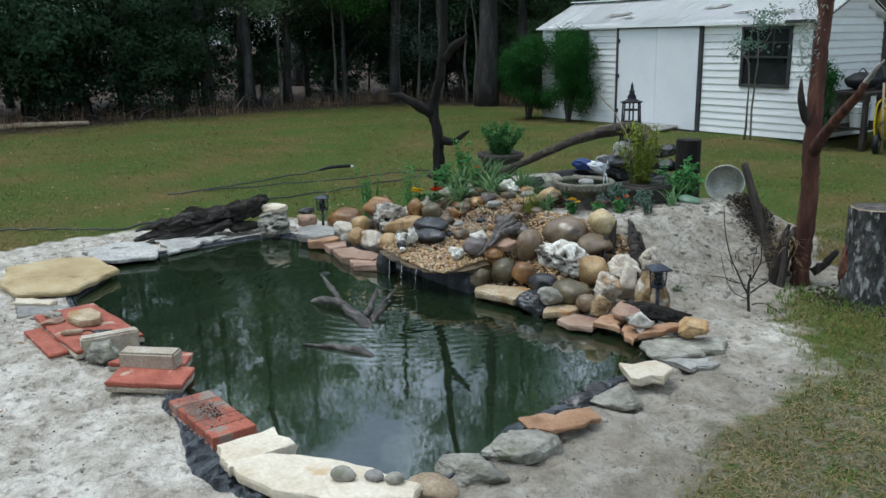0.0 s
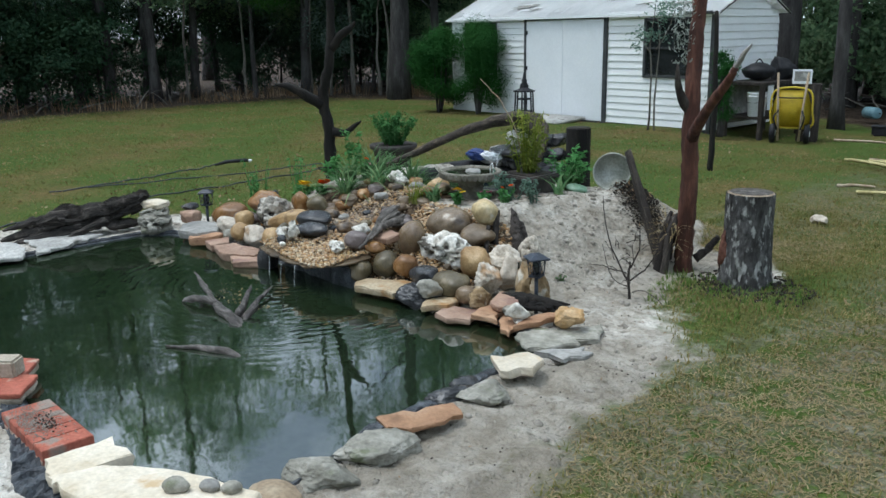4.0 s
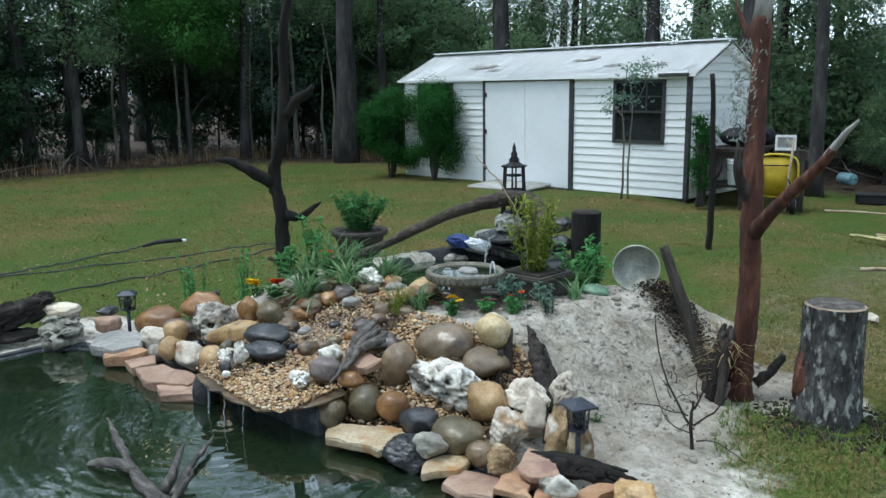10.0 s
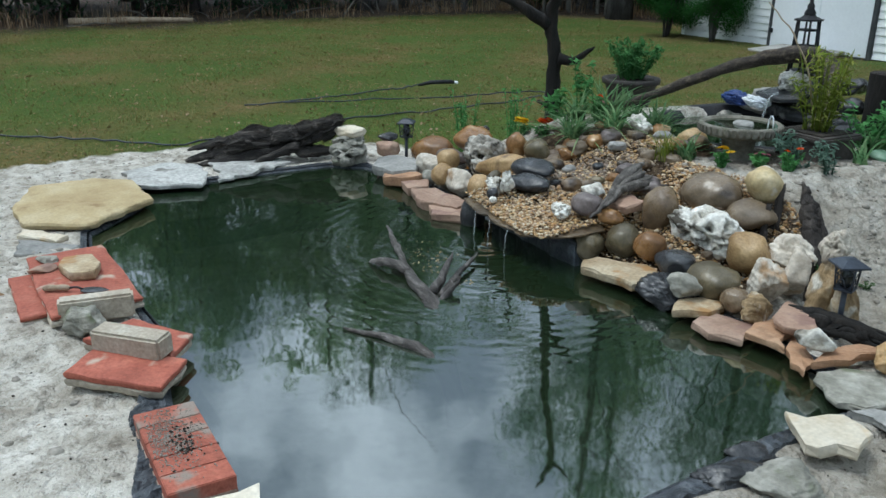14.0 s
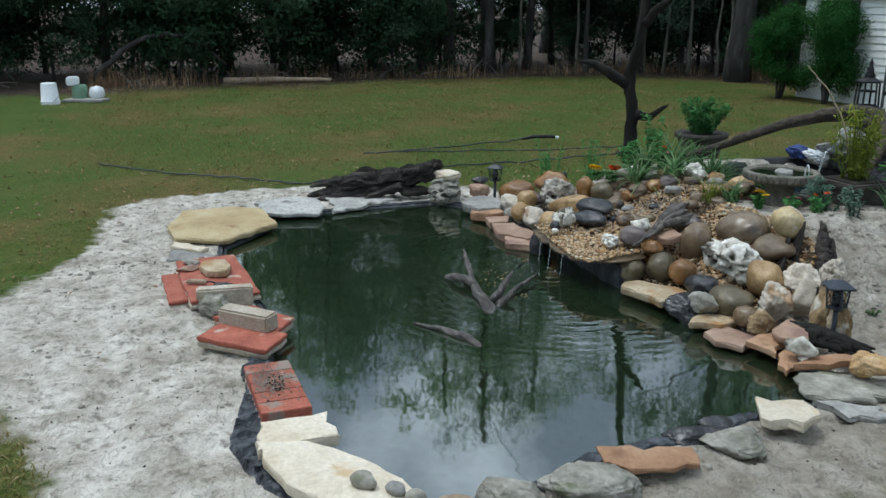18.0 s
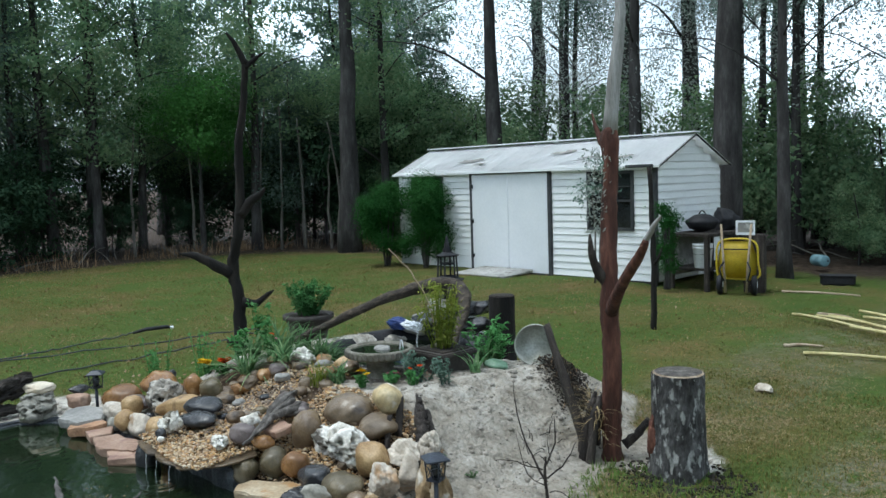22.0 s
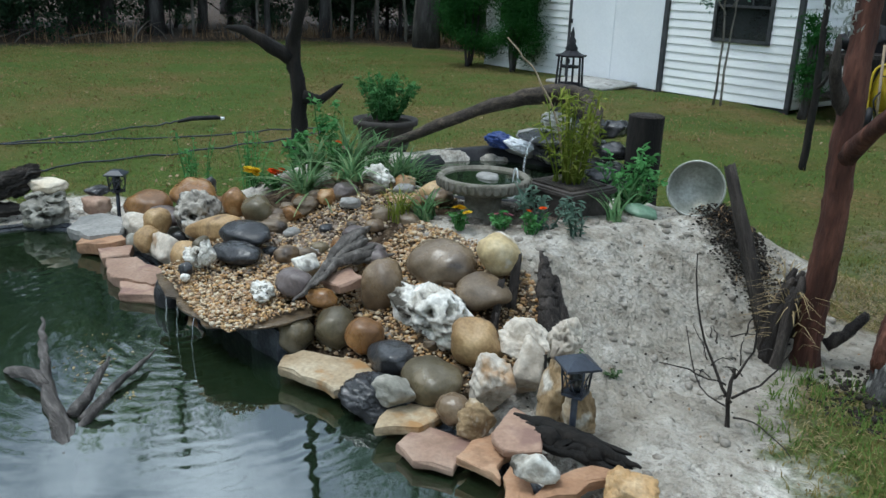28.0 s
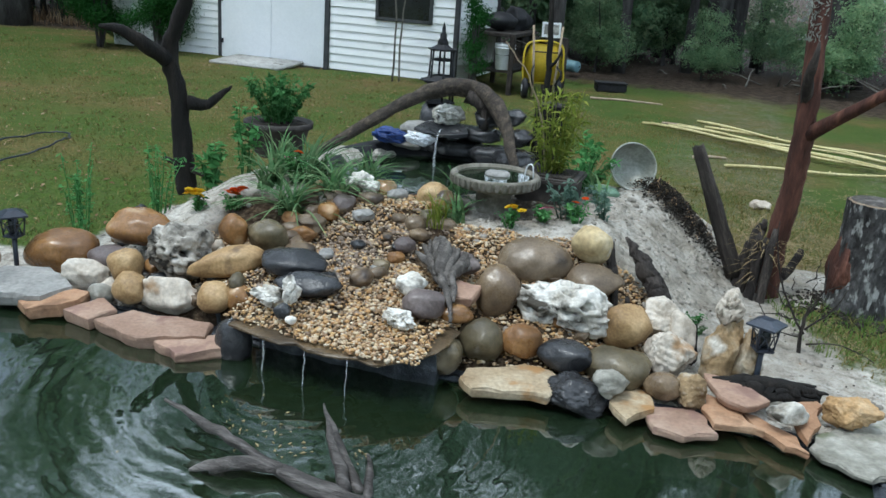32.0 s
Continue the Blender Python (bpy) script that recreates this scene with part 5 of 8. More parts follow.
slab([(8.05, -11.61), (8.06, -11.48), (8.2, -11.46), (8.31, -11.5), (8.29, -11.61), (8.16, -11.64)], 0.138, 0.045, M_TANFLAG, "tan flat stone lying on a red slab", (0, 0), jag=0.006)
rock("rough", (7.95, -11.68, 0.1), (0.1, 0.07, 0.04), M_GREYROCK, "small grey stone on a red slab", 30, group="stones round the pond")
rock("rough", (8.08, -11.7, 0.1), (0.12, 0.08, 0.04), M_PINKFLAG, "small reddish stone on a red slab", 70, group="stones round the pond")
trowel = thing("trowel", pose(8.42, -11.6, 0.1, 0, 0, 62), "garden trowel with a pale handle on a red slab", "trowel")
part("handle", tube(bent([(-0.14, 0, 0.006), (-0.08, 0, 0.012), (-0.02, 0, 0.012)], 9, 0, 1), [0.008, 0.013, 0.015, 0.014, 0.013, 0.014, 0.015, 0.013, 0.009], 10), M_CUT, trowel, "pale wooden handle")
part("neck", tube(bent([(-0.02, 0, 0.012), (0.01, 0, 0.016), (0.035, 0, 0.006)], 7), [0.005] * 7, 7), M_BLACK, trowel, "steel neck")
part("blade", slab_mesh([(0.03, -0.02), (0.06, -0.033), (0.11, -0.03), (0.155, 0.0), (0.11, 0.03), (0.06, 0.033), (0.03, 0.02)], 0.004, 5, 0.001, 0.001), M_SLATE, trowel, "dull steel blade", m=pose(0, 0, 0.006))
tagged(part("concrete_block", box(0.3, 0.07, 0.11, bevel=0.01), M_CONCRETE, flat=True, m=pose(8.64, -11.535, 0.095, 3, 0, 84)), "weathered tan concrete block on the bank", "block", "blocks on the bank")
rock("craggy", (8.715, -11.61, 0.075), (0.17, 0.12, 0.12), M_GREYROCK, "rough grey-tan rock leaning on a concrete block", 40, group="stones round the pond")
tagged(part("concrete_block", box(0.3, 0.1, 0.09, bevel=0.01), M_CONCRETE, flat=True, m=pose(9.13, -11.465, 0.131, 2, 0, 46)), "long tan-grey concrete block lying on red slabs", "block", "blocks on the bank")
slab([(10.15, -11.55), (10.17, -11.29), (10.36, -11.28), (10.38, -11.56)], 0.085, 0.05, M_CREAMFLAG, "tan flagstone at the water", (0, 0), jag=0.016)
slab([(10.31, -11.57), (10.4, -11.35), (10.62, -11.19), (10.8, -11.11), (10.96, -11.06), (11.01, -11.14), (10.84, -11.37), (10.7, -11.48), (10.52, -11.55)], 0.09, 0.055, M_CREAMFLAG, "large cream flagstone with a curved outer edge", (0, 0), jag=0.008)
for x, y, s, m_ in ((10.74, -11.27, 0.095, M_GREYROCK), (10.82, -11.18, 0.075, M_GREYFLAG), (10.88, -11.13, 0.075, M_GREYROCK)):
    rock("cobble", (x, y, 0.088 + s * 0.26), (s, s * 0.75, s * 0.58), m_, "small egg-shaped stone lying on the cream flagstone", 40, group="pebbles on the flagstone")
rock("cobble", (10.92, -10.99, 0.04), (0.2, 0.17, 0.07), M_BROWNFLAT, "flat brown stone set in the sand", 30, group="stones round the pond")
rock("craggy", (10.89, -10.78, 0.025), (0.26, 0.2, 0.12), M_GREYROCK, "mottled grey-green rock set in the sand", 55, (0, 8), group="stones round the pond")
rock("craggy", (10.89, -10.5, 0.025), (0.33, 0.19, 0.12), M_GREYROCK, "mottled pale grey rock set in the sand", 72, (0, 8), group="stones round the pond")
slab([(10.74, -10.4), (10.84, -10.06), (10.94, -10.09), (10.91, -10.33), (10.83, -10.43)], 0.075, 0.026, M_ORANGEFLAG, "long orange-brown flagstone lapping the water", (0, 6), jag=0.016)
rock("craggy", (10.79, -9.82, 0.025), (0.23, 0.15, 0.08), M_GREYROCK, "grey broken rock at the bank", 70, group="stones round the pond")
rock("craggy", (10.7, -9.94, 0.015), (0.2, 0.12, 0.07), M_SLATE, "dark wet rock at the water", 70, group="stones round the pond")
rock("rough", (10.62, -9.78, 0.0), (0.18, 0.1, 0.06), M_SLATE, "dark wet rock at the water", 50, group="stones round the pond")
slab([(10.56, -9.56), (10.68, -9.43), (10.82, -9.46), (10.84, -9.56), (10.72, -9.68)], 0.085, 0.045, M_CREAMFLAG, "pale cream triangular flagstone", (4, -4), jag=0.016)
slab([(10.363, -9.18), (10.403, -9.055), (10.521, -8.921), (10.616, -8.759), (10.732, -8.93), (10.657, -9.042), (10.699, -9.064), (10.629, -9.242), (10.576, -9.303), (10.398, -9.24)], 0.05, 0.03, M_GREYROCK, "broad grey flagstone sunk in the sand", (0, 0), jag=0.014)
slab([(10.62, -9.3), (10.74, -9.1), (10.83, -9.12), (10.78, -9.3)], 0.045, 0.03, M_GREYFLAG, "flat grey stone sunk in the sand", (0, 0), jag=0.025)
# stacked stones at the far end
rock("pitted", (6.46, -9.53, 0.08), (0.3, 0.28, 0.22), M_GREYROCK, "pitted grey-white stone at the base of a stack", 20, group="stacked stones")
rock("pitted", (6.4, -9.49, 0.17), (0.25, 0.23, 0.12), M_GREYROCK, "pitted grey-white stone in a stack", 60, group="stacked stones")
rock("chunk", (6.36, -9.46, 0.235), (0.26, 0.18, 0.08), M_CREAMFLAG, "flat pale stone on top of a stack", 20, group="stacked stones")
rock("chunk", (6.56, -9.24, 0.12), (0.18, 0.15, 0.12), M_PINKFLAG, "pinkish-tan blocky stone", 20, group="stones round the pond")
rock("rough", (6.5, -9.22, 0.2), (0.14, 0.12, 0.06), M_SLATE, "small dark stone", 20, group="stones round the pond")
# ---- the shed ----
shed = thing("shed", pose(-0.22, -0.06, -0.02), "long white vinyl-sided garden shed with a pale metal roof", "shed")
SW, SD, EAVE, RIDGE = 6.1, 2.0, 1.9, 2.36
part("body", box(SW - 0.06, SD - 0.06, 1.86, (SW / 2, SD / 2, 0.95)), M_DARKTRIM, shed, "dark sheathing behind the siding", True)
COURSE = 0.118


def plank(x0, x1, z, y=0.0, flip=None):
    """One course of lapped siding along the front."""
    bm = bmesh.new()
    prof = [(0.022, 0.0), (0.022, 0.012), (0.008, COURSE - 0.004), (0.0, COURSE - 0.004), (0.0, 0.0)]
    a = [bm.verts.new((x0, y - p[0], z + p[1])) for p in prof]
    b = [bm.verts.new((x1, y - p[0], z + p[1])) for p in prof]
    for i in range(5):
        bm.faces.new((a[i], b[i], b[(i + 1) % 5], a[(i + 1) % 5]))
    bm.faces.new(a[::-1])
    bm.faces.new(b)
    return part("siding_course", bm, M_SIDING, shed, flat=True)


OPEN = [(2.06, 4.04, -1, 1.86), (4.81, 5.71, 0.85, 1.8), (0.39, 1.29, 0.85, 1.8)]
for i in range(16):
    z = 0.04 + i * COURSE
    segs = [(0.04, SW - 0.04)]
    for a, b, lo, hi in OPEN:
        if lo < z + COURSE * 0.6 and z + COURSE * 0.3 < hi:
            segs = [s for x0, x1 in segs for s in ((x0, min(x1, a)), (max(x0, b), x1)) if s[1] - s[0] > 0.03]
    for x0, x1 in segs:
        plank(x0, x1, z)
# gable end on the right
for i in range(20):
    z = 0.04 + i * COURSE
    y0, y1 = 0.02, SD - 0.02
    if z + COURSE > EAVE:
        k = (z + COURSE - EAVE) / (RIDGE - EAVE)
        y0, y1 = SD / 2 * k, SD - SD / 2 * k
    if y1 - y0 < 0.1:
        continue
    bm = bmesh.new()
    prof = [(0.022, 0.0), (0.022, 0.012), (0.008, COURSE - 0.004), (0.0, COURSE - 0.004), (0.0, 0.0)]
    a = [bm.verts.new((SW + p[0], y0, z + p[1])) for p in prof]
    b = [bm.verts.new((SW + p[0], y1, z + p[1])) for p in prof]
    for j in range(5):
        bm.faces.new((a[j], b[j], b[(j + 1) % 5], a[(j + 1) % 5]))
    bm.faces.new(a[::-1])
    bm.faces.new(b)
    part("gable_siding_course", bm, M_SIDING, shed, flat=True)
# gable walls behind
for gx in (0.02, SW - 0.02):
    bm = bmesh.new()
    f = bm.faces.new([bm.verts.new((gx, y, z)) for y, z in ((0.03, 0.02), (SD - 0.03, 0.02), (SD - 0.03, EAVE - 0.02), (SD / 2, RIDGE - 0.05), (0.03, EAVE - 0.02))])
    bmesh.ops.solidify(bm, geom=bm.faces[:], thickness=0.02)
    part("gable_wall", bm, M_SIDING, shed, flat=True)
# roof: two slopes of ribbed sheets with worn patches
for side in (-1, 1):
    run, rise = SD / 2 + 0.12, (RIDGE - EAVE) * (SD / 2 + 0.12) / (SD / 2)
    for i in range(7):
        x0, x1 = -0.12 + i * (SW + 0.26) / 7, -0.12 + (i + 1) * (SW + 0.26) / 7 + 0.01
        bm = bmesh.new()
        cuts = 12
        top, low = [], []
        for j in range(cuts + 1):
            x = x0 + (x1 - x0) * j / cuts
            h = 0.009 if j % 4 == 0 else 0.0
            top.append(bm.verts.new((x, SD / 2, RIDGE + 0.015 + h)))
            low.append(bm.verts.new((x, SD / 2 + side * run, RIDGE + 0.015 - rise + h)))
        for j in range(cuts):
            bm.faces.new((top[j], top[j + 1], low[j + 1], low[j]))
        bmesh.ops.solidify(bm, geom=bm.faces[:], thickness=-0.02)
        part("roof_sheet", bm, M_ROOF, shed, flat=True)
part("ridge_cap", box(SW + 0.28, 0.2, 0.02, (SW / 2 + 0.01, SD / 2, RIDGE + 0.045)), M_ROOF, shed, flat=True)
part("fascia", box(SW + 0.26, 0.02, 0.035, (SW / 2 + 0.01, -0.115, EAVE - 0.04)), M_SIDING, shed, "white fascia board", True)
part("gutter", box(0.5, 0.06, 0.05, (SW - 0.2, -0.15, EAVE - 0.03), 0.012), M_DARKTRIM, shed, "short dark gutter piece", True)
# worn patches on the roof, lifted flakes of coating
for px, py, w, h, s in ((1.75, 0.35, 0.75, 0.22, 3), (2.1, 0.2, 0.35, 0.12, 4), (3.9, 0.5, 0.5, 0.2, 5), (4.6, 0.25, 0.3, 0.12, 6), (5.35, 0.22, 0.5, 0.2, 7)):
    rnd = random.Random(s)
    bm = bmesh.new()
    ang = math.atan2(RIDGE - EAVE, SD / 2)
    vs = []
    for j in range(16):
        a = 2 * math.pi * j / 16
        r = rnd.uniform(0.45, 1.0) * 0.5
        vs.append(bm.verts.new((px + math.cos(a) * w * r + 0.15 * math.sin(a), py + math.sin(a) * h * r * math.cos(ang), RIDGE + 0.042 - (SD / 2 - (py + math.sin(a) * h * r * math.cos(ang))) * math.tan(ang))))
    bm.faces.new(vs)
    part("worn_patch", bm, M_GREYFLAG, shed, "bare weathered patch in the white roof", True)
# dark trim along the right gable and corners
for y0, y1 in ((-0.12, SD / 2), (SD + 0.12, SD / 2)):
    z0, z1 = RIDGE - (RIDGE - EAVE) * (SD / 2 + 0.12) / (SD / 2), RIDGE
    bm = bmesh.new()
    q = [(y0, z0 - 0.015), (y1, z1 - 0.015), (y1, z1 + 0.03), (y0, z0 + 0.03)]
    f = bm.faces.new([bm.verts.new((SW + 0.135, y, z)) for y, z in q])
    bmesh.ops.solidify(bm, geom=bm.faces[:], thickness=0.03)
    part("barge_board", bm, M_DARKTRIM, shed, "dark grey barge board", True)
part("corner_trim", box(0.07, 0.07, 1.84, (SW - 0.005, -0.005, 0.96), 0.005), M_DARKTRIM, shed, "dark corner trim", True)
part("corner_trim", box(0.06, 0.06, 1.84, (0.01, -0.003, 0.96), 0.005), M_SIDING, shed, flat=True)
# dark strip standing in for the shade of the gap under the siding
part("base_skirt", box(SW, 0.04, 0.09, (SW / 2, 0.03, 0.0)), M_DARKTRIM, shed, "dark strip for the shaded gap under the siding", True)
# double door
door = part("door", box(1.84, 0.035, 1.78, (3.05, -0.03, 0.93), 0.004), M_DOORP, shed, "wide white plywood double door", True)
for x in (2.58, 3.51):
    part("door_leaf", box(0.905, 0.012, 1.76, (x, -0.052, 0.93), 0.003), M_DOORP, door, flat=True)
for x in (2.1, 4.0):
    part("door_frame", box(0.07, 0.06, 1.84, (x, -0.03, 0.94), 0.004), M_DARKTRIM, shed, "dark door frame", True)
part("door_lintel", box(1.98, 0.06, 0.05, (3.05, -0.032, 1.85), 0.004), M_DARKTRIM, shed, "dark door frame", True)
part("door_sill", box(1.9, 0.07, 0.03, (3.05, -0.03, 0.03), 0.004), M_DARKTRIM, shed, "dark door sill", True)
for z in (0.3, 0.95, 1.6):
    part("hinge", box(0.05, 0.02, 0.07, (2.14, -0.066, z), 0.003), M_BLACK, door, "black strap hinge", True)
for wx in (5.26, 0.84):
    win = part("window", box(0.86, 0.03, 0.92, (wx, 0.0, 1.325)), M_GLASSDARK, shed, "dark single-hung window with dark frame", True)
    part("sash_top", box(0.78, 0.02, 0.42, (wx, -0.022, 1.55)), M_GLASSDARK, win, "dark glass", True)
    part("sash_bottom", box(0.78, 0.015, 0.42, (wx, -0.018, 1.1)), M_GLASSDARK, win, "dark glass", True)
    for dx, dz, w, h in ((-0.43, 0, 0.05, 0.97), (0.43, 0, 0.05, 0.97), (0, 0.46, 0.86, 0.05), (0, -0.46, 0.86, 0.05), (0, 0, 0.8, 0.035), (-0.14, 0.23, 0.02, 0.42), (0.14, 0.23, 0.02, 0.42), (0, 0.23, 0.78, 0.018)):
        part("window_bar", box(w, 0.045, h, (wx + dx, -0.03, 1.325 + dz), 0.003), M_DARKTRIM, win, flat=True)
# ramp at the door
tagged(part("ramp", box(1.2, 0.8, 0.05, bevel=0.01), M_PALEFLAG, m=pose(2.83, -0.56, 0.05, 3)), "pale concrete slab ramp before the shed door", "ramp")

# ---- woods ----


def crown_mesh(name, blobs, count, leaf, seed, droop=0.0, aspect=0.45):
    """Leaves in many clumps within blobs (x, y, z, radius, flatness)."""
    rng = np.random.default_rng(seed)
    cs, ns = [], []
    weights = np.array([b[3] ** 2 for b in blobs])
    weights = weights / weights.sum()
    for (bx, by, bz, r, fl), w in zip(blobs, weights):
        clumps = max(5, int(count * w / 42))
        d = rng.normal(size=(clumps, 3))
        d /= np.linalg.norm(d, axis=1, keepdims=True)
        rad = r * rng.uniform(0.35, 1.08, (clumps, 1)) ** 0.6
        cc = np.array([bx, by, bz]) + d * rad * np.array([1, 1, fl])
        per = max(4, int(count * w / clumps))
        spread = r * 0.15 + 0.05
        p = np.repeat(cc, per, 0) + rng.normal(size=(clumps * per, 3)) * spread * np.array([1, 1, 0.6])
        p[:, 2] -= droop * rng.random(len(p)) ** 2
        cs.append(p)
        nn = np.repeat(d, per, 0) * 0.9 + rng.normal(size=(clumps * per, 3)) * 0.3 + np.array([0, 0, 0.45])
        ns.append(nn)
    c = np.concatenate(cs)
    return leaves_mesh(name, c, np.concatenate(ns), leaf * rng.uniform(0.6, 1.3, len(c)), aspect, seed)


def trunk_mesh(name, height, r, seed, lean=0.3, limbs=6, low=0.35):
    rnd = random.Random(seed)
    top = Vector((rnd.uniform(-lean, lean), rnd.uniform(-lean, lean), height))
    mid = top * 0.5 + Vector((rnd.uniform(-lean, lean) * 0.5, rnd.uniform(-lean, lean) * 0.5, 0))
    line = bent([(0, 0, -0.15), mid * 0.5, mid, top], 10, r * 0.12, seed)
    bm = tube(line, [r * 1.35] + taper(r, r * 0.3, 9), 9, 0.08, seed)
    for i in range(limbs):
        u = low + (0.95 - low) * i / max(1, limbs - 1)
        b = line[min(9, int(u * 9))]
        a = rnd.uniform(0, 6.28)
        l = height * rnd.uniform(0.14, 0.3)
        e = b + Vector((math.cos(a) * l, math.sin(a) * l, l * rnd.uniform(0.15, 0.8)))
        m2 = (b + e) / 2 + Vector((0, 0, l * 0.12))
        tube(bent([b, m2, e], 6, 0.03, seed + i), taper(r * 0.26 * (1 - u * 0.6), 0.008, 6), 6, 0.08, seed + i, bm)
    me = bpy.data.meshes.new(name)
    bm.to_mesh(me)
    bm.free()
    return me


def forest_kind(seed, height, r, blobs, count, leaf, mat, droop=0.0, limbs=6, low=0.35, bark=None):
    return trunk_mesh("trunk", height, r, seed, limbs=limbs, low=low), crown_mesh("crown", blobs, count, leaf, seed, droop), mat, bark or M_TRUNK


def plant_tree(kind, x, y, s, rz, name, label, category, group):
    tr, cr, mat, bark = kind
    root = thing(name, pose(x, y, gz(x, y) if abs(x) < 30 else 0.0, 0, 0, rz) @ Matrix.Scale(s, 4), label, category, group)
    mesh_part("trunk", tr, bark, root)
    mesh_part("crown", cr, mat, root, flat=True)
    return root


def bush_blobs(rnd, r, h, n):
    return [(rnd.uniform(-r, r) * 0.6, rnd.uniform(-r, r) * 0.6, h * rnd.uniform(0.25, 0.9), r * rnd.uniform(0.4, 0.65), 0.85) for _ in range(n)]


def tall_blobs(rnd, r, z0, z1, n):
    return [(rnd.uniform(-r, r) * 0.7, rnd.uniform(-r, r) * 0.7, z0 + (z1 - z0) * (i + rnd.random()) / n, r * rnd.uniform(0.4, 0.75), 0.7) for i in range(n)]


R = random.Random(11)
UNDER = [forest_kind(20 + i, 2.6, 0.05, bush_blobs(R, 1.5, 2.9, 9), 9000, 0.055, (L_UNDERSHADE, L_UNDERSHADE, L_FOREST)[i], limbs=7, low=0.1) for i in range(3)]
MID = [forest_kind(30 + i, 6.5, 0.1, tall_blobs(R, 1.8, 2.3, 7.0, 11), 17000, 0.055, (L_FOREST, L_FORESTB, L_FOREST)[i], limbs=9, low=0.2) for i in range(3)]
MIDFAR = [forest_kind(35 + i, 6.5, 0.1, tall_blobs(R, 1.8, 1.6, 7.0, 11), 8500, 0.085, (L_FOREST, L_FORESTB)[i], limbs=5, low=0.3) for i in range(2)]
WEST = forest_kind(38, 8.4, 0.13, tall_blobs(R, 1.6, 2.6, 8.8, 13), 7500, 0.06, L_FOREST, limbs=6, low=0.4)
TALL = [forest_kind(40 + i, 15.0, 0.24, tall_blobs(R, 2.3, 7.0, 15.5, 10), 16000, 0.055, (L_FORESTB, L_FOREST)[i], droop=0.6, limbs=4, low=0.55) for i in range(2)]
GLOW = forest_kind(50, 4.2, 0.08, [(R.uniform(-1, 1), R.uniform(-1, 1), 4.7 * R.uniform(0.56, 0.92), 1.7 * R.uniform(0.36, 0.55), 0.75) for _ in range(12)], 26000, 0.036, L_BRIGHT, droop=0.3, limbs=8, low=0.2)

wrng = random.Random(3)


def inside_woods(x, y):
    return float(wood_edge(x, y))


# understorey along the lawn's edge
spots = []
for i in range(3000):
    x, y = wrng.uniform(-14, 16), wrng.uniform(-22, 14)
    d = inside_woods(x, y)
    if not 0.9 < d < 6 or (x > -0.5 and y < 4.2 and x < 8.5):
        continue
    gap = 1.35 if d < 3 else 1.75
    if all(math.hypot(x - a, y - b) > gap for a, b in spots):
        spots.append((x, y))
for x, y in spots:
    d = inside_woods(x, y)
    openness = 0.75 if x > 0 else 1.0
    s = wrng.uniform(0.75, 1.25) * openness * (1.15 if d > 3 else 0.95)
    if -10 < x < -4 and -4 < y < 1.5:
        s *= 0.6
    kind = wrng.randrange(3)
    plant_tree(UNDER[2 if y > 2 and x > -4 else kind % 2], x, y, s * (0.75 if x > 6 else 1), wrng.uniform(0, 360), "bush", "dense green understorey bush at the wood's edge", "bush", "bushes of the wood")
spots2 = []
for i in range(3000):
    x, y = wrng.uniform(-20, 22), wrng.uniform(-26, 20)
    d = inside_woods(x, y)
    if not 1.8 < d < 7 or (x > -0.5 and y < 4.5 and x < 9):
        continue
    gap = (4.3 if y < 0.5 else 4.8) if x < -2.5 else 7.0
    if all(math.hypot(x - a, y - b) > gap for a, b in spots2):
        spots2.append((x, y))
for x, y in spots2:
    kind = wrng.randrange(3)
    kind = MID[kind] if inside_woods(x, y) < 4.5 and x < -2.5 else MIDFAR[kind % 2]
    plant_tree(kind, x, y, wrng.uniform(0.9, 1.2) * ((1.08 if y < -4 else 0.88 if y < 3 else 0.6) if x < -2.5 else 0.42), wrng.uniform(0, 360), "tree", "leafy dark green woodland tree", "tree", "trees of the wood")
spots3 = []
for i in range(2500):
    x, y = wrng.uniform(-24, 26), wrng.uniform(-28, 24)
    d = inside_woods(x, y)
    if not 3.0 < d < (8 if y < 1 else 14) or (x > -1 and y < 5 and x < 9):
        continue
    if all(math.hypot(x - a, y - b) > (7.0 if y < 0.5 else 7.6) for a, b in spots3):
        spots3.append((x, y))
for x, y in spots3:
    tallest = 0.44 * math.hypot(x - 9.5, y + 10.3) / 15.5 if y < 1 else 1.2
    plant_tree(TALL[wrng.randrange(2)], x, y, min(tallest, wrng.uniform(0.75, 1.15) if y < 1 else wrng.uniform(0.95, 1.2)), wrng.uniform(0, 360), "tall_tree", "tall straight woodland tree with hanging grey-green foliage", "tree", "tall trees of the wood")
plant_tree(GLOW, -6.85, -1.1, 0.98, 40, "bright_green_shrub", "big feathery bright green shrub before the dark wood", "shrub", "")
for i, (x, y, s) in enumerate(((-5.6, 2.6, 0.68), (-6.7, 1.7, 0.72), (-4.9, 3.6, 0.72), (-8.4, 2.2, 0.85), (-11.0, -3.4, 1.0), (-10.3, -0.4, 0.95), (-11.6, -5.6, 1.05))):
    plant_tree(MID[i % 3], x, y, s, 80 * i, "tree", "leafy dark green woodland tree", "tree", "trees of the wood")
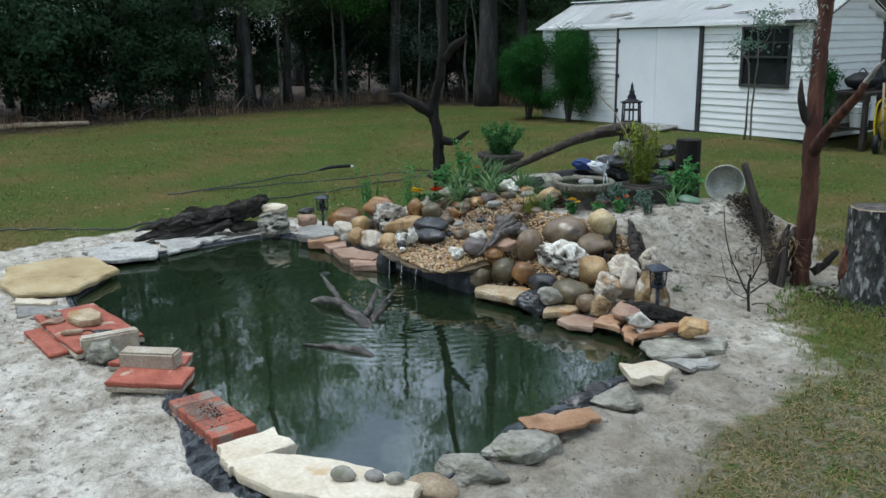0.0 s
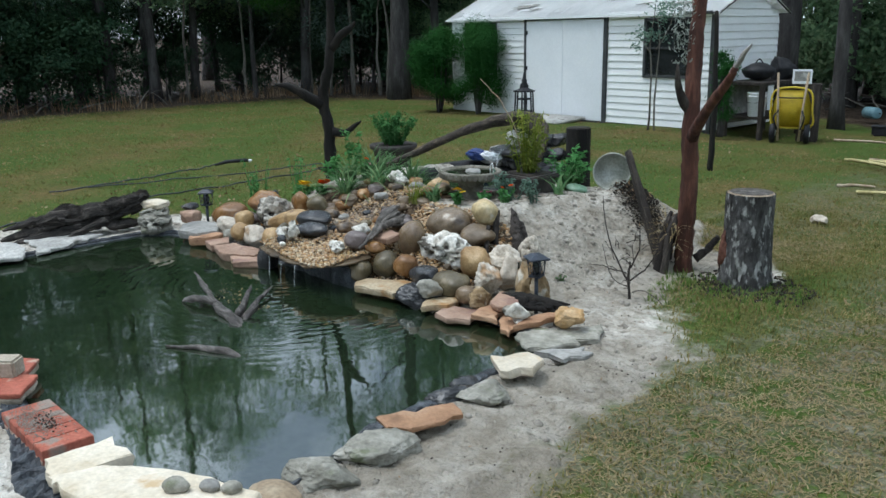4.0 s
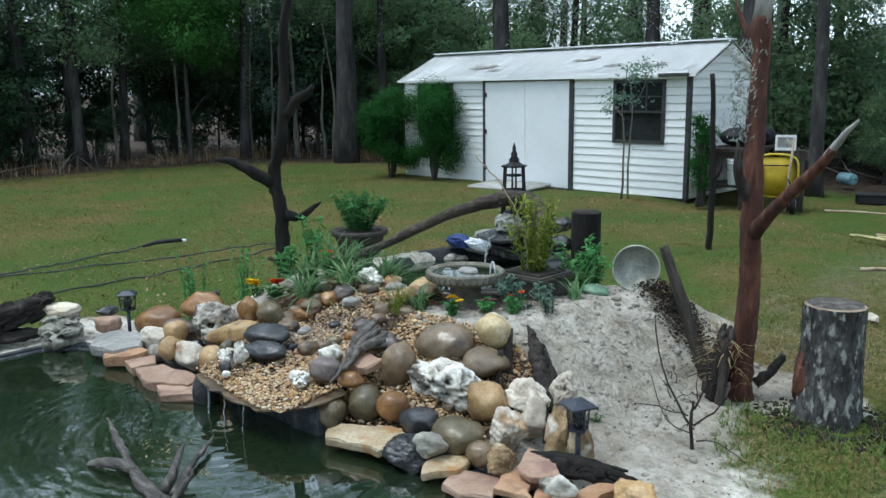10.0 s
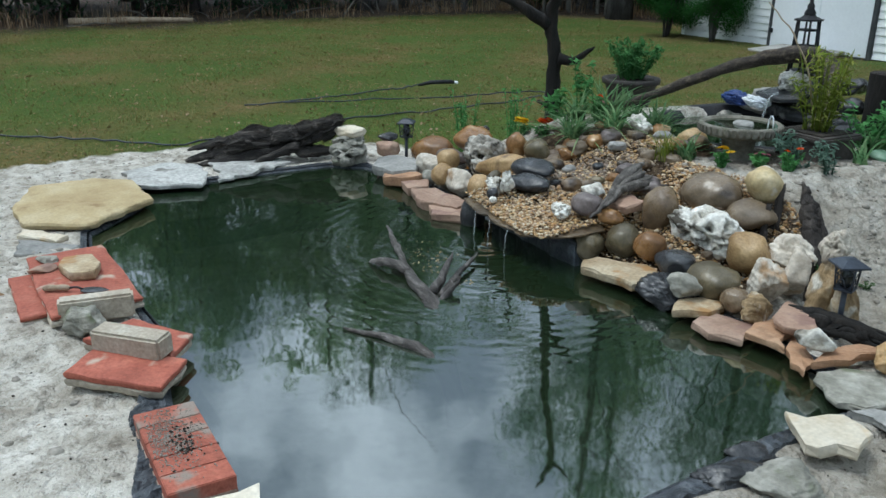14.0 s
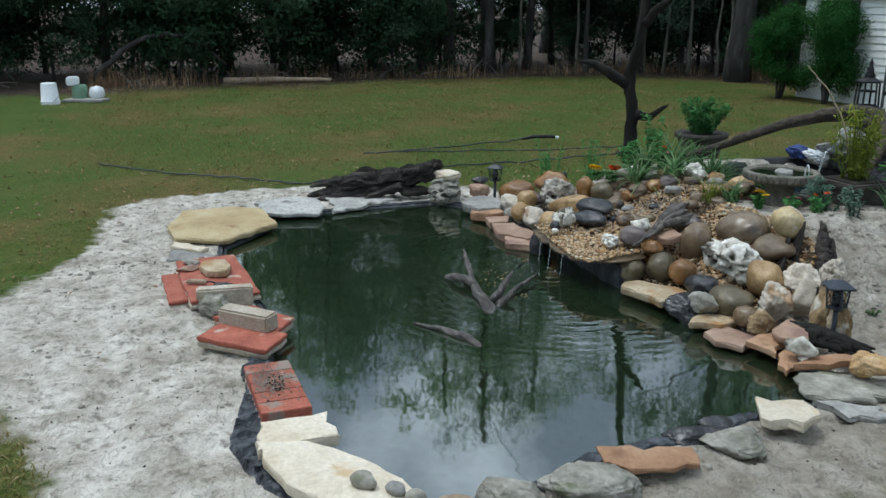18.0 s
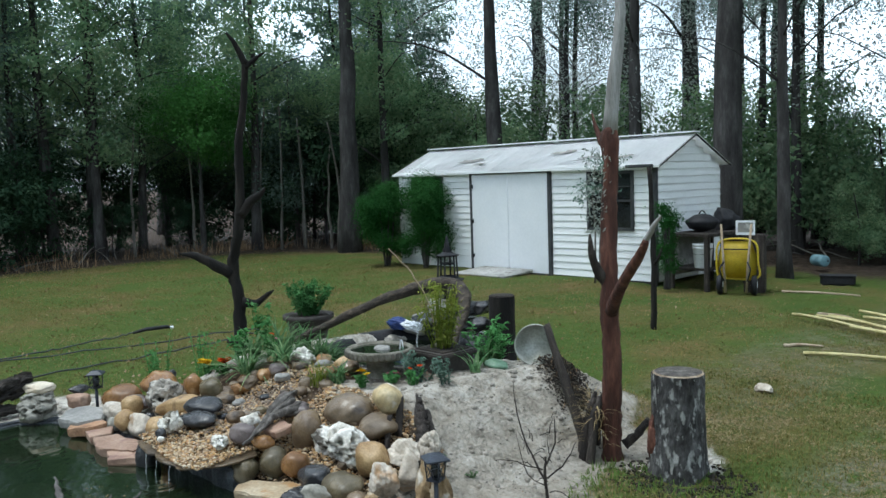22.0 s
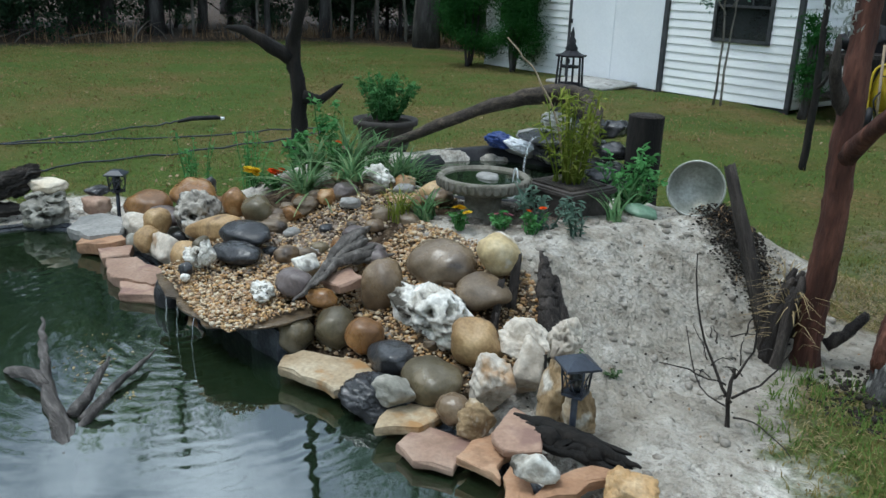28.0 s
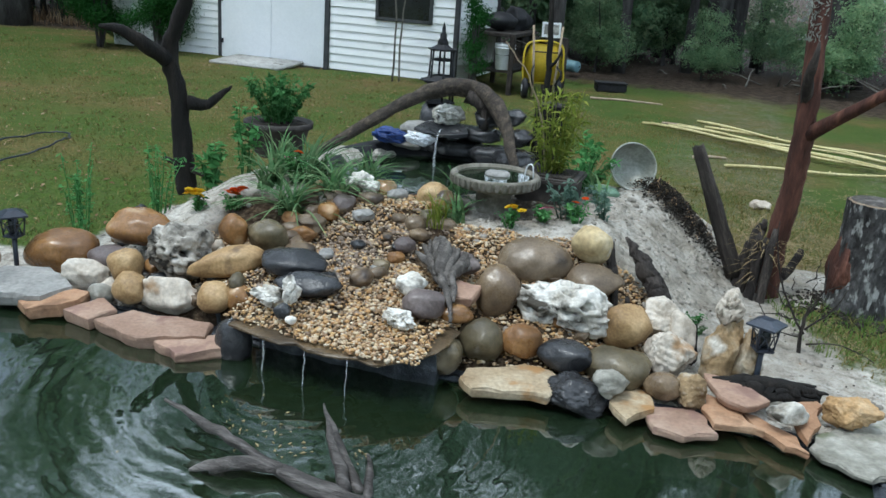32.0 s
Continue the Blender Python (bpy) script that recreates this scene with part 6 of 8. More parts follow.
# a row of taller trees along the west, their tops about level
for i, (a, k) in enumerate(((136, 1.0), (146.5, 1.05), (155, 0.93), (158, 0.97), (161, 1.2), (167, 0.97), (170.5, 1.0), (174, 0.97), (178, 0.95))):
    r = 18.8 + 0.6 * (i % 3)
    plant_tree(WEST, 9.7 + r * math.cos(radians(a)), -10.5 + r * math.sin(radians(a)), k, 67 * i, "tree", "slim woodland tree with an open leafy crown", "tree", "trees of the wood")
# pale leafy trees deeper in the wood, beyond the shed's left end
for i, (x, y, k) in enumerate(((-6.8, 6.2, 0.95), (-8.6, 4.6, 1.2), (-10.2, 2.8, 1.15), (-9.8, 7.6, 1.3))):
    plant_tree(MIDFAR[1], x, y, k, 59 * i, "tree", "pale grey-green woodland tree deep in the wood", "tree", "trees of the wood")
# unseen trees added behind the camera, south and east, to block sky light
for i in range(44):
    a = radians(-150 + i * 4.6)
    r = 17 + 6 * wrng.random() + (i % 2) * 4
    x, y = 10.5 + r * math.cos(a), -11 + r * math.sin(a)
    if inside_woods(x, y) > -1:
        continue
    kind = MIDFAR[wrng.randrange(2)] if i % 3 else TALL[wrng.randrange(2)]
    plant_tree(kind, x, y, wrng.uniform(1.1, 1.5) if i % 3 else wrng.uniform(0.7, 0.95), wrng.uniform(0, 360), "tree", "unseen leafy tree behind the camera, added to block sky light", "tree", "trees across the garden")
# ---- upper pool ----
bm = bmesh.new()
ring = [bm.verts.new((8.2 + 0.6 * math.cos(a) * (1 + 0.05 * math.sin(3 * a)), -7.35 + 0.58 * math.sin(a), 0.385)) for a in [i * math.pi / 20 for i in range(40)]]
bm.faces.new(ring)
tagged(part("upper_pool_water", bm, M_WATER, flat=True), "dark still water of the small upper pool", "water", kind="structure")
bm = bmesh.new()
rings = []
for i in range(48):
    a = 2 * math.pi * i / 48
    w = 1 + 0.04 * math.sin(3 * a) + 0.015 * math.sin(11 * a)
    c, s = math.cos(a) * w, math.sin(a) * w
    back = 0.05 * max(0, math.sin(a))
    rings.append([bm.verts.new((8.2 + c * rx, -7.35 + s * ry, z)) for rx, ry, z in ((0.54, 0.52, 0.3), (0.6, 0.58, 0.39), (0.63, 0.61, 0.43 + back), (0.69, 0.67, 0.44 + back), (0.76, 0.74, 0.40))])
for a, b in zip(rings, rings[1:] + rings[:1]):
    for j in range(4):
        bm.faces.new((a[j], b[j], b[j + 1], a[j + 1]))
tagged(part("pool_rim", bm, M_BLACK), "black plastic rim of the upper pool", "pond liner", kind="structure")

# dark flat rocks stacked behind the pool, with the spout
for i, (x, y, z, sx, sy, sz, rz) in enumerate(((7.75, -6.78, 0.46, 0.4, 0.26, 0.1, 10), (8.1, -6.74, 0.47, 0.45, 0.28, 0.12, -8), (8.45, -6.82, 0.46, 0.36, 0.26, 0.12, 20), (7.92, -6.76, 0.56, 0.36, 0.24, 0.09, 0), (8.3, -6.74, 0.57, 0.34, 0.24, 0.1, -15), (8.62, -6.95, 0.47, 0.28, 0.24, 0.14, 50))):
    rock("chunk", (x, y, z), (sx, sy, sz), M_SLATE if i % 3 else M_GREYFLAG, "dark flat stacked rock behind the upper pool", rz, group="stacked pool rocks")
for x, y, z, s in ((8.4, -6.74, 0.68, 0.17), (8.62, -6.86, 0.6, 0.16), (8.55, -6.76, 0.72, 0.14)):
    rock("rough", (x, y, z), (s * 1.2, s, s * 0.8), M_SLATE, "dark grey rock on the stack behind the pool", 30, group="stacked pool rocks")
slab([(7.92, -6.98), (8.12, -7.04), (8.3, -6.98), (8.26, -6.8), (7.96, -6.8)], 0.615, 0.03, M_SLATE, "flat grey spout stone over the pool", (10, 0), "spout_stone", "stacked pool rocks")
rock("pitted", (8.1, -6.84, 0.69), (0.22, 0.16, 0.15), M_WHITE, "pitted white rock over the spout", 30, group="stacked pool rocks")
fall = tube(bent([(8.12, -6.98, 0.615), (8.12, -7.05, 0.6), (8.12, -7.09, 0.5), (8.12, -7.1, 0.38)], 12, 0.003, 9), [0.004 + 0.004 * i / 11 for i in range(12)], 8, 0.25, 9)
tagged(part("water_spout", fall, M_FALL), "small spout of water falling into the upper pool", "waterfall")
# blue and white plastic bag on the rocks
bag = thing("plastic_bag", pose(7.8, -6.98, 0.49), "crumpled blue and white plastic bag on dark rocks", "bag")
part("bag_body", rock_mesh((0.26, 0.15, 0.11), "pitted", 201), M_BLUE, bag, m=pose(-0.05, 0, 0.04))
part("bag_fold", rock_mesh((0.2, 0.12, 0.09), "pitted", 202), M_BUCKET, bag, "white folds of the bag", m=pose(0.18, -0.03, 0.05, 0, 10, 20))

# bowed log over the pool
log = thing("bowed_log", pose(0, 0, 0), "bent brown log arching over the upper pool", "log")
path_ = bent([(7.55, -8.02, 0.47), (7.72, -7.75, 0.6), (7.92, -7.3, 0.78), (8.08, -6.92, 0.87), (8.3, -6.78, 0.86), (8.52, -6.95, 0.72), (8.72, -7.3, 0.46)], 26, 0.006, 4)
part("log_body", tube(path_, [0.016 + 0.04 * min(1, i / 14) for i in range(20)] + [0.052, 0.046, 0.04, 0.034, 0.028, 0.022], 12, 0.14, 4), M_BOW, log)
part("split_stub", tube(bent([(8.22, -6.82, 0.83), (8.34, -6.8, 0.76), (8.36, -6.83, 0.62)], 7, 0.01, 6), taper(0.05, 0.03, 7), 9, 0.2, 6), M_DARKWOOD, log, "dark broken stub hanging from the log")

# ---- pagoda lantern ----
pag = thing("pagoda_lantern", pose(7.94, -6.56, 0.721) @ Matrix.Scale(1.15, 4), "small black metal pagoda garden lantern", "lantern")
part("tier_roof", lathe([(0.012, 0.31), (0.03, 0.35), (0.05, 0.335), (0.088, 0.318), (0.094, 0.322), (0.09, 0.312), (0.05, 0.32)], 6), M_BLACK, pag, flat=True)
part("tier_roof", lathe([(0.06, 0.13), (0.065, 0.165), (0.085, 0.15), (0.122, 0.132), (0.13, 0.137), (0.124, 0.125), (0.08, 0.135)], 6), M_BLACK, pag, flat=True)
part("finial", lathe([(0.03, 0.33), (0.036, 0.36), (0.02, 0.385), (0.024, 0.40), (0.012, 0.42), (0.012, 0.44), (0.002, 0.475)], 8), M_BLACK, pag)
part("floor_plate", lathe([(0.1, 0.0), (0.1, 0.012), (0.02, 0.014)], 6), M_BLACK, pag, flat=True)
part("middle_plate", lathe([(0.055, 0.25), (0.06, 0.262), (0.01, 0.264)], 6), M_BLACK, pag, flat=True)
for i in range(6):
    a = i * math.pi / 3
    part("post", tube([(0.085 * math.cos(a), 0.085 * math.sin(a), 0.0), (0.07 * math.cos(a), 0.07 * math.sin(a), 0.31)], [0.008, 0.006], 6), M_BLACK, pag)
rock("chunk", (7.94, -6.56, 0.47), (0.3, 0.28, 0.52), M_SLATE, "dark upright rock carrying the pagoda lantern", 10, group="stacked pool rocks")
rock("chunk", (7.94, -6.58, 0.24), (0.46, 0.4, 0.36), M_SLATE, "dark rock at the foot of the lantern's rock", 60, group="stacked pool rocks")

# ---- bird bath ----
bath = thing("bird_bath", pose(8.79, -8.03, 0.34), "low mossy concrete bird bath holding water", "bird bath")
part("pedestal", lathe([(0.13, 0.0), (0.13, 0.03), (0.1, 0.06), (0.088, 0.12), (0.095, 0.18), (0.13, 0.215)], 24, wob=0.01), M_BATH, bath)
part("basin", lathe([(0.08, 0.205), (0.19, 0.215), (0.222, 0.228), (0.232, 0.25), (0.232, 0.275), (0.222, 0.285), (0.205, 0.283), (0.195, 0.262), (0.12, 0.247), (0.02, 0.245)], 40, wob=0.006), M_BATH, bath)
bm = bmesh.new()
for i in range(40):
    a = 2 * math.pi * i / 40
    box(0.014, 0.024, 0.042, bm=bm, bevel=0.004, m=Matrix.Rotation(a, 4, "Z") @ Matrix.Translation((0.231, 0, 0.256)))
part("bark_pattern_rim", bm, M_BATH, bath, flat=True)
bm = bmesh.new()
bm.faces.new([bm.verts.new((0.2 * math.cos(i * math.pi / 18), 0.2 * math.sin(i * math.pi / 18), 0.27)) for i in range(36)])
part("bath_water", bm, M_WATER, bath, "shallow clear water", True)
part("centre_stone", rock_mesh((0.13, 0.1, 0.05), "cobble", 88), M_GREYFLAG, bath, "flat grey stone in the water", m=pose(0.01, 0.02, 0.272))
part("wire_loop", tube(bent([(0.14, 0.06, 0.26), (0.15, 0.06, 0.33), (0.18, 0.05, 0.34), (0.19, 0.05, 0.27)], 8), [0.004] * 8, 5), M_BUCKET, bath, "thin pale wire loop")

# ---- bowl, planks, compost ----
bowl = thing("metal_bowl", pose(9.38, -7.1, 0.56, 68, 0, 28), "dented grey-green metal bowl tipped on its side", "bowl")
part("bowl_shell", lathe([(0.0, -0.085), (0.06, -0.08), (0.105, -0.05), (0.13, 0.0), (0.138, 0.03), (0.145, 0.032), (0.145, 0.026), (0.138, 0.0), (0.11, -0.058), (0.06, -0.09), (0.0, -0.095)], 32), M_BOWL, bowl)
part("rolled_rim", tube([(0.142 * math.cos(i * math.pi / 16), 0.142 * math.sin(i * math.pi / 16), 0.03) for i in range(33)], [0.006] * 33, 6, cap=False), M_BOWL, bowl, "rolled rim")
# dug turf and roots, a low dark heap of clods behind the sand
rng = np.random.default_rng(51)
hn = 4200
hu, hv = rng.normal(0, 0.5, hn), rng.normal(0, 0.5, hn)
hx, hy = 9.66 + 0.3 * hu - 0.1 * hv, -7.12 + 0.2 * hv - 0.08 * hu
hz = ground_z(hx, hy) + 0.09 * np.exp(-(hu ** 2 + hv ** 2)) * rng.random(hn)
tagged(mesh_part("turf_clods", pebbles_mesh("turf_clods", np.stack([hx, hy, hz], 1), rng.uniform(0.002, 0.009, hn), 51), M_COMPOST), "dark clods of dug turf heaped behind the sand", "soil heap", kind="stuff")
tagged(mesh_part("turf_roots", blades_mesh("turf_roots", np.stack([hx, hy, hz], 1)[:160], rng.uniform(0.01, 0.06, 160), rng.uniform(0.02, 0.09, 160), 0.003, 52, 3), L_LITTER, flat=True), "dry roots and grass stalks sticking out of the clods", "roots", kind="stuff")


def beam(name, a, b, w, d, mat, label, category, twist=0, seed=0, group=""):
    """A weathered board from a to b with worn, uneven edges."""
    a, b = Vector(a), Vector(b)
    rnd = random.Random(seed)
    bm = bmesh.new()
    n = 12
    rings = []
    axis = (b - a).normalized()
    for i in range(n):
        u = i / (n - 1)
        taper_ = 1 - 0.25 * u * u
        ring = []
        for sx, sy in ((-1, -1), (0, -1.12), (1, -1), (1.05, 0), (1, 1), (0, 1.12), (-1, 1), (-1.05, 0)):
            ring.append(bm.verts.new((sx * w / 2 * taper_ * rnd.uniform(0.88, 1.1), sy * d / 2 * taper_ * rnd.uniform(0.85, 1.1), (b - a).length * u + rnd.uniform(-0.01, 0.01))))
        rings.append(ring)
    for p, q in zip(rings, rings[1:]):
        for s in range(8):
            bm.faces.new((p[s], p[(s + 1) % 8], q[(s + 1) % 8], q[s]))
    bm.faces.new(rings[0][::-1])
    bm.faces.new(rings[-1])
    m = Matrix.Translation(a) @ axis.to_track_quat("Z", "Y").to_matrix().to_4x4() @ Matrix.Rotation(radians(twist), 4, "Z")
    return tagged(part(name, bm, mat, m=m), label, category, group)


beam("leaning_board", (10.06, -7.45, 0.1), (9.75, -7.42, 0.79), 0.085, 0.045, M_DARKWOOD, "dark weathered board leaning beside the dead cedar", "board", 60, 2)
beam("wooden_stake", (9.55, -8.62, 0.2), (9.52, -8.56, 0.4), 0.03, 0.025, M_DARKWOOD, "short dark wooden stake", "stake", 0, 4, "stakes on the bank")
beam("wooden_stake", (9.62, -8.68, 0.18), (9.6, -8.65, 0.3), 0.02, 0.02, M_DARKWOOD, "short thin dark stake", "stake", 0, 5, "stakes on the bank")
beam("wooden_stake", (9.52, -8.5, 0.25), (9.47, -8.43, 0.47), 0.04, 0.03, M_DARKWOOD, "pointed dark wooden stake beside the round stone", "stake", 0, 6, "stakes on the bank")
beam("wooden_stake", (9.915, -8.7, 0.08), (9.895, -8.68, 0.25), 0.028, 0.025, M_DARKWOOD, "pointed dark stake beside the white rocks", "stake", 0, 7, "stakes on the bank")
beam("wooden_stake", (7.0, -7.9, 0.3), (6.72, -8.02, 0.42), 0.035, 0.03, M_DARKWOOD, "dark stick lying on the sandy slope", "stake", 0, 8, "stakes on the bank")


def gnarl(name, pts_, radii, mat, label, category, seed, sides=14, flat_=1.0, branches=(), rough_=0.35, group=""):
    """A gnarled log, its skin folded lengthwise, with broken branches."""
    root = thing(name, pose(0, 0, 0), label, category, group)
    n = 34
    line = bent(pts_, n, 0.01, seed)
    rr = [np.interp(i / (n - 1) * (len(radii) - 1), range(len(radii)), radii) for i in range(n)]
    bm = tube(line, rr, sides, 0.0, seed)
    for i, v in enumerate(bm.verts):
        j, s = divmod(i, sides)
        if j < n:
            c = line[j]
            d = v.co - c
            fold = 1 + 1.5 * rough_ * noise.noise(Vector((s * 0.9, j * 0.2, seed))) + 0.3 * noise.noise(Vector((s * 3.0, j * 0.2, seed + 9)))
            d *= fold
            d.z *= flat_
            v.co = c + d
    part("log_body", bm, mat, root)
    for k, (bp, br) in enumerate(branches):
        part("branch", tube(bent(bp, 9, 0.006, seed + k), [np.interp(i / 8 * (len(br) - 1), range(len(br)), br) for i in range(9)], 8, 0.15, seed + k), mat, root)
    return root


def shard(parent, a, b, w, seed, mat, curve=0.02, flatten=0.5):
    """A split, fibrous sliver of old wood from a to b, jagged at its ends."""
    a, b = Vector(a), Vector(b)
    rnd = random.Random(seed)
    mid = (a + b) / 2 + Vector((rnd.uniform(-1, 1), rnd.uniform(-1, 1), rnd.uniform(0, 1))) * curve
    n, sides = 14, 9
    line = bent([a, mid, b], n, 0.004, seed)
    bm = tube(line, [w * min(1, 0.35 + 3 * i / n) * (1 - 0.9 * (i / (n - 1)) ** 2.5) + 0.003 for i in range(n)], sides, 0.0, seed)
    for i, v in enumerate(bm.verts):
        j, s = divmod(i, sides)
        c = line[min(j, n - 1)]
        d = v.co - c
        d *= 1 + 0.55 * noise.noise(Vector((s * 1.3, j * 0.22, seed * 1.7)))
        d.z *= flatten
        v.co = c + d
    return part("splinter", bm, mat, parent)


old = gnarl("old_log", [(6.05, -10.42, 0.1), (6.12, -10.2, 0.14), (6.18, -9.95, 0.17), (6.23, -9.7, 0.22), (6.26, -9.5, 0.29)], [0.07, 0.1, 0.085, 0.075, 0.05], M_LOG, "hollow grey-black rotted log lying on flagstones", "log", 31, 30, 1.0, rough_=0.75)
for i, (a, b, w) in enumerate((((6.1, -10.15, 0.2), (6.03, -10.6, 0.13), 0.05), ((6.16, -10.1, 0.14), (6.02, -10.62, 0.05), 0.06), ((6.22, -9.95, 0.1), (6.16, -10.56, 0.045), 0.055), ((6.26, -9.8, 0.14), (6.3, -10.2, 0.05), 0.05), ((6.3, -9.86, 0.1), (6.33, -9.52, 0.09), 0.06), ((6.14, -10.0, 0.22), (6.25, -9.47, 0.33), 0.035), ((6.06, -10.3, 0.17), (6.13, -10.02, 0.25), 0.045))):
    shard(old, a, b, w, 310 + i, M_LOG, 0.03, 0.8)
gnarl("charred_log", [(10.04, -8.93, 0.1), (10.16, -8.9, 0.11), (10.3, -8.85, 0.1), (10.42, -8.79, 0.09)], [0.024, 0.036, 0.034, 0.015], M_SNAG, "short black charred log beside the solar lamp", "log", 33, 14, 0.7)
gnarl("driftwood_plank", [(9.78, -8.53, 0.16), (9.72, -8.48, 0.28), (9.63, -8.42, 0.39), (9.56, -8.37, 0.46)], [0.035, 0.045, 0.035, 0.012], M_DARKWOOD, "grey-black charred driftwood slab on the bank", "driftwood", 34, 12, 1.0)
gnarl("driftwood_root", [(8.72, -8.7, 0.37), (8.8, -8.82, 0.36), (8.9, -9.02, 0.32), (8.97, -9.2, 0.26)], [0.03, 0.032, 0.016, 0.005], M_DRIFT, "twisted grey driftwood root on the stream bank", "driftwood", 35, 12, 0.9)
gnarl("pond_driftwood", [(9.72, -10.36, -0.2), (9.3, -10.23, -0.07), (9.04, -10.14, -0.01), (8.72, -10.1, 0.035), (8.44, -10.04, 0.07), (8.18, -9.98, 0.1)], [0.055, 0.045, 0.036, 0.024, 0.016, 0.005], M_WETDRIFT, "branched grey driftwood sunk in the pond, tips above water", "driftwood", 37, 14, 0.9,
      [([(8.94, -10.08, 0.0), (8.86, -9.99, 0.05), (8.8, -9.92, 0.09), (8.77, -9.885, 0.12)], [0.026, 0.02, 0.012, 0.004]),
       ([(8.98, -10.06, -0.01), (8.84, -9.9, 0.02), (8.74, -9.78, 0.03), (8.65, -9.67, 0.045)], [0.022, 0.016, 0.012, 0.004]),
       ([(8.72, -10.1, 0.035), (8.6, -10.13, 0.045), (8.51, -10.17, 0.03), (8.43, -10.19, 0.005)], [0.018, 0.026, 0.022, 0.005]),
       ([(9.02, -10.1, -0.02), (8.99, -10.0, 0.03), (8.95, -9.94, 0.065)], [0.02, 0.014, 0.004]),
       ([(9.74, -10.36, -0.16), (9.52, -10.38, -0.02), (9.34, -10.46, 0.012), (9.13, -10.61, 0.008)], [0.03, 0.024, 0.022, 0.005])])
# pond weed drifting beside the driftwood
rng = np.random.default_rng(61)
pw = np.concatenate([np.stack([rng.normal(cx, sx, n), rng.normal(cy, sy, n)], 1) for cx, cy, sx, sy, n in ((8.45, -9.84, 0.09, 0.06, 130), (8.62, -9.94, 0.06, 0.05, 70), (8.3, -9.78, 0.05, 0.04, 40), (8.86, -9.86, 0.04, 0.03, 40), (8.12, -10.2, 0.02, 0.02, 12))])
tagged(mesh_part("pond_weed", leaves_mesh("pond_weed", np.column_stack([pw, rng.uniform(-0.02, 0.002, len(pw))]), rng.normal(size=(len(pw), 3)) * 0.25 + np.array([0, 0, 1]), rng.uniform(0.005, 0.015, len(pw)), 0.4, 62), L_STRAW, flat=True), "yellow-green pond weed drifting beside the driftwood", "pond weed", kind="stuff")

rootwood = bpy.data.objects["driftwood_root"]
for i in range(13):
    u = i / 12
    root_end = (8.62 + 0.3 * u, -8.7 + 0.06 * math.sin(7 * u), 0.36 + 0.09 * math.sin(math.pi * u))
    shard(rootwood, (8.8 + 0.06 * u, -8.88 - 0.03 * (i % 3), 0.35), root_end, 0.02 + 0.008 * (i % 2), 340 + i, M_DRIFT, 0.02, 0.8)
for i, (a, b, w) in enumerate((((8.76, -8.78, 0.39), (8.95, -9.15, 0.28), 0.018), ((8.84, -8.8, 0.38), (8.94, -9.08, 0.3), 0.02), ((8.72, -8.8, 0.36), (8.86, -9.0, 0.32), 0.018))):
    shard(rootwood, a, b, w, 370 + i, M_DRIFT, 0.015, 0.9)
plankwood = bpy.data.objects["driftwood_plank"]
for i, (a, b, w) in enumerate((((9.78, -8.5, 0.16), (9.53, -8.36, 0.49), 0.035), ((9.76, -8.46, 0.2), (9.62, -8.36, 0.41), 0.04), ((9.83, -8.53, 0.14), (9.68, -8.45, 0.35), 0.04))):
    shard(plankwood, a, b, w, 350 + i, M_DARKWOOD, 0.01, 0.9)
charred = bpy.data.objects["charred_log"]
for i, (a, b, w) in enumerate((((10.02, -8.92, 0.12), (10.4, -8.78, 0.12), 0.02), ((10.04, -8.95, 0.09), (10.42, -8.83, 0.08), 0.024), ((10.12, -8.9, 0.13), (10.45, -8.79, 0.1), 0.02), ((10.3, -8.83, 0.12), (10.0, -8.92, 0.13), 0.02), ((10.36, -8.84, 0.08), (10.06, -8.97, 0.08), 0.022))):
    shard(charred, a, b, w, 360 + i, M_SNAG, 0.015, 0.8)

# ---- dead trees and stumps ----
snag = thing("dead_tree", pose(6.83, -7.95, 0.0), "slim black dead tree with broken limbs on the mound", "dead tree")
part("trunk", tube(bent([(0.0, 0, 0.2), (-0.02, 0.0, 0.45), (-0.06, 0.02, 0.8), (-0.1, 0.0, 1.05), (0.02, 0.0, 1.35), (0.06, 0.02, 1.7), (0.1, 0.0, 2.05), (0.18, 0.02, 2.42), (0.24, 0.02, 2.75)], 48, 0.004, 3), taper(0.062, 0.024, 48), 12, 0.13, 3), M_SNAG, snag)
for k, (p, r) in enumerate((([(-0.1, -0.02, 1.0), (-0.15, -0.18, 1.1), (-0.2, -0.3, 1.17), (-0.25, -0.4, 1.19)], [0.05, 0.042, 0.03, 0.01]),
                            ([(-0.0, 0.02, 0.75), (0.08, 0.1, 0.74), (0.14, 0.17, 0.8), (0.18, 0.22, 0.85)], [0.045, 0.035, 0.022, 0.006]),
                            ([(0.05, 0.01, 1.5), (0.12, 0.06, 1.6), (0.22, 0.1, 1.66), (0.28, 0.12, 1.72)], [0.045, 0.04, 0.028, 0.008]),
                            ([(0.24, 0.02, 2.73), (0.2, -0.04, 2.88), (0.16, -0.1, 2.98)], [0.03, 0.02, 0.006]),
                            ([(0.24, 0.02, 2.7), (0.3, 0.08, 2.77), (0.37, 0.12, 2.81)], [0.025, 0.018, 0.005]))):
    part("limb", tube(bent(p, 9, 0.004, k), [np.interp(i / 8 * (len(r) - 1), range(len(r)), r) for i in range(9)], 8, 0.14, k), M_SNAG, snag)

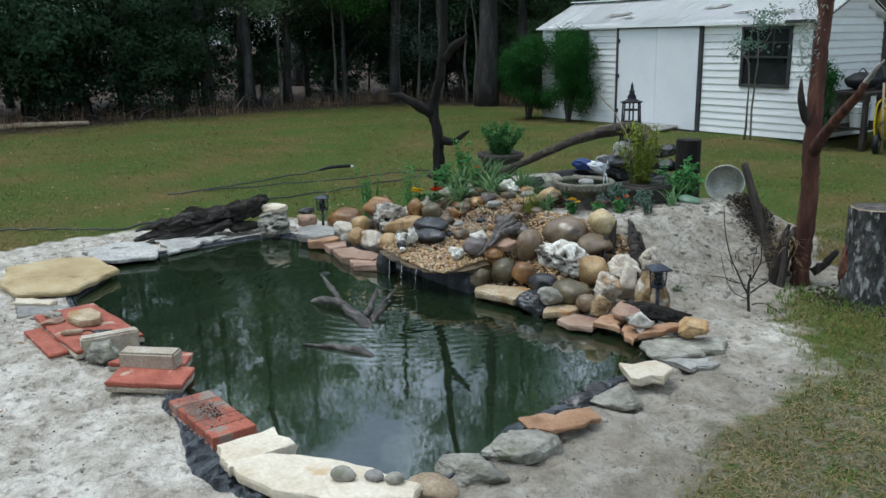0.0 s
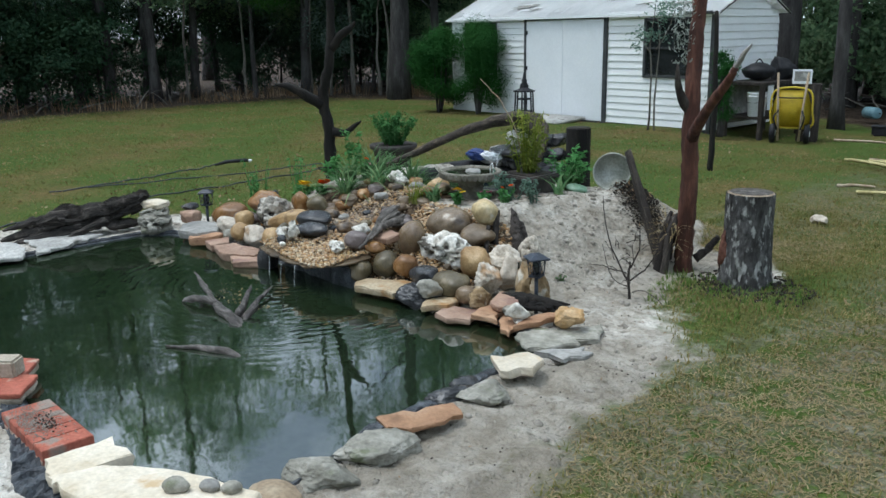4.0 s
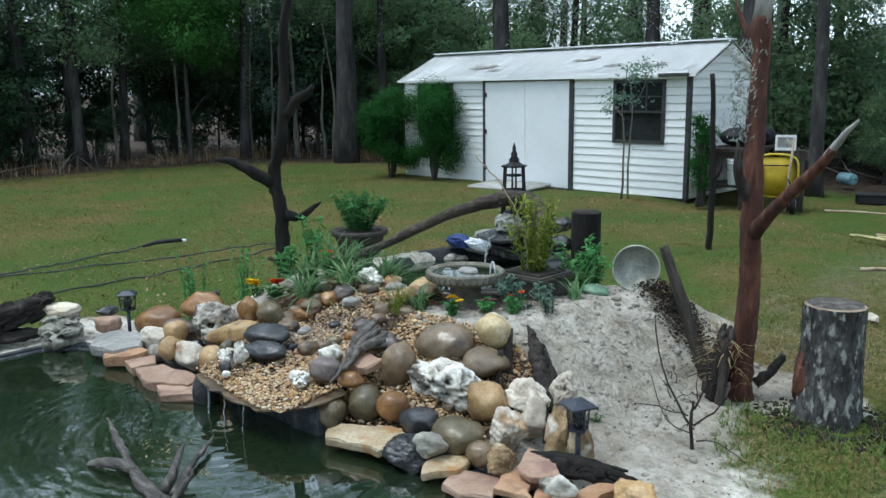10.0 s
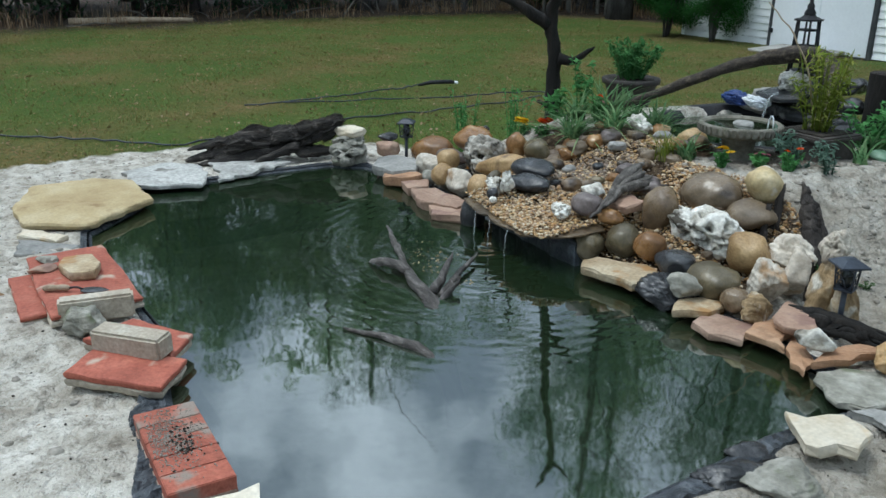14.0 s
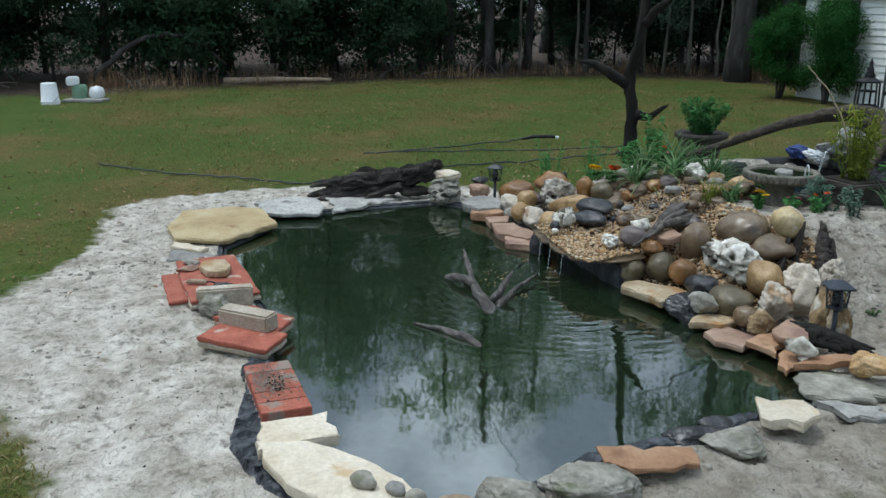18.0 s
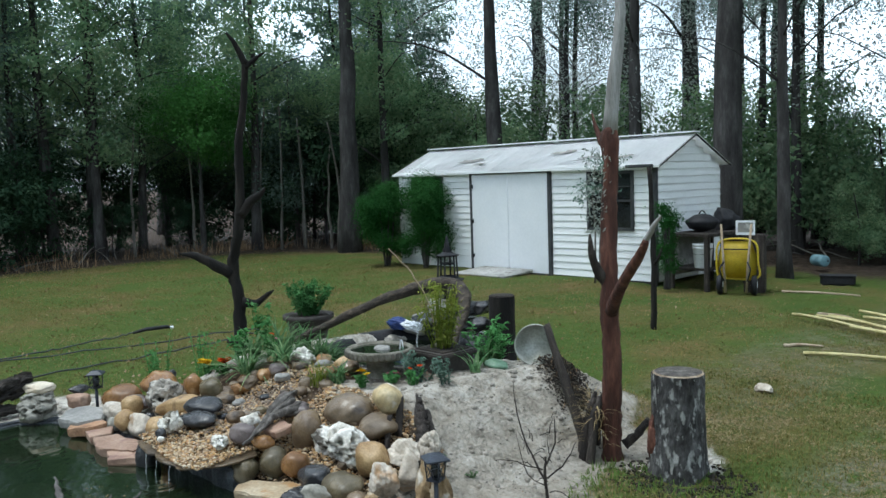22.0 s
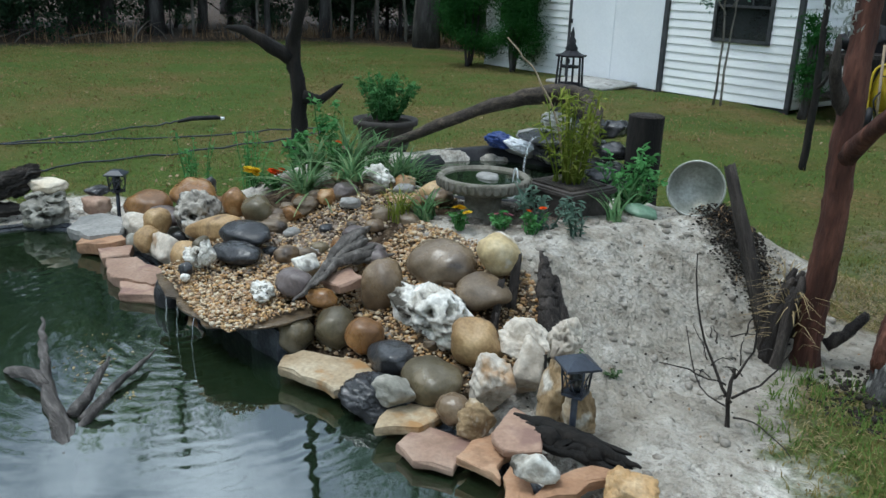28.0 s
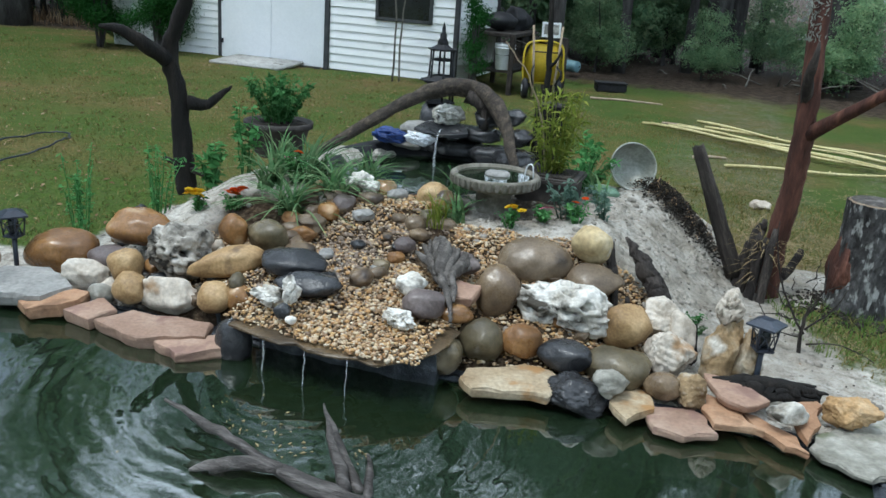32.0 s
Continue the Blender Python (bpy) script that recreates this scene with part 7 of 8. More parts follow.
ced = thing("dead_cedar", pose(10.24, -7.41, 0.0), "reddish-brown dead cedar trunk with broken limbs", "dead tree")
part("trunk", tube(bent([(0.0, 0, -0.05), (0.0, 0, 0.3), (0.02, -0.02, 0.65), (0.02, -0.04, 1.0), (-0.0, 0.0, 1.4), (-0.02, 0.05, 1.75), (-0.03, 0.06, 2.02)], 46, 0.003, 8), [0.08, 0.072, 0.066] + taper(0.06, 0.044, 37) + [0.047, 0.052, 0.055, 0.052, 0.048, 0.04], 16, 0.11, 8), M_CEDAR, ced)
for k, (p, r) in enumerate((([(0.03, -0.04, 0.92), (0.2, -0.2, 1.08), (0.4, -0.34, 1.25), (0.55, -0.45, 1.4)], [0.042, 0.034, 0.028, 0.02]),
                            ([(0.52, -0.43, 1.37), (0.6, -0.46, 1.47), (0.66, -0.49, 1.53)], [0.02, 0.013, 0.004]),
                            ([(0.0, -0.03, 1.1), (-0.01, -0.1, 1.17), (-0.01, -0.17, 1.29), (0.0, -0.19, 1.4)], [0.034, 0.03, 0.022, 0.006]),
                            ([(0.05, 0.05, 0.1), (0.12, 0.12, 0.18), (0.15, 0.17, 0.25)], [0.03, 0.026, 0.016]),
                            ([(-0.03, 0.06, 1.85), (-0.14, 0.1, 1.98), (-0.2, 0.12, 2.12)], [0.024, 0.016, 0.005]),
                            ([(-0.025, 0.06, 1.98), (0.0, 0.07, 2.3), (0.05, 0.08, 2.7), (0.0, 0.1, 3.1), (-0.06, 0.1, 3.6)], [0.046, 0.04, 0.034, 0.026, 0.014]))):
    part("limb", tube(bent(p, 9, 0.004, k + 20), [np.interp(i / 8 * (len(r) - 1), range(len(r)), r) for i in range(9)], 9, 0.12 if k != 3 else 0.3, k + 20), (M_DARKWOOD if k in (2, 3) else M_CEDAR) if k not in (1, 5) else M_BLEACHED, ced, "" if k not in (1, 5) else "bare grey broken tip")
for i in range(7):
    a = 2.4 + i * 0.35
    bm = tube(bent([(0.1 * math.cos(a), 0.1 * math.sin(a), 0.42 - 0.03 * (i % 3)), (0.15 * math.cos(a), 0.15 * math.sin(a), 0.22), (0.19 * math.cos(a), 0.19 * math.sin(a), -0.03)], 7, 0.008, i), [0.012, 0.02, 0.024, 0.026, 0.028, 0.026, 0.024], 6, 0.3, i)
    part("splinter", bm, M_DARKWOOD, ced, "dark splintered wood at the foot")
rng = np.random.default_rng(32)
mp = np.stack([rng.normal(-0.05, 0.035, 260), rng.normal(-0.08, 0.035, 260), rng.uniform(1.4, 1.9, 260)], 1)
tagged(mesh_part("hanging_moss", leaves_mesh("hanging_moss", mp, rng.normal(size=(260, 3)) * np.array([1, 1, 0.2]), rng.uniform(0.008, 0.022, 260), 0.3, 33), L_MOSS, ced, "pale grey hanging moss", True), kind="stuff")
rng = np.random.default_rng(31)
a = rng.uniform(2.2, 5.0, 90)
part_ = mesh_part("dry_grass_tuft", blades_mesh("dry_grass", np.stack([0.14 * np.cos(a), 0.14 * np.sin(a), rng.uniform(0.1, 0.4, 90)], 1), rng.uniform(0.02, 0.12, 90), rng.uniform(0.08, 0.22, 90), 0.004, 31, 3), L_DRY, ced, "straw-coloured dry grass caught at the foot", True)
tagged(part_, kind="stuff")


def stump(x, y, r, h, label, seed, bark):
    root = thing("tree_stump", pose(x, y, gz(x, y) - 0.03, 0, 0, seed * 40), label, "tree stump", "tree stumps")
    rnd = random.Random(seed)
    bm = bmesh.new()
    sides, rows = 40, 16
    rings = []
    for j in range(rows):
        u = j / (rows - 1)
        ring = []
        for s in range(sides):
            a = 2 * math.pi * s / sides
            flare = 1 + 0.18 * (1 - u) ** 3 * (1 + 0.6 * math.sin(a * 4 + seed))
            rr = r * flare * (1 + 0.05 * noise.noise(Vector((math.cos(a) * 2, math.sin(a) * 2, seed))) + 0.05 * noise.noise(Vector((math.cos(a) * 9, math.sin(a) * 9, u * 3 + seed))) + 0.03 * noise.noise(Vector((math.cos(a) * 20, math.sin(a) * 20, u * 14))))
            ring.append(bm.verts.new((math.cos(a) * rr, math.sin(a) * rr, u * h)))
        rings.append(ring)
    for p, q in zip(rings, rings[1:]):
        for s in range(sides):
            bm.faces.new((p[s], p[(s + 1) % sides], q[(s + 1) % sides], q[s]))
    part("bark", bm, bark, root)
    top = bmesh.new()
    vs = [top.verts.new((math.cos(2 * math.pi * s / sides) * r * 0.985, math.sin(2 * math.pi * s / sides) * r * 0.985, h + rnd.uniform(-0.008, 0.004))) for s in range(sides)]
    vs2 = [top.verts.new((math.cos(2 * math.pi * s / sides) * r * 0.9, math.sin(2 * math.pi * s / sides) * r * 0.9, h + 0.006)) for s in range(sides)]
    for s in range(sides):
        top.faces.new((vs[s], vs[(s + 1) % sides], vs2[(s + 1) % sides], vs2[s]))
    part("cut_rim", top, M_CUT if seed == 1 else M_DARKWOOD, root, "pale broken rim" if seed == 1 else "", True)
    part("cut_top", lathe([(r * 0.91, h - 0.01), (r * 0.9, h + 0.007), (r * 0.45, h + 0.009), (0.0, h + 0.008)], sides, wob=0.01, seed=seed), M_DRIFT if seed == 1 else M_DARKWOOD, root, "dark weathered sawn top")
    return root


big = stump(10.69, -7.40, 0.145, 0.63, "tall oak stump with flaking black and white bark", 1, M_BARK)
part("rotten_bark", rock_mesh((0.1, 0.17, 0.34), "craggy", 300), M_CEDAR, big, "brown rotten patch of bark", m=pose(-0.125, 0.015, 0.24))
stump(8.79, -6.8, 0.1, 0.86 - gz(8.79, -6.8), "dark weathered stump behind the upper pool", 2, M_SNAG)

rng = np.random.default_rng(53)
ha, hr = rng.uniform(0, 6.28, 900), 0.14 + 0.22 * rng.random(900) ** 1.5
hx, hy = 10.76 + hr * np.cos(ha) * 1.2, -7.48 + hr * np.sin(ha)
tagged(mesh_part("dark_soil_crumbs", pebbles_mesh("dark_soil_crumbs", np.stack([hx, hy, ground_z(hx, hy) + 0.03 * np.exp(-hr * 8)], 1), rng.uniform(0.004, 0.018, 900), 53), M_COMPOST), "dark crumbled soil round the foot of the oak stump", "soil", kind="stuff")

# ---- solar lamps ----
def solar_lamp(x, y, z, h, rz):
    root = thing("solar_lamp", pose(x, y, z, 0, 0, rz), "small black solar garden lamp on a stake", "lamp", "solar garden lamps")
    part("stake", tube([(0, 0, -0.05), (0, 0, h - 0.13)], [0.012, 0.012], 8), M_BLUEBLACK, root)
    part("base_plate", box(0.075, 0.075, 0.012, (0, 0, h - 0.13), 0.003), M_BLUEBLACK, root, flat=True)
    part("roof", lathe([(0.085, h - 0.03), (0.085, h - 0.022), (0.035, h), (0.0, h + 0.002)], 4), M_BLUEBLACK, root, "square pitched roof with a solar cell", True)
    for sx, sy in ((1, 1), (1, -1), (-1, 1), (-1, -1)):
        part("corner_bar", tube([(sx * 0.032, sy * 0.032, h - 0.125), (sx * 0.04, sy * 0.04, h - 0.025)], [0.004, 0.004], 5), M_BLUEBLACK, root)
    for sx, sy, ax in ((1, 0, 1), (-1, 0, 1), (0, 1, 0), (0, -1, 0)):
        c = Vector((sx * 0.036, sy * 0.036, h - 0.075))
        e = Vector((0, 1, 0)) if ax else Vector((1, 0, 0))
        bm = bmesh.new()
        for p, q in (((-0.034, -0.045), (-0.008, 0.0)), ((-0.008, 0.0), (0.036, 0.02)), ((-0.008, 0.0), (0.012, -0.048)), ((-0.036, 0.02), (-0.008, 0.0)), ((0.036, 0.02), (0.01, 0.05)), ((-0.036, 0.02), (-0.02, 0.05)), ((0.036, -0.03), (0.012, -0.048))):
            tube([c + e * p[0] + Vector((0, 0, p[1])), c + e * q[0] + Vector((0, 0, q[1]))], [0.0025, 0.0025], 4, bm=bm)
        part("side_lattice", bm, M_BLUEBLACK, root)
    part("bulb_jar", lathe([(0.022, h - 0.12), (0.026, h - 0.09), (0.024, h - 0.05), (0.012, h - 0.04)], 12), M_GLASSDARK, root, "dull glass")
    return root


solar_lamp(10.17, -8.81, 0.06, 0.32, 20)
solar_lamp(6.69, -9.15, 0.06, 0.30, 10)

# ---- potted plant and bamboo pot ----
def leafy_stems(name, parent, stems, height, spread, per, leaf, mat, seed, stem_mat=None, aspect=0.4, droop=0.0):
    """Upright stems with leaves along them."""
    rng = np.random.default_rng(seed)
    bm = bmesh.new()
    cs, ns = [], []
    for i in range(stems):
        a, r = rng.uniform(0, 6.28), spread * rng.uniform(0, 1) ** 0.7
        h = height * rng.uniform(0.6, 1.1)
        root_ = Vector((r * 0.35 * math.cos(a), r * 0.35 * math.sin(a), 0))
        tip = Vector((r * math.cos(a), r * math.sin(a), h))
        line = bent([root_, (root_ + tip) / 2 + Vector((0, 0, h * 0.08)), tip], 6, 0.006, seed + i)
        tube(line, taper(0.005, 0.002, 6), 4, 0, i, bm)
        for j in range(per):
            u = rng.uniform(0.15, 1.0)
            k = min(4, int(u * 5))
            p = line[k].lerp(line[k + 1], u * 5 - k)
            d = rng.normal(size=3)
            d[2] = abs(d[2]) * 0.5 - droop
            d /= np.linalg.norm(d)
            cs.append(np.array(p) + d * leaf * 0.9)
            ns.append(rng.normal(size=3) * 0.5 + np.array([0, 0, 1]))
    tagged(part("stem_growth", bm, stem_mat or mat, parent), kind="stuff")
    cs = np.array(cs)
    mesh_part(name, leaves_mesh(name, cs, np.array(ns), leaf * rng.uniform(0.6, 1.2, len(cs)), aspect, seed), mat, parent, flat=True)


pot = thing("potted_plant", pose(7.22, -7.53, 0.42), "bushy green herb in a wide dark clay pot", "potted plant")
part("pot", lathe([(0.14, 0.0), (0.15, 0.02), (0.19, 0.17), (0.215, 0.18), (0.218, 0.215), (0.2, 0.217), (0.18, 0.2), (0.02, 0.19)], 28), M_POT, pot, "dark wide planter pot")
part("soil", lathe([(0.18, 0.19), (0.17, 0.205), (0.02, 0.21)], 20), M_COMPOST, pot, "dark potting soil")
leafy_stems("foliage", pot, 52, 0.28, 0.22, 22, 0.024, L_PLANT, 61)
for o in pot.children:
    if o.name.startswith(("foliage", "stem_growth")):
        o.location.z = 0.19
bam = thing("bamboo_in_pot", pose(9.0, -7.64, 0.36), "yellow-green dwarf bamboo in a square dark pot", "potted plant")
part("pot", box(0.32, 0.3, 0.2, (0, 0, 0.1), 0.015), M_POT, bam, "square dark planter pot", True)
part("pot_rim", box(0.36, 0.34, 0.035, (0, 0, 0.2), 0.01), M_POT, bam, flat=True)
part("soil", box(0.28, 0.26, 0.02, (0, 0, 0.215), 0.004), M_COMPOST, bam, flat=True)
leafy_stems("foliage", bam, 22, 0.46, 0.19, 26, 0.042, L_BAMBOO, 62, L_BAMBOO, 0.15, 1.1)
for o in bam.children:
    if o.name.startswith(("foliage", "stem_growth")):
        o.location.z = 0.2

part("dry_cane", tube(bent([(-0.02, 0.02, 0.16), (-0.07, -0.04, 0.5), (-0.15, -0.13, 0.75), (-0.26, -0.24, 0.92)], 16, 0.006, 7), taper(0.007, 0.003, 16), 7, 0.12, 7), M_CUT, bam, "dead straw-coloured cane")
# ---- plants on the mound ----
def strap_clump(x, y, n, h, lean, seed, mat=None, name="strap_leaf_clump", label="clump of long green strap leaves on the mound", w=0.0115):
    root = thing(name, pose(x, y, gz(x, y) - 0.01), label, "plant", "plants on the mound")
    rng = np.random.default_rng(seed)
    r = rng.uniform(0, 0.06, n)
    a = rng.uniform(0, 6.28, n)
    mesh_part("leaves", blades_mesh("leaves", np.stack([r * np.cos(a), r * np.sin(a), np.zeros(n)], 1), rng.uniform(0.5, 1.1, n) * h, rng.uniform(0.35, 1.35, n) * lean, w, seed, 6), mat or L_LIRIOPE, root, flat=True)
    return root


for i, (x, y, n, h, l) in enumerate(((7.74, -8.12, 150, 0.32, 0.34), (7.85, -8.5, 150, 0.27, 0.34), (7.92, -7.84, 130, 0.28, 0.32), (7.62, -8.32, 120, 0.28, 0.3), (8.0, -8.3, 120, 0.26, 0.3), (7.72, -7.92, 100, 0.28, 0.3), (8.08, -8.08, 90, 0.24, 0.28), (8.05, -7.98, 70, 0.24, 0.2), (7.5, -8.02, 60, 0.3, 0.2), (8.52, -7.86, 60, 0.24, 0.2), (8.68, -8.3, 70, 0.2, 0.14), (8.45, -6.98, 40, 0.22, 0.14), (9.2, -7.35, 50, 0.26, 0.22), (9.3, -7.62, 40, 0.22, 0.16), (7.4, -7.75, 40, 0.22, 0.16))):
    strap_clump(x, y, int(n * 0.42), h, l * 0.95, 70 + i)
strap_clump(8.62, -8.42, 60, 0.2, 0.12, 99, L_BAMBOO, "grass_tuft", "yellow-green grass tuft beside the stream", 0.004)


def flower(x, y, mat, label, seed, h=0.13, heads=6, r=0.02):
    root = thing("flower", pose(x, y, gz(x, y)), label, "flower", "flowers on the mound")
    leafy_stems("foliage", root, 9, h * 0.8, 0.07, 12, 0.018, L_PLANT, seed)
    rng = np.random.default_rng(seed)
    for i in range(heads):
        a, d = rng.uniform(0, 6.28), rng.uniform(0, 0.055)
        bm = bmesh.new()
        for ring_, (n, rad, tilt_) in enumerate(((9, r, 15), (7, r * 0.7, 40), (4, r * 0.4, 65))):
            for j in range(n):
                b = 2 * math.pi * j / n + ring_
                t_ = radians(tilt_)
                o = Vector((math.cos(b), math.sin(b), 0))
                s_ = Vector((-math.sin(b), math.cos(b), 0))
                tip = o * rad * math.cos(t_) + Vector((0, 0, rad * math.sin(t_)))
                bm.faces.new([bm.verts.new(v) for v in (Vector((0, 0, 0)), tip * 0.6 + s_ * rad * 0.35, tip, tip * 0.6 - s_ * rad * 0.35)])
        part("flower_head", bm, mat, root, flat=True, m=pose(d * math.cos(a), d * math.sin(a), h * rng.uniform(0.8, 1.1), rng.uniform(-40, 10), rng.uniform(-25, 25), 0))
    return root


flower(7.31, -8.53, L_YELLOW, "yellow marigold flowers in the sand", 110, 0.1, 13, 0.032)
flower(7.53, -8.52, L_RED, "red and orange marigold flowers in the sand", 111, 0.1, 11, 0.032)
flower(7.55, -8.1, L_PINK, "small pink flower among the sand", 112, 0.1, 3, 0.02)
flower(7.72, -8.22, L_RED, "orange flower among strap leaves", 113, 0.2, 2, 0.022)
flower(8.97, -8.32, L_YELLOW, "yellow flower beside the bird bath", 114, 0.11, 4, 0.028)
flower(9.1, -8.18, L_PINK, "small pink flower beside the bird bath", 115, 0.07, 3, 0.016)
flower(9.26, -8.15, L_RED, "orange flower beside leafy stems", 116, 0.11, 2, 0.022)


def weed(x, y, h, stems, label, seed, leaf=0.022, spread=0.12, mat=None):
    root = thing("leafy_weed", pose(x, y, gz(x, y) - 0.01), label, "plant", "plants on the mound")
    leafy_stems("foliage", root, stems, h, spread, 22, leaf, mat or L_PLANT, seed)
    return root


weed(9.2, -8.02, 0.22, 8, "leafy blue-green plant beside the bird bath", 120, 0.024, 0.16, L_FORESTB)
weed(9.38, -7.95, 0.16, 5, "leafy blue-green plant by the sand", 121, 0.022, 0.12, L_FORESTB)
weed(6.62, -8.62, 0.5, 12, "thin weedy stems with narrow leaves", 122, 0.02, 0.2)
weed(6.95, -8.4, 0.45, 9, "thin weedy stems with narrow leaves", 123, 0.02, 0.16)
weed(7.3, -8.05, 0.4, 6, "tall green flower stems with broad leaves", 124, 0.035, 0.1)
weed(7.12, -8.12, 0.3, 6, "green plant with broad leaves on the sand", 125, 0.04, 0.1)
weed(9.1, -7.3, 0.3, 16, "leafy green stems behind the bamboo pot", 126, 0.03, 0.22)
weed(9.93, -8.3, 0.05, 3, "tiny green weed in the sand", 127, 0.01, 0.05, L_LIRIOPE)
weed(9.86, -8.52, 0.14, 8, "low green plant among the rocks", 128, 0.018, 0.08)
toad = part("ceramic_lid", rock_mesh((0.17, 0.12, 0.07), "cobble", 401), M_GREENTOAD, m=pose(9.28, -7.4, 0.46, 0, 10, 20))
tagged(toad, "pale green rounded ceramic piece among the plants", "ornament")

# bare shrub in the sand
shrub = thing("bare_shrub", pose(10.38, -8.2, gz(10.38, -8.2)), "leafless dark twiggy shrub in the sand", "shrub")
twigs = [([(0, 0, -0.03), (-0.01, 0.0, 0.12), (0.0, -0.01, 0.24)], [0.011, 0.009, 0.006]),
         ([(0, 0, 0.1), (-0.1, -0.02, 0.25), (-0.17, -0.03, 0.42), (-0.2, -0.03, 0.62)], [0.007, 0.005, 0.004, 0.002]),
         ([(0.0, 0, 0.2), (0.05, 0.02, 0.34), (0.04, 0.02, 0.46)], [0.006, 0.004, 0.002]),
         ([(0.0, 0, 0.12), (0.1, 0.03, 0.22), (0.16, 0.05, 0.34)], [0.006, 0.004, 0.002]),
         ([(-0.03, 0, 0.16), (-0.12, -0.08, 0.2), (-0.24, -0.12, 0.2)], [0.004, 0.003, 0.0015]),
         ([(-0.02, 0, 0.08), (-0.16, 0.02, 0.12), (-0.26, 0.05, 0.3)], [0.004, 0.003, 0.0015]),
         ([(0.02, 0, 0.05), (0.14, -0.06, 0.1), (0.3, -0.1, 0.06)], [0.0045, 0.003, 0.002])]
R = random.Random(19)
for i in range(16):
    base = Vector((R.uniform(-0.15, 0.08), R.uniform(-0.03, 0.03), R.uniform(0.1, 0.38)))
    step = Vector((R.uniform(-0.12, 0.12), R.uniform(-0.09, 0.09), R.uniform(-0.02, 0.12)))
    twigs.append(([base, base + step * 0.5 + Vector((0, 0, 0.01)), base + step], [0.003, 0.002, 0.001]))
for k, (p, r) in enumerate(twigs):
    part("twig", tube(bent(p, 8, 0.005, k + 40), [np.interp(i / 7 * (len(r) - 1), range(len(r)), r) for i in range(8)], 5, 0.15, k + 40), M_DARKWOOD, shrub)

# hose on the lawn
hose = thing("garden_hose", pose(0, 0, 0.04), "thin dark green garden hose with a black nozzle on the lawn", "hose")
part("hose_run", tube(bent([(5.4, -10.6, 0), (5.2, -9.6, 0), (5.0, -9.0, 0), (4.95, -8.2, 0), (4.9, -7.5, 0.01), (4.75, -6.9, 0), (4.62, -6.5, 0), (4.35, -6.45, 0.0), (4.3, -7.2, 0), (4.1, -8.3, 0), (3.9, -9.2, 0)], 70, 0.012, 2), [0.0075] * 70, 6), M_BLUEBLACK, hose)
part("hose_run", tube(bent([(3.9, -9.6, 0), (3.85, -8.9, 0), (3.7, -8.3, 0), (3.55, -7.8, 0), (3.57, -7.5, 0.02)], 30, 0.01, 3), [0.0075] * 30, 6), M_BLUEBLACK, hose)
part("hose_run", tube(bent([(5.4, -10.6, 0), (4.95, -11.1, 0), (4.5, -11.7, 0), (3.75, -12.4, 0)], 24, 0.01, 4), [0.0075] * 24, 6), M_BLUEBLACK, hose)
part("nozzle", tube([(3.57, -7.52, 0.02), (3.61, -7.38, 0.05), (3.66, -7.14, 0.05), (3.68, -7.1, 0.04)], [0.014, 0.024, 0.024, 0.012], 10), M_BLACK, hose, "black hose nozzle")
part("nozzle_cap", tube([(3.68, -7.11, 0.04), (3.69, -7.07, 0.04)], [0.02, 0.016], 10), M_BUCKET, hose, "pale nozzle tip")
# ---- beside the shed ----
def arbor(x, y, h, r, seed, label, mat=None, bare=0.09, name="evergreen_bush"):
    """An upright evergreen: forked stems below, a dense feathery crown."""
    root = thing(name, pose(x, y, 0.0, 0, 0, seed * 70), label, "bush", "evergreens at the shed")
    rnd = random.Random(seed)
    for i in range(5):
        a = rnd.uniform(0, 6.28)
        part("stem", tube(bent([(0.04 * math.cos(a), 0.04 * math.sin(a), -0.03), (r * 0.25 * math.cos(a), r * 0.25 * math.sin(a), h * 0.3), (r * 0.4 * math.cos(a), r * 0.4 * math.sin(a), h * 0.7)], 7, 0.01, seed + i), taper(0.028, 0.01, 7), 7, 0.12, seed + i), M_TRUNK, root)
    blobs = [(rnd.uniform(-r, r) * 0.6, rnd.uniform(-r, r) * 0.6, h * (bare + 0.16 + (0.98 - bare - 0.2) * i / 13), r * rnd.uniform(0.4, 0.62) * (0.72 + 0.28 * min(1, i / 6)), 0.95) for i in range(14)]
    mesh_part("crown", crown_mesh("crown", blobs, int(34000 * min(1, (r / 0.5) ** 1.4)), 0.02, seed, 0.05, 0.4), mat or L_BUSH, root, flat=True)
    return root


arbor(-0.1, -0.62, 1.62, 0.5, 3, "rounded dark green evergreen bush at the shed's end")
arbor(0.93, -0.5, 1.74, 0.54, 4, "tall dark green evergreen bush before the shed window")
arbor(6.27, -0.36, 1.3, 0.13, 5, "narrow dark green conifer at the shed's corner", L_BUSH, 0.08)
sap = thing("window_sapling", pose(5.13, -0.66, 0.0), "thin young tree with sparse leaves before the shed window", "tree")
for k, p in enumerate(([(0, 0, -0.03), (0.03, 0, 0.8), (-0.02, 0, 1.4), (0.05, 0, 2.0)], [(0.12, 0, -0.03), (0.1, 0.02, 0.7), (0.16, 0, 1.3), (0.1, 0, 1.8)], [(0.02, 0, 1.2), (-0.2, 0.02, 1.45), (-0.3, 0.02, 1.5)], [(0.1, 0, 1.3), (0.3, 0, 1.6), (0.42, 0, 1.9)])):
    part("stem", tube(bent(p, 9, 0.012, k), taper(0.018 if k < 2 else 0.009, 0.005, 9), 6, 0.1, k), M_PALETRUNK, sap)
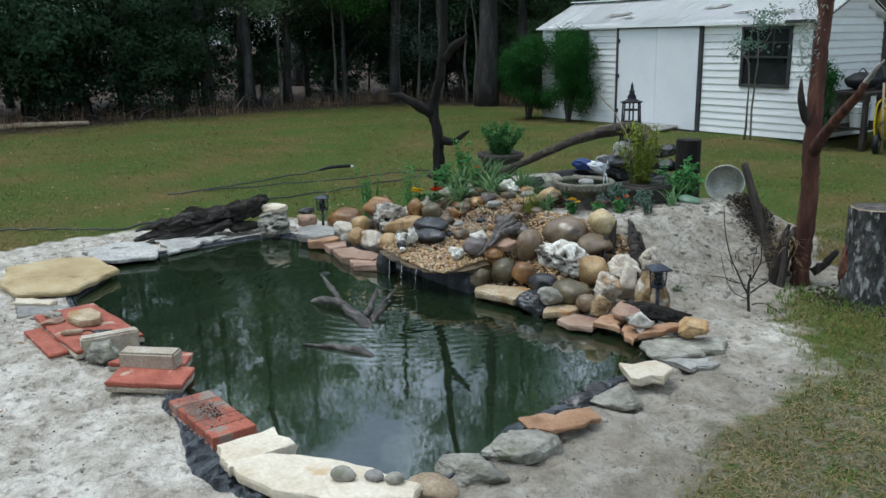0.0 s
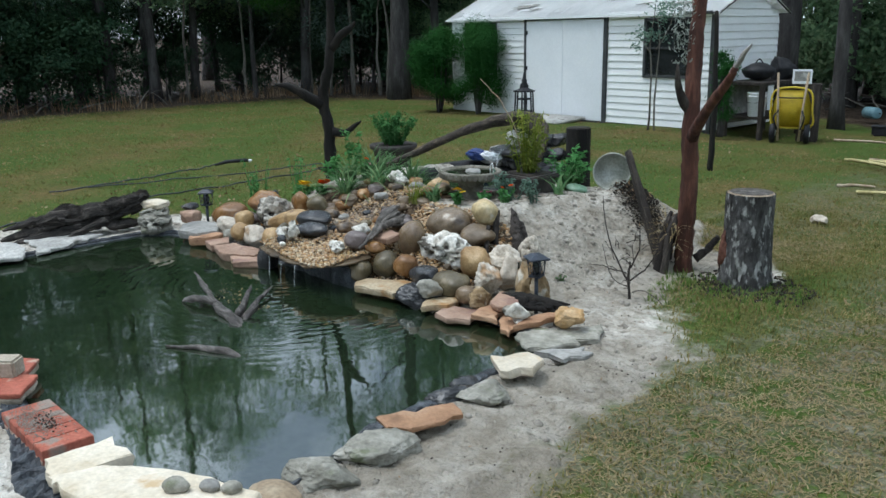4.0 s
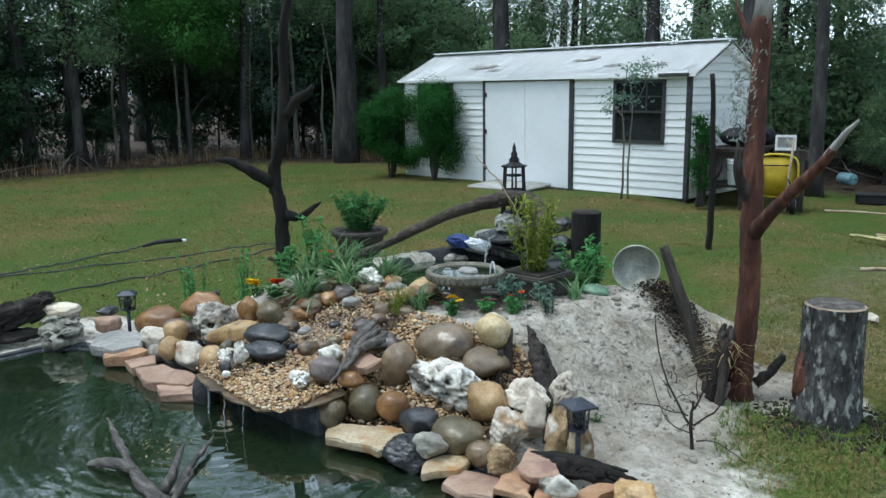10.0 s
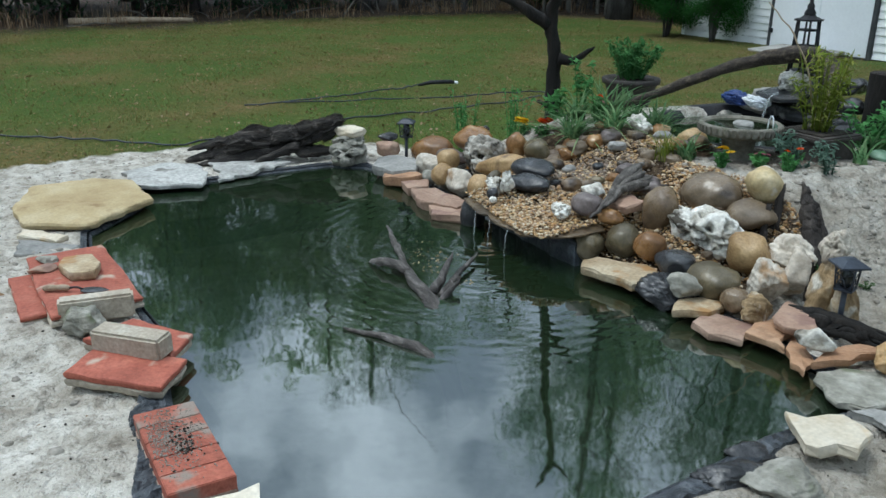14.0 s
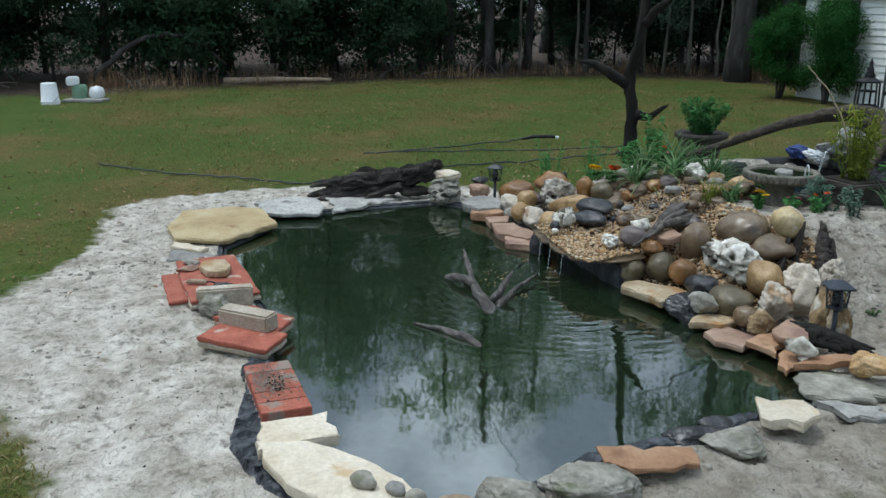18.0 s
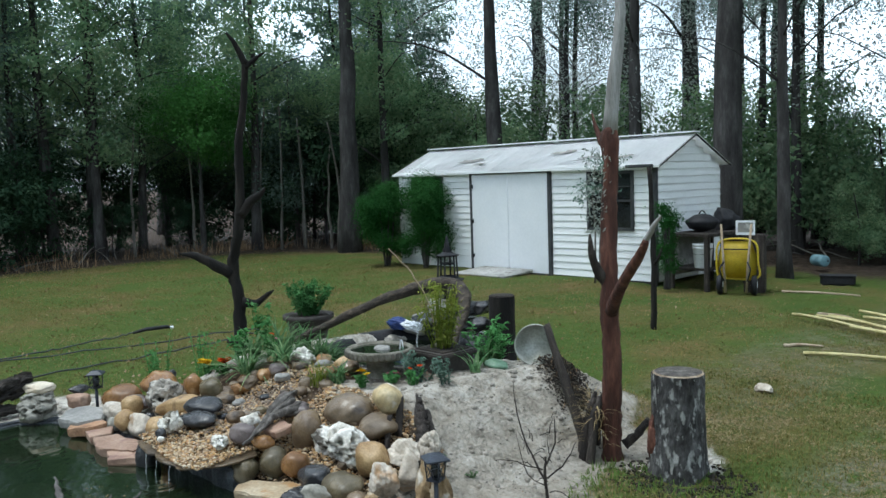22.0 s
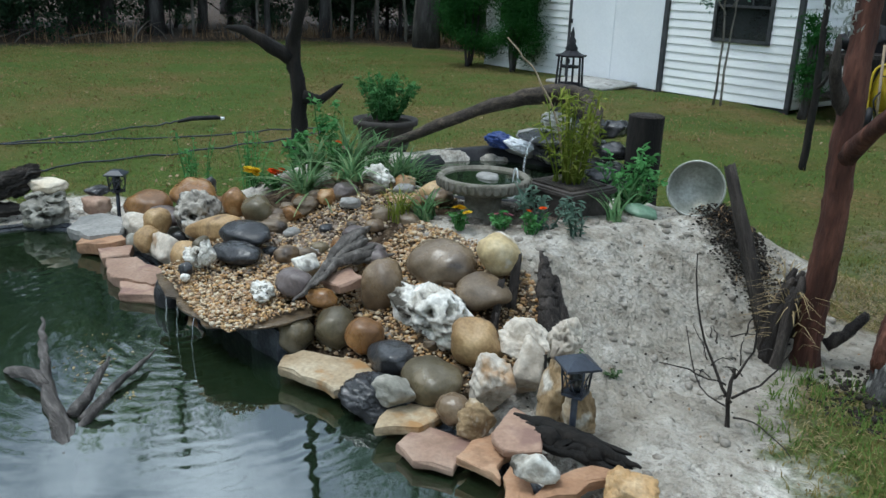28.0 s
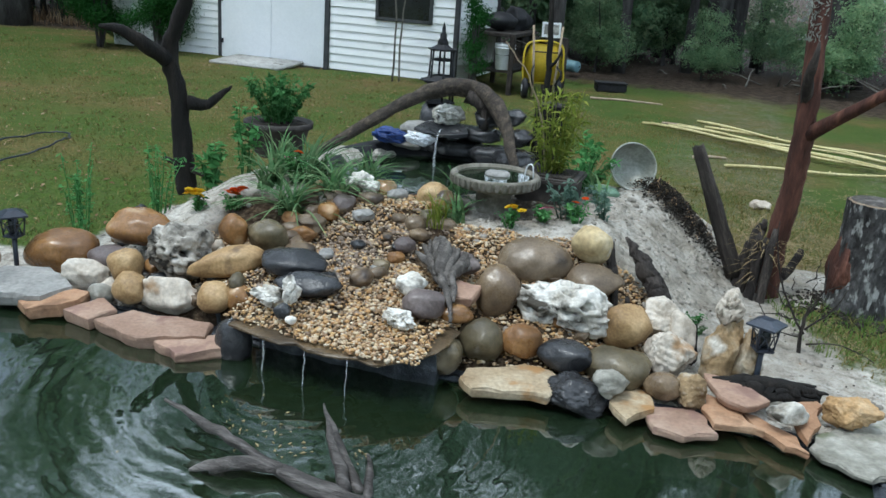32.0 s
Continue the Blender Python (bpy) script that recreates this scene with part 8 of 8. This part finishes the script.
mesh_part("crown", crown_mesh("crown", [(-0.1, 0, 1.5, 0.22, 0.8), (0.12, 0, 1.72, 0.3, 0.7), (0.25, 0, 1.95, 0.26, 0.6), (-0.28, 0, 1.42, 0.12, 0.8)], 420, 0.035, 44, 0.1), L_FORESTB, sap, flat=True)

# workbench with a grill against the gable
bench = thing("work_bench", pose(6.42, 0.6, -0.08), "dark wooden bench with clutter against the shed's gable", "bench")
part("bench_top", box(0.7, 1.3, 0.05, (0, 0, 0.85), 0.008), M_DARKWOOD, bench, flat=True)
part("lower_shelf", box(0.66, 1.2, 0.04, (0, 0, 0.33), 0.008), M_DARKWOOD, bench, flat=True)
part("back_panel", box(0.03, 1.2, 0.6, (-0.3, 0, 0.52), 0.004), M_GREYFLAG, bench, "grey board behind the bench", True)
for sx in (-0.3, 0.3):
    for sy in (-0.6, 0.6):
        part("leg", box(0.07, 0.07, 0.84, (sx, sy, 0.42), 0.006), M_DARKWOOD, bench, flat=True)
grill = thing("kettle_grill", pose(6.39, 0.45, 0.8), "black kettle grill lid and bags on the bench", "grill")
part("kettle", lathe([(0.05, 0.0), (0.2, 0.05), (0.26, 0.14), (0.25, 0.18), (0.12, 0.26), (0.0, 0.28)], 20), M_BLACK, grill)
part("handle", tube(bent([(-0.06, 0, 0.27), (0, 0, 0.33), (0.06, 0, 0.27)], 7), [0.01] * 7, 6), M_BLACK, grill)
sack = tagged(part("black_sack", rock_mesh((0.45, 0.4, 0.35), "rough", 501), M_BLACK, m=pose(6.52, 1.0, 0.95)), "full black plastic sack on the bench", "sack")
bucket = thing("bucket", pose(6.58, 0.12, 0.272), "white plastic bucket on the bench's shelf", "bucket")
part("bucket_shell", lathe([(0.12, 0.0), (0.125, 0.01), (0.15, 0.34), (0.156, 0.345), (0.156, 0.37), (0.148, 0.37), (0.14, 0.34), (0.118, 0.02), (0.0, 0.015)], 24), M_BUCKET, bucket)
part("bucket_rim", lathe([(0.152, 0.30), (0.16, 0.302), (0.16, 0.315), (0.152, 0.317)], 24), M_BUCKET, bucket)
part("handle", tube(bent([(-0.158, 0, 0.31), (-0.1, -0.12, 0.22), (0.1, -0.12, 0.22), (0.158, 0, 0.31)], 12), [0.004] * 12, 5), M_BLACK, bucket, "thin wire handle")

# wheelbarrow stood on end
barrow = thing("wheelbarrow", pose(7.2, 0.0, -0.08, 0, 0, 22) @ Matrix.Scale(0.8, 4), "yellow wheelbarrow stood on end with pale handles", "wheelbarrow")
bm = bmesh.new()
prof = [(0.30, 0.30, 0.0), (0.33, 0.34, 0.06), (0.34, 0.5, 0.22), (0.33, 0.72, 0.24), (0.27, 0.92, 0.12), (0.24, 0.98, 0.0)]
rows_ = []
for w, z, d in prof:
    row = []
    for s in range(9):
        u = -1 + 2 * s / 8
        row.append(bm.verts.new((w * u, -d * (1 - abs(u) ** 4) + 0.02, z)))
    rows_.append(row)
for a, b in zip(rows_, rows_[1:]):
    for s in range(8):
        bm.faces.new((a[s], a[s + 1], b[s + 1], b[s]))
bmesh.ops.solidify(bm, geom=bm.faces[:], thickness=0.015)
part("tub", bm, M_YELLOW, barrow, "deep yellow plastic tub")
part("tub_rim", tube(bent([(-0.33, 0.02, 0.3), (-0.36, 0.02, 0.6), (-0.28, 0.02, 0.98), (0.28, 0.02, 0.98), (0.36, 0.02, 0.6), (0.33, 0.02, 0.3), (-0.33, 0.02, 0.3)], 40), [0.02] * 40, 7), M_YELLOW, barrow)
for s in (-1, 1):
    part("handle", tube([(s * 0.18, -0.2, 0.06), (s * 0.21, -0.24, 0.6), (s * 0.26, -0.14, 1.3)], [0.022, 0.022, 0.02], 8), M_CUT, barrow, "pale wooden handle")
    part("leg_strut", tube(bent([(s * 0.2, -0.25, 0.62), (s * 0.26, -0.4, 0.5), (s * 0.2, -0.26, 0.28)], 9), [0.014] * 9, 7), M_BLACK, barrow, "black metal leg")
    wheel = part("wheel", lathe([(0.1, -0.05), (0.165, -0.045), (0.18, -0.02), (0.18, 0.02), (0.165, 0.045), (0.1, 0.05)], 24), M_BLACK, barrow, "black rubber wheel", m=pose(s * 0.3, 0.0, 0.18, 0, 90, 0))
    part("hub", lathe([(0.05, -0.055), (0.06, -0.05), (0.06, 0.05), (0.05, 0.055)], 12), M_BUCKET, wheel, "pale wheel hub")
part("cross_bar", tube([(-0.22, -0.2, 0.85), (0.22, -0.2, 0.85)], [0.012, 0.012], 7), M_BLACK, barrow)
crate = thing("plastic_crate", pose(7.22, 0.22, 0.78, 0, 0, 22) @ Matrix.Scale(0.72, 4), "white plastic crate set behind the wheelbarrow", "crate")
part("crate_panel", box(0.38, 0.02, 0.3, (0, 0, 0.15), 0.006), M_BUCKET, crate, flat=True)
part("crate_opening", box(0.3, 0.012, 0.2, (0, -0.008, 0.16), 0.004), M_GREYFLAG, crate, "grey mesh panel", True)
stand = tagged(part("crate_stand", box(0.3, 0.3, 0.86, (0, 0, 0.43), 0.01), M_DARKWOOD, flat=True, m=pose(7.28, 0.4, -0.08, 0, 0, 22)), "dark upright box behind the wheelbarrow", "box")

# iron-dark post on the lawn
post = thing("garden_post", pose(8.03, -3.5, 0.0), "slim dark wooden post standing in the lawn", "post")
part("post_pole", tube(bent([(0, 0, -0.06), (0.01, 0.0, 0.6), (-0.02, 0.02, 1.2), (-0.08, 0.06, 1.8)], 14, 0.006, 3), taper(0.036, 0.024, 14), 8, 0.12, 3), M_SNAG, post)
part("short_branch", tube(bent([(-0.0, 0.0, 0.72), (0.08, -0.02, 0.8), (0.13, -0.03, 0.92)], 6), taper(0.022, 0.008, 6), 7, 0.1, 5), M_SNAG, post)

# cut bamboo poles on the lawn
R = random.Random(8)
for i, (ax, ay, bx, by) in enumerate(((8.9, -1.95, 11.4, -3.1), (9.0, -2.05, 11.6, -3.35), (9.5, -1.55, 11.9, -2.9), (9.9, -3.95, 12.4, -3.2), (9.2, -2.0, 11.9, -3.0), (9.8, -2.6, 12.2, -3.5), (9.6, -1.7, 12.3, -2.7), (9.3, -1.9, 12.0, -3.6))):
    bm = bmesh.new()
    a, b = Vector((ax, ay, 0.05 + 0.02 * (i % 3))), Vector((bx, by, 0.05 + 0.02 * ((i + 1) % 3)))
    n = 13
    tube([a.lerp(b, j / (n - 1)) + Vector((0, 0, 0.01 * math.sin(j))) for j in range(n)], taper(0.018, 0.01, n), 7, 0.06, i, bm)
    for j in range(1, 8):
        c = a.lerp(b, j / 8)
        d = (b - a).normalized() * 0.006
        tube([c - d, c + d], [0.021 - 0.001 * j] * 2, 7, 0, j, bm)
    tagged(part("bamboo_pole", bm, M_BAMBOO), "long cut yellow bamboo pole lying on the lawn", "bamboo pole", "bamboo poles on the lawn")
for i, (x, y, l, rz) in enumerate(((8.45, -0.1, 1.0, 8), (9.3, -1.75, 0.4, -5), (9.75, -3.6, 0.35, 30))):
    tagged(part("pale_stick", tube(bent([(-l / 2, 0, 0), (0, 0.02, 0.01), (l / 2, 0, 0)], 7, 0.004, i), taper(0.02, 0.012, 7), 6, 0.15, i), M_CUT, m=pose(x, y, 0.04, 0, 0, rz)), "pale dry stick lying on the lawn", "stick", "sticks on the lawn")
rock("rough", (10.22, -5.38, 0.05), (0.14, 0.1, 0.07), M_WHITEROCK, "small pale rock lying on the lawn", group="stones on the lawn")
drum = thing("blue_drum", pose(6.95, 3.48, 0.1, 90, 0, 60) @ Matrix.Scale(0.5, 4), "small pale blue plastic drum lying at the wood's edge", "drum")
part("drum_shell", lathe([(0.0, -0.3), (0.18, -0.3), (0.2, -0.28), (0.2, -0.1), (0.21, -0.08), (0.2, -0.06), (0.2, 0.1), (0.21, 0.12), (0.2, 0.14), (0.2, 0.28), (0.18, 0.3), (0.0, 0.3)], 24), surface("faded_blue_plastic", [(0.1, 0.2, 0.24), (0.16, 0.28, 0.32), (0.22, 0.35, 0.38)], 4, 0.5, 0.1, 50), drum)
part("bung", lathe([(0.03, 0.3), (0.035, 0.31), (0.0, 0.312)], 10), M_BLACK, drum, m=pose(0.1, 0, 0))
tank = thing("black_trough", pose(7.95, 1.75, -0.08, 0, 0, 20) @ Matrix.Scale(0.55, 4), "low black plastic trough at the wood's edge", "trough")
part("trough_shell", box(0.9, 0.45, 0.28, (0, 0, 0.14), 0.05), M_BLACK, tank, flat=True)
part("trough_lip", box(0.95, 0.5, 0.04, (0, 0, 0.27), 0.015), M_BLACK, tank, flat=True)
# clutter at the far left
b2 = copy_thing(bucket, pose(-2.75, -13.45, 0.37, 180, 0, 20))
tagged(b2, "white plastic bucket upside down on the lawn", "bucket")
lantern = thing("green_can", pose(-3.15, -13.0, 0.0), "green and white garden can on the lawn", "garden can")
part("can_body", lathe([(0.11, 0.0), (0.13, 0.02), (0.13, 0.26), (0.1, 0.3), (0.0, 0.31)], 18), M_GREENTOAD, lantern)
part("can_top", box(0.3, 0.2, 0.14, (-0.05, -0.1, 0.36), 0.02), M_BUCKET, lantern, flat=True)
tagged(part("white_globe", lathe([(0.0, 0.0), (0.09, 0.03), (0.14, 0.13), (0.11, 0.24), (0.0, 0.28)], 20), M_BUCKET, m=pose(-3.1, -12.72, 0.0)), "round white plastic globe on the lawn", "globe")
tagged(part("flat_tray", box(0.7, 0.4, 0.05, (0, 0, 0.025), 0.015), M_GREYFLAG, flat=True, m=pose(-2.95, -12.9, 0.02, 0, 0, 70)), "low grey tray on the lawn", "tray")
tagged(part("pale_log", tube(bent([(-6.1, -10.3, 0.08), (-5.9, -9.2, 0.09), (-5.75, -8.0, 0.07)], 12, 0.01, 3), taper(0.07, 0.045, 12), 9, 0.1, 3), M_CUT), "long pale log lying along the wood's edge", "log")
tagged(part("bent_branch", tube(bent([(-6.6, -13.0, 0.1), (-6.5, -12.0, 0.9), (-6.4, -11.0, 1.0), (-6.4, -10.2, 0.4)], 18, 0.03, 6), taper(0.07, 0.03, 18), 8, 0.12, 6), M_TRUNK), "dark arching fallen branch at the wood's edge", "branch")

# ---- trunks and saplings seen singly ----
PINE = [forest_kind(80 + i, 14.0, 0.26, tall_blobs(R, 2.0, 8.0, 14.0, 9), 12000, 0.055, L_FORESTB, droop=0.8, limbs=4, low=0.55) for i in range(2)]
for i, (x, y, s) in enumerate(((-3.5, 1.05, 0.95), (5.25, 3.4, 1.1), (-0.37, 3.06, 0.85), (9.6, 7.6, 0.9), (12.0, 6.6, 0.6), (8.0, 10.0, 1.0), (-8.5, -3.2, 0.8), (1.0, 9.4, 1.1), (-4.6, 9.6, 1.15))):
    plant_tree(PINE[i % 2], x, y, s, 47 * i, "pine_tree", "tall straight dark-barked tree behind the shed", "tree", "tall trees of the wood")
SPARSE = forest_kind(90, 11.0, 0.13, tall_blobs(R, 1.9, 6.6, 12.0, 13), 14000, 0.034, L_FORESTB, droop=0.7, limbs=6, low=0.5)
for i, (x, y, s) in enumerate(((6.89, 2.25, 0.9), (2.6, 4.3, 1.25), (-0.4, 5.65, 0.85), (-0.2, 5.75, 0.8), (6.8, 7.5, 0.9), (8.8, 6.4, 0.8), (10.2, 9.5, 1.0), (11.5, 8.2, 0.9), (13.5, 7.0, 0.9), (4.6, 9.0, 1.0), (3.2, 8.0, 0.9), (7.4, 12.0, 1.1), (12.4, 12.0, 1.1), (9.4, 13.5, 1.2), (5.4, 13.0, 1.1), (-3.2, 9.0, 1.05), (1.2, 11.0, 1.1), (3.2, 11.5, 1.1), (5.6, 5.6, 0.9), (7.6, 5.0, 0.85), (4.4, 6.4, 0.85))):
    plant_tree(SPARSE, x, y, s, 61 * i, "slender_tree", "slender open-crowned tree behind the shed", "tree", "slender trees behind the shed")
for i, (x, y, s) in enumerate(((-2.6, 4.6, 1.3), (-1.2, 5.4, 1.35), (0.6, 6.2, 1.3), (2.4, 6.6, 1.2), (3.8, 6.4, 1.15), (5.2, 6.8, 1.3), (6.6, 7.4, 1.0), (8.2, 7.6, 1.0))):
    plant_tree(UNDER[2], x, y, s, 53 * i, "bush", "rounded green bush behind the shed", "bush", "bushes of the wood")
HIGH = forest_kind(95, 20.0, 0.28, tall_blobs(R, 2.6, 10.5, 20.0, 14), 15000, 0.085, L_FOREST, droop=0.9, limbs=7, low=0.55)
for i, (x, y, s) in enumerate(((9.2, 7.2, 0.95), (11.4, 5.6, 1.0), (13.2, 6.8, 1.05), (15.0, 5.2, 0.95), (16.6, 7.4, 1.0), (12.2, 9.6, 1.05), (6.6, 9.2, 0.95), (14.6, 9.4, 1.1))):
    plant_tree(HIGH, x, y, s, 73 * i, "pine_tree", "very tall bare-trunked tree with a dense high crown", "tree", "tall trees of the wood")
for i, (x, y) in enumerate(((-6.38, 0.32), (-5.84, 0.59), (-6.04, 1.44), (-5.5, 1.1), (-4.9, 1.5), (-4.4, 1.35), (-7.2, -1.2), (-7.6, -2.6))):
    s = thing("sapling", pose(x, y, 0.0, 0, 0, i * 50), "slim pale leafless sapling at the wood's edge", "tree", "saplings of the wood")
    h = R.uniform(2.6, 4.2)
    part("trunk", tube(bent([(0, 0, -0.05), (R.uniform(-0.1, 0.1), 0, h / 2), (R.uniform(-0.3, 0.3), 0.1, h)], 9, 0.02, i), taper(0.045, 0.016, 9), 7, 0.1, i), M_PALETRUNK, s)
# hanging grey moss among the tall trees behind the shed, thickened for haze
rng = np.random.default_rng(17)
strands = []
for i in range(2000):
    x, y = rng.uniform(-8, 13), rng.uniform(3.6, 11)
    z = rng.uniform(3.2, 9.0)
    n = rng.integers(20, 55)
    p = np.stack([x + rng.normal(0, 0.14, n), y + rng.normal(0, 0.14, n), z - rng.uniform(0, 1.5, n)], 1)
    strands.append(p)
p = np.concatenate(strands)
p[:, 0] += rng.normal(0, 0.08, len(p))
tagged(mesh_part("hanging_moss", leaves_mesh("hanging_moss", p, rng.normal(size=p.shape) * np.array([1, 1, 0.4]), rng.uniform(0.02, 0.06, len(p)), 0.35, 18), L_MOSS, flat=True), "grey hanging moss in the tall trees, dense and pale like haze", "moss", kind="stuff")

# ---- lawn, litter and small debris ----
rng = np.random.default_rng(23)


def scatter(n, x0, x1, y0, y1):
    return rng.uniform(x0, x1, n), rng.uniform(y0, y1, n)


x, y = scatter(95000, 9.5, 15.4, -13.0, -5.0)
x2, y2 = scatter(150000, -6.0, 10.5, -13.5, -0.5)
x, y = np.concatenate([x, x2]), np.concatenate([y, y2])
clump = ripple(x, y, 2.3) + 0.6 * ripple(y, x, 6.0)
keep = (rng.random(len(x)) > smooth(13.2, 15.4, x)) & (rng.random(len(x)) < smooth(-13.2, -12.2, y)) & (sand_amount(x, y) < 0.35 + 0.25 * rng.random(len(x))) & (clump > rng.uniform(-1.2, 0.5, len(x))) & (wood_edge(x, y) < -0.2)
x, y = x[keep], y[keep]
roots = np.stack([x, y, ground_z(x, y) - 0.004], 1)
tagged(mesh_part("lawn_grass", blades_mesh("lawn_grass", roots, rng.uniform(0.018, 0.05, len(x)), rng.uniform(0.01, 0.045, len(x)), 0.004, 5, 2), L_GRASS, flat=True), "thin patchy lawn grass, green and straw-brown", "grass", kind="stuff")
x, y = scatter(1500, 10.2, 11.2, -8.2, -7.3)
keep = (np.hypot(x - 10.72, y + 7.75) < 0.42 + 0.15 * rng.random(len(x))) & (sand_amount(x, y) < 0.9)
x, y = x[keep], y[keep]
tagged(mesh_part("tall_grass", blades_mesh("tall_grass", np.stack([x, y, ground_z(x, y)], 1), rng.uniform(0.025, 0.07, len(x)), rng.uniform(0.02, 0.06, len(x)), 0.0035, 6, 3), L_FRESH, flat=True), "longer fresh green grass round the stump", "grass", kind="stuff")
x, y = scatter(26000, -6, 14, -13.5, 1.5)
x2, y2 = scatter(2500, 10.2, 13.8, -12.4, -6.5)
x, y = np.concatenate([x, x2]), np.concatenate([y, y2])
keep = (pond_distance(x, y) > 0.25) & ((sand_amount(x, y) < 0.6) | (rng.random(len(x)) < 0.12)) & ((x < 9.5) | (rng.random(len(x)) < 0.5)) & (rng.random(len(x)) < 0.45 + 0.4 * smooth(-3, 0.5, wood_edge(x, y)) + 0.3 * (x > 10))
x, y = x[keep], y[keep]
c = np.stack([x, y, ground_z(x, y) + 0.012], 1)
nrm = rng.normal(size=c.shape) * 0.35 + np.array([0, 0, 1])
tagged(mesh_part("leaf_litter", leaves_mesh("leaf_litter", c, nrm, rng.uniform(0.005, 0.012, len(c)) * (1 + 1.3 * smooth(11.0, 6.0, x)), 0.45, 9), L_LITTER, flat=True), "scattered brown fallen leaves", "leaves", kind="stuff")
x, y = scatter(150000, 9.8, 15.2, -12.8, -3.5)
keep = (rng.random(len(x)) > smooth(13.0, 15.2, x)) & (rng.random(len(x)) < smooth(-12.8, -12.0, y)) & (rng.random(len(x)) > smooth(-5.5, -3.5, y)) & (sand_amount(x, y) < 0.45) & (ripple(x, y, 2.3) + 0.6 * ripple(y, x, 6.0) < rng.uniform(-0.6, 0.5, len(x)))
x, y = x[keep], y[keep]
tagged(mesh_part("dry_grass", blades_mesh("dry_grass", np.stack([x, y, ground_z(x, y) + 0.002], 1), rng.uniform(0.006, 0.025, len(x)), rng.uniform(0.03, 0.07, len(x)), 0.0035, 15, 2), L_STRAW, flat=True), "flattened straw-brown dry grass in the lawn", "grass", kind="stuff")
# dark crumbs and bits of bark on the sand
x, y = scatter(9000, 5.0, 12.0, -12.6, -6.8)
keep = (sand_amount(x, y) > 0.5) & (pond_distance(x, y) > 0.12) & (rng.random(len(x)) < (0.25 + 0.6 * smooth(0.1, 0.9, ripple(x, y, 1.9))) * np.where((x > 9) & (y > -9), 0.45, 1.0))
x, y = x[keep], y[keep]
tagged(mesh_part("bark_crumbs", pebbles_mesh("bark_crumbs", np.stack([x, y, ground_z(x, y) + 0.002], 1), rng.uniform(0.002, 0.0065, len(x)), 8), M_COMPOST), "small dark bits of bark and soil on the sand", "debris", kind="stuff")
# lumps of loose sand on the mound and round the pond
x, y = scatter(14000, 5.8, 11.6, -12.5, -6.8)
keep = (sand_amount(x, y) > 0.6) & (pond_distance(x, y) > 0.1) & (rng.random(len(x)) < 0.12 + 0.5 * smooth(0.0, 0.8, ripple(x, y, 2.6)) + 0.35 * ((x > 9.2) & (y > -9)))
x, y = x[keep], y[keep]
tagged(mesh_part("sand_lumps", pebbles_mesh("sand_lumps", np.stack([x, y, ground_z(x, y) - 0.001], 1), 0.004 + 0.024 * rng.random(len(x)) ** 3, 12), M_SAND), "small lumps of loose pale sand", "sand", kind="stuff")
# sticks and brush along the wood's edge
bm = bmesh.new()
for i in range(420):
    x, y = R.uniform(-8, 13), R.uniform(-16, 5)
    d = inside_woods(x, y)
    if not -0.2 < d < 1.6 or (-0.4 < x < 7 and y < 3):
        continue
    l, a = R.uniform(0.3, 1.3), R.uniform(0, 6.28)
    p0 = Vector((x, y, 0.03))
    p1 = p0 + Vector((math.cos(a) * l, math.sin(a) * l, R.uniform(0, 0.5) * l))
    tube(bent([p0, (p0 + p1) / 2 + Vector((0, 0, 0.05)), p1], 5, 0.02, i), taper(R.uniform(0.01, 0.03), 0.005, 5), 5, 0.1, i, bm)
tagged(part("brush", bm, M_PALETRUNK), "grey fallen sticks and brush along the wood's edge", "brush", kind="stuff")
# low dead stalks where the lawn ends
x, y = scatter(26000, -10.5, -2.5, -13.0, 2.6)
d = wood_edge(x, y)
keep = (d > -0.15) & (d < 1.1) & (ripple(x, y, 1.4) > rng.uniform(-0.7, 0.9, len(x)))
x, y = x[keep], y[keep]
tagged(mesh_part("dead_stalks", blades_mesh("dead_stalks", np.stack([x, y, ground_z(x, y)], 1), rng.uniform(0.08, 0.5, len(x)), rng.uniform(0.05, 0.3, len(x)), 0.007, 16, 3), L_LITTER, flat=True), "low grey-brown dead stalks along the wood's edge", "stalks", kind="stuff")
# sand and dark crumbs spilled over the brick paving piece
x, y = rng.normal(9.79, 0.09, 1500), rng.normal(-11.46, 0.05, 1500)
keep = (np.abs(x - 9.84) < 0.235) & (np.abs(y + 11.43) < 0.09)
x, y = x[keep], y[keep]
tagged(mesh_part("spilled_sand", pebbles_mesh("spilled_sand", np.stack([x, y, np.full(len(x), 0.08)], 1), rng.uniform(0.001, 0.004, len(x)), 19), M_SAND), "thin pale sand spilled over the red bricks", "sand", kind="stuff")
x, y = rng.normal(9.84, 0.06, 90), rng.normal(-11.42, 0.03, 90)
tagged(mesh_part("dark_crumbs", pebbles_mesh("dark_crumbs", np.stack([x, y, np.full(len(x), 0.082)], 1), rng.uniform(0.002, 0.006, len(x)), 20), M_COMPOST), "dark dry crumbs lying on the red bricks", "debris", kind="stuff")
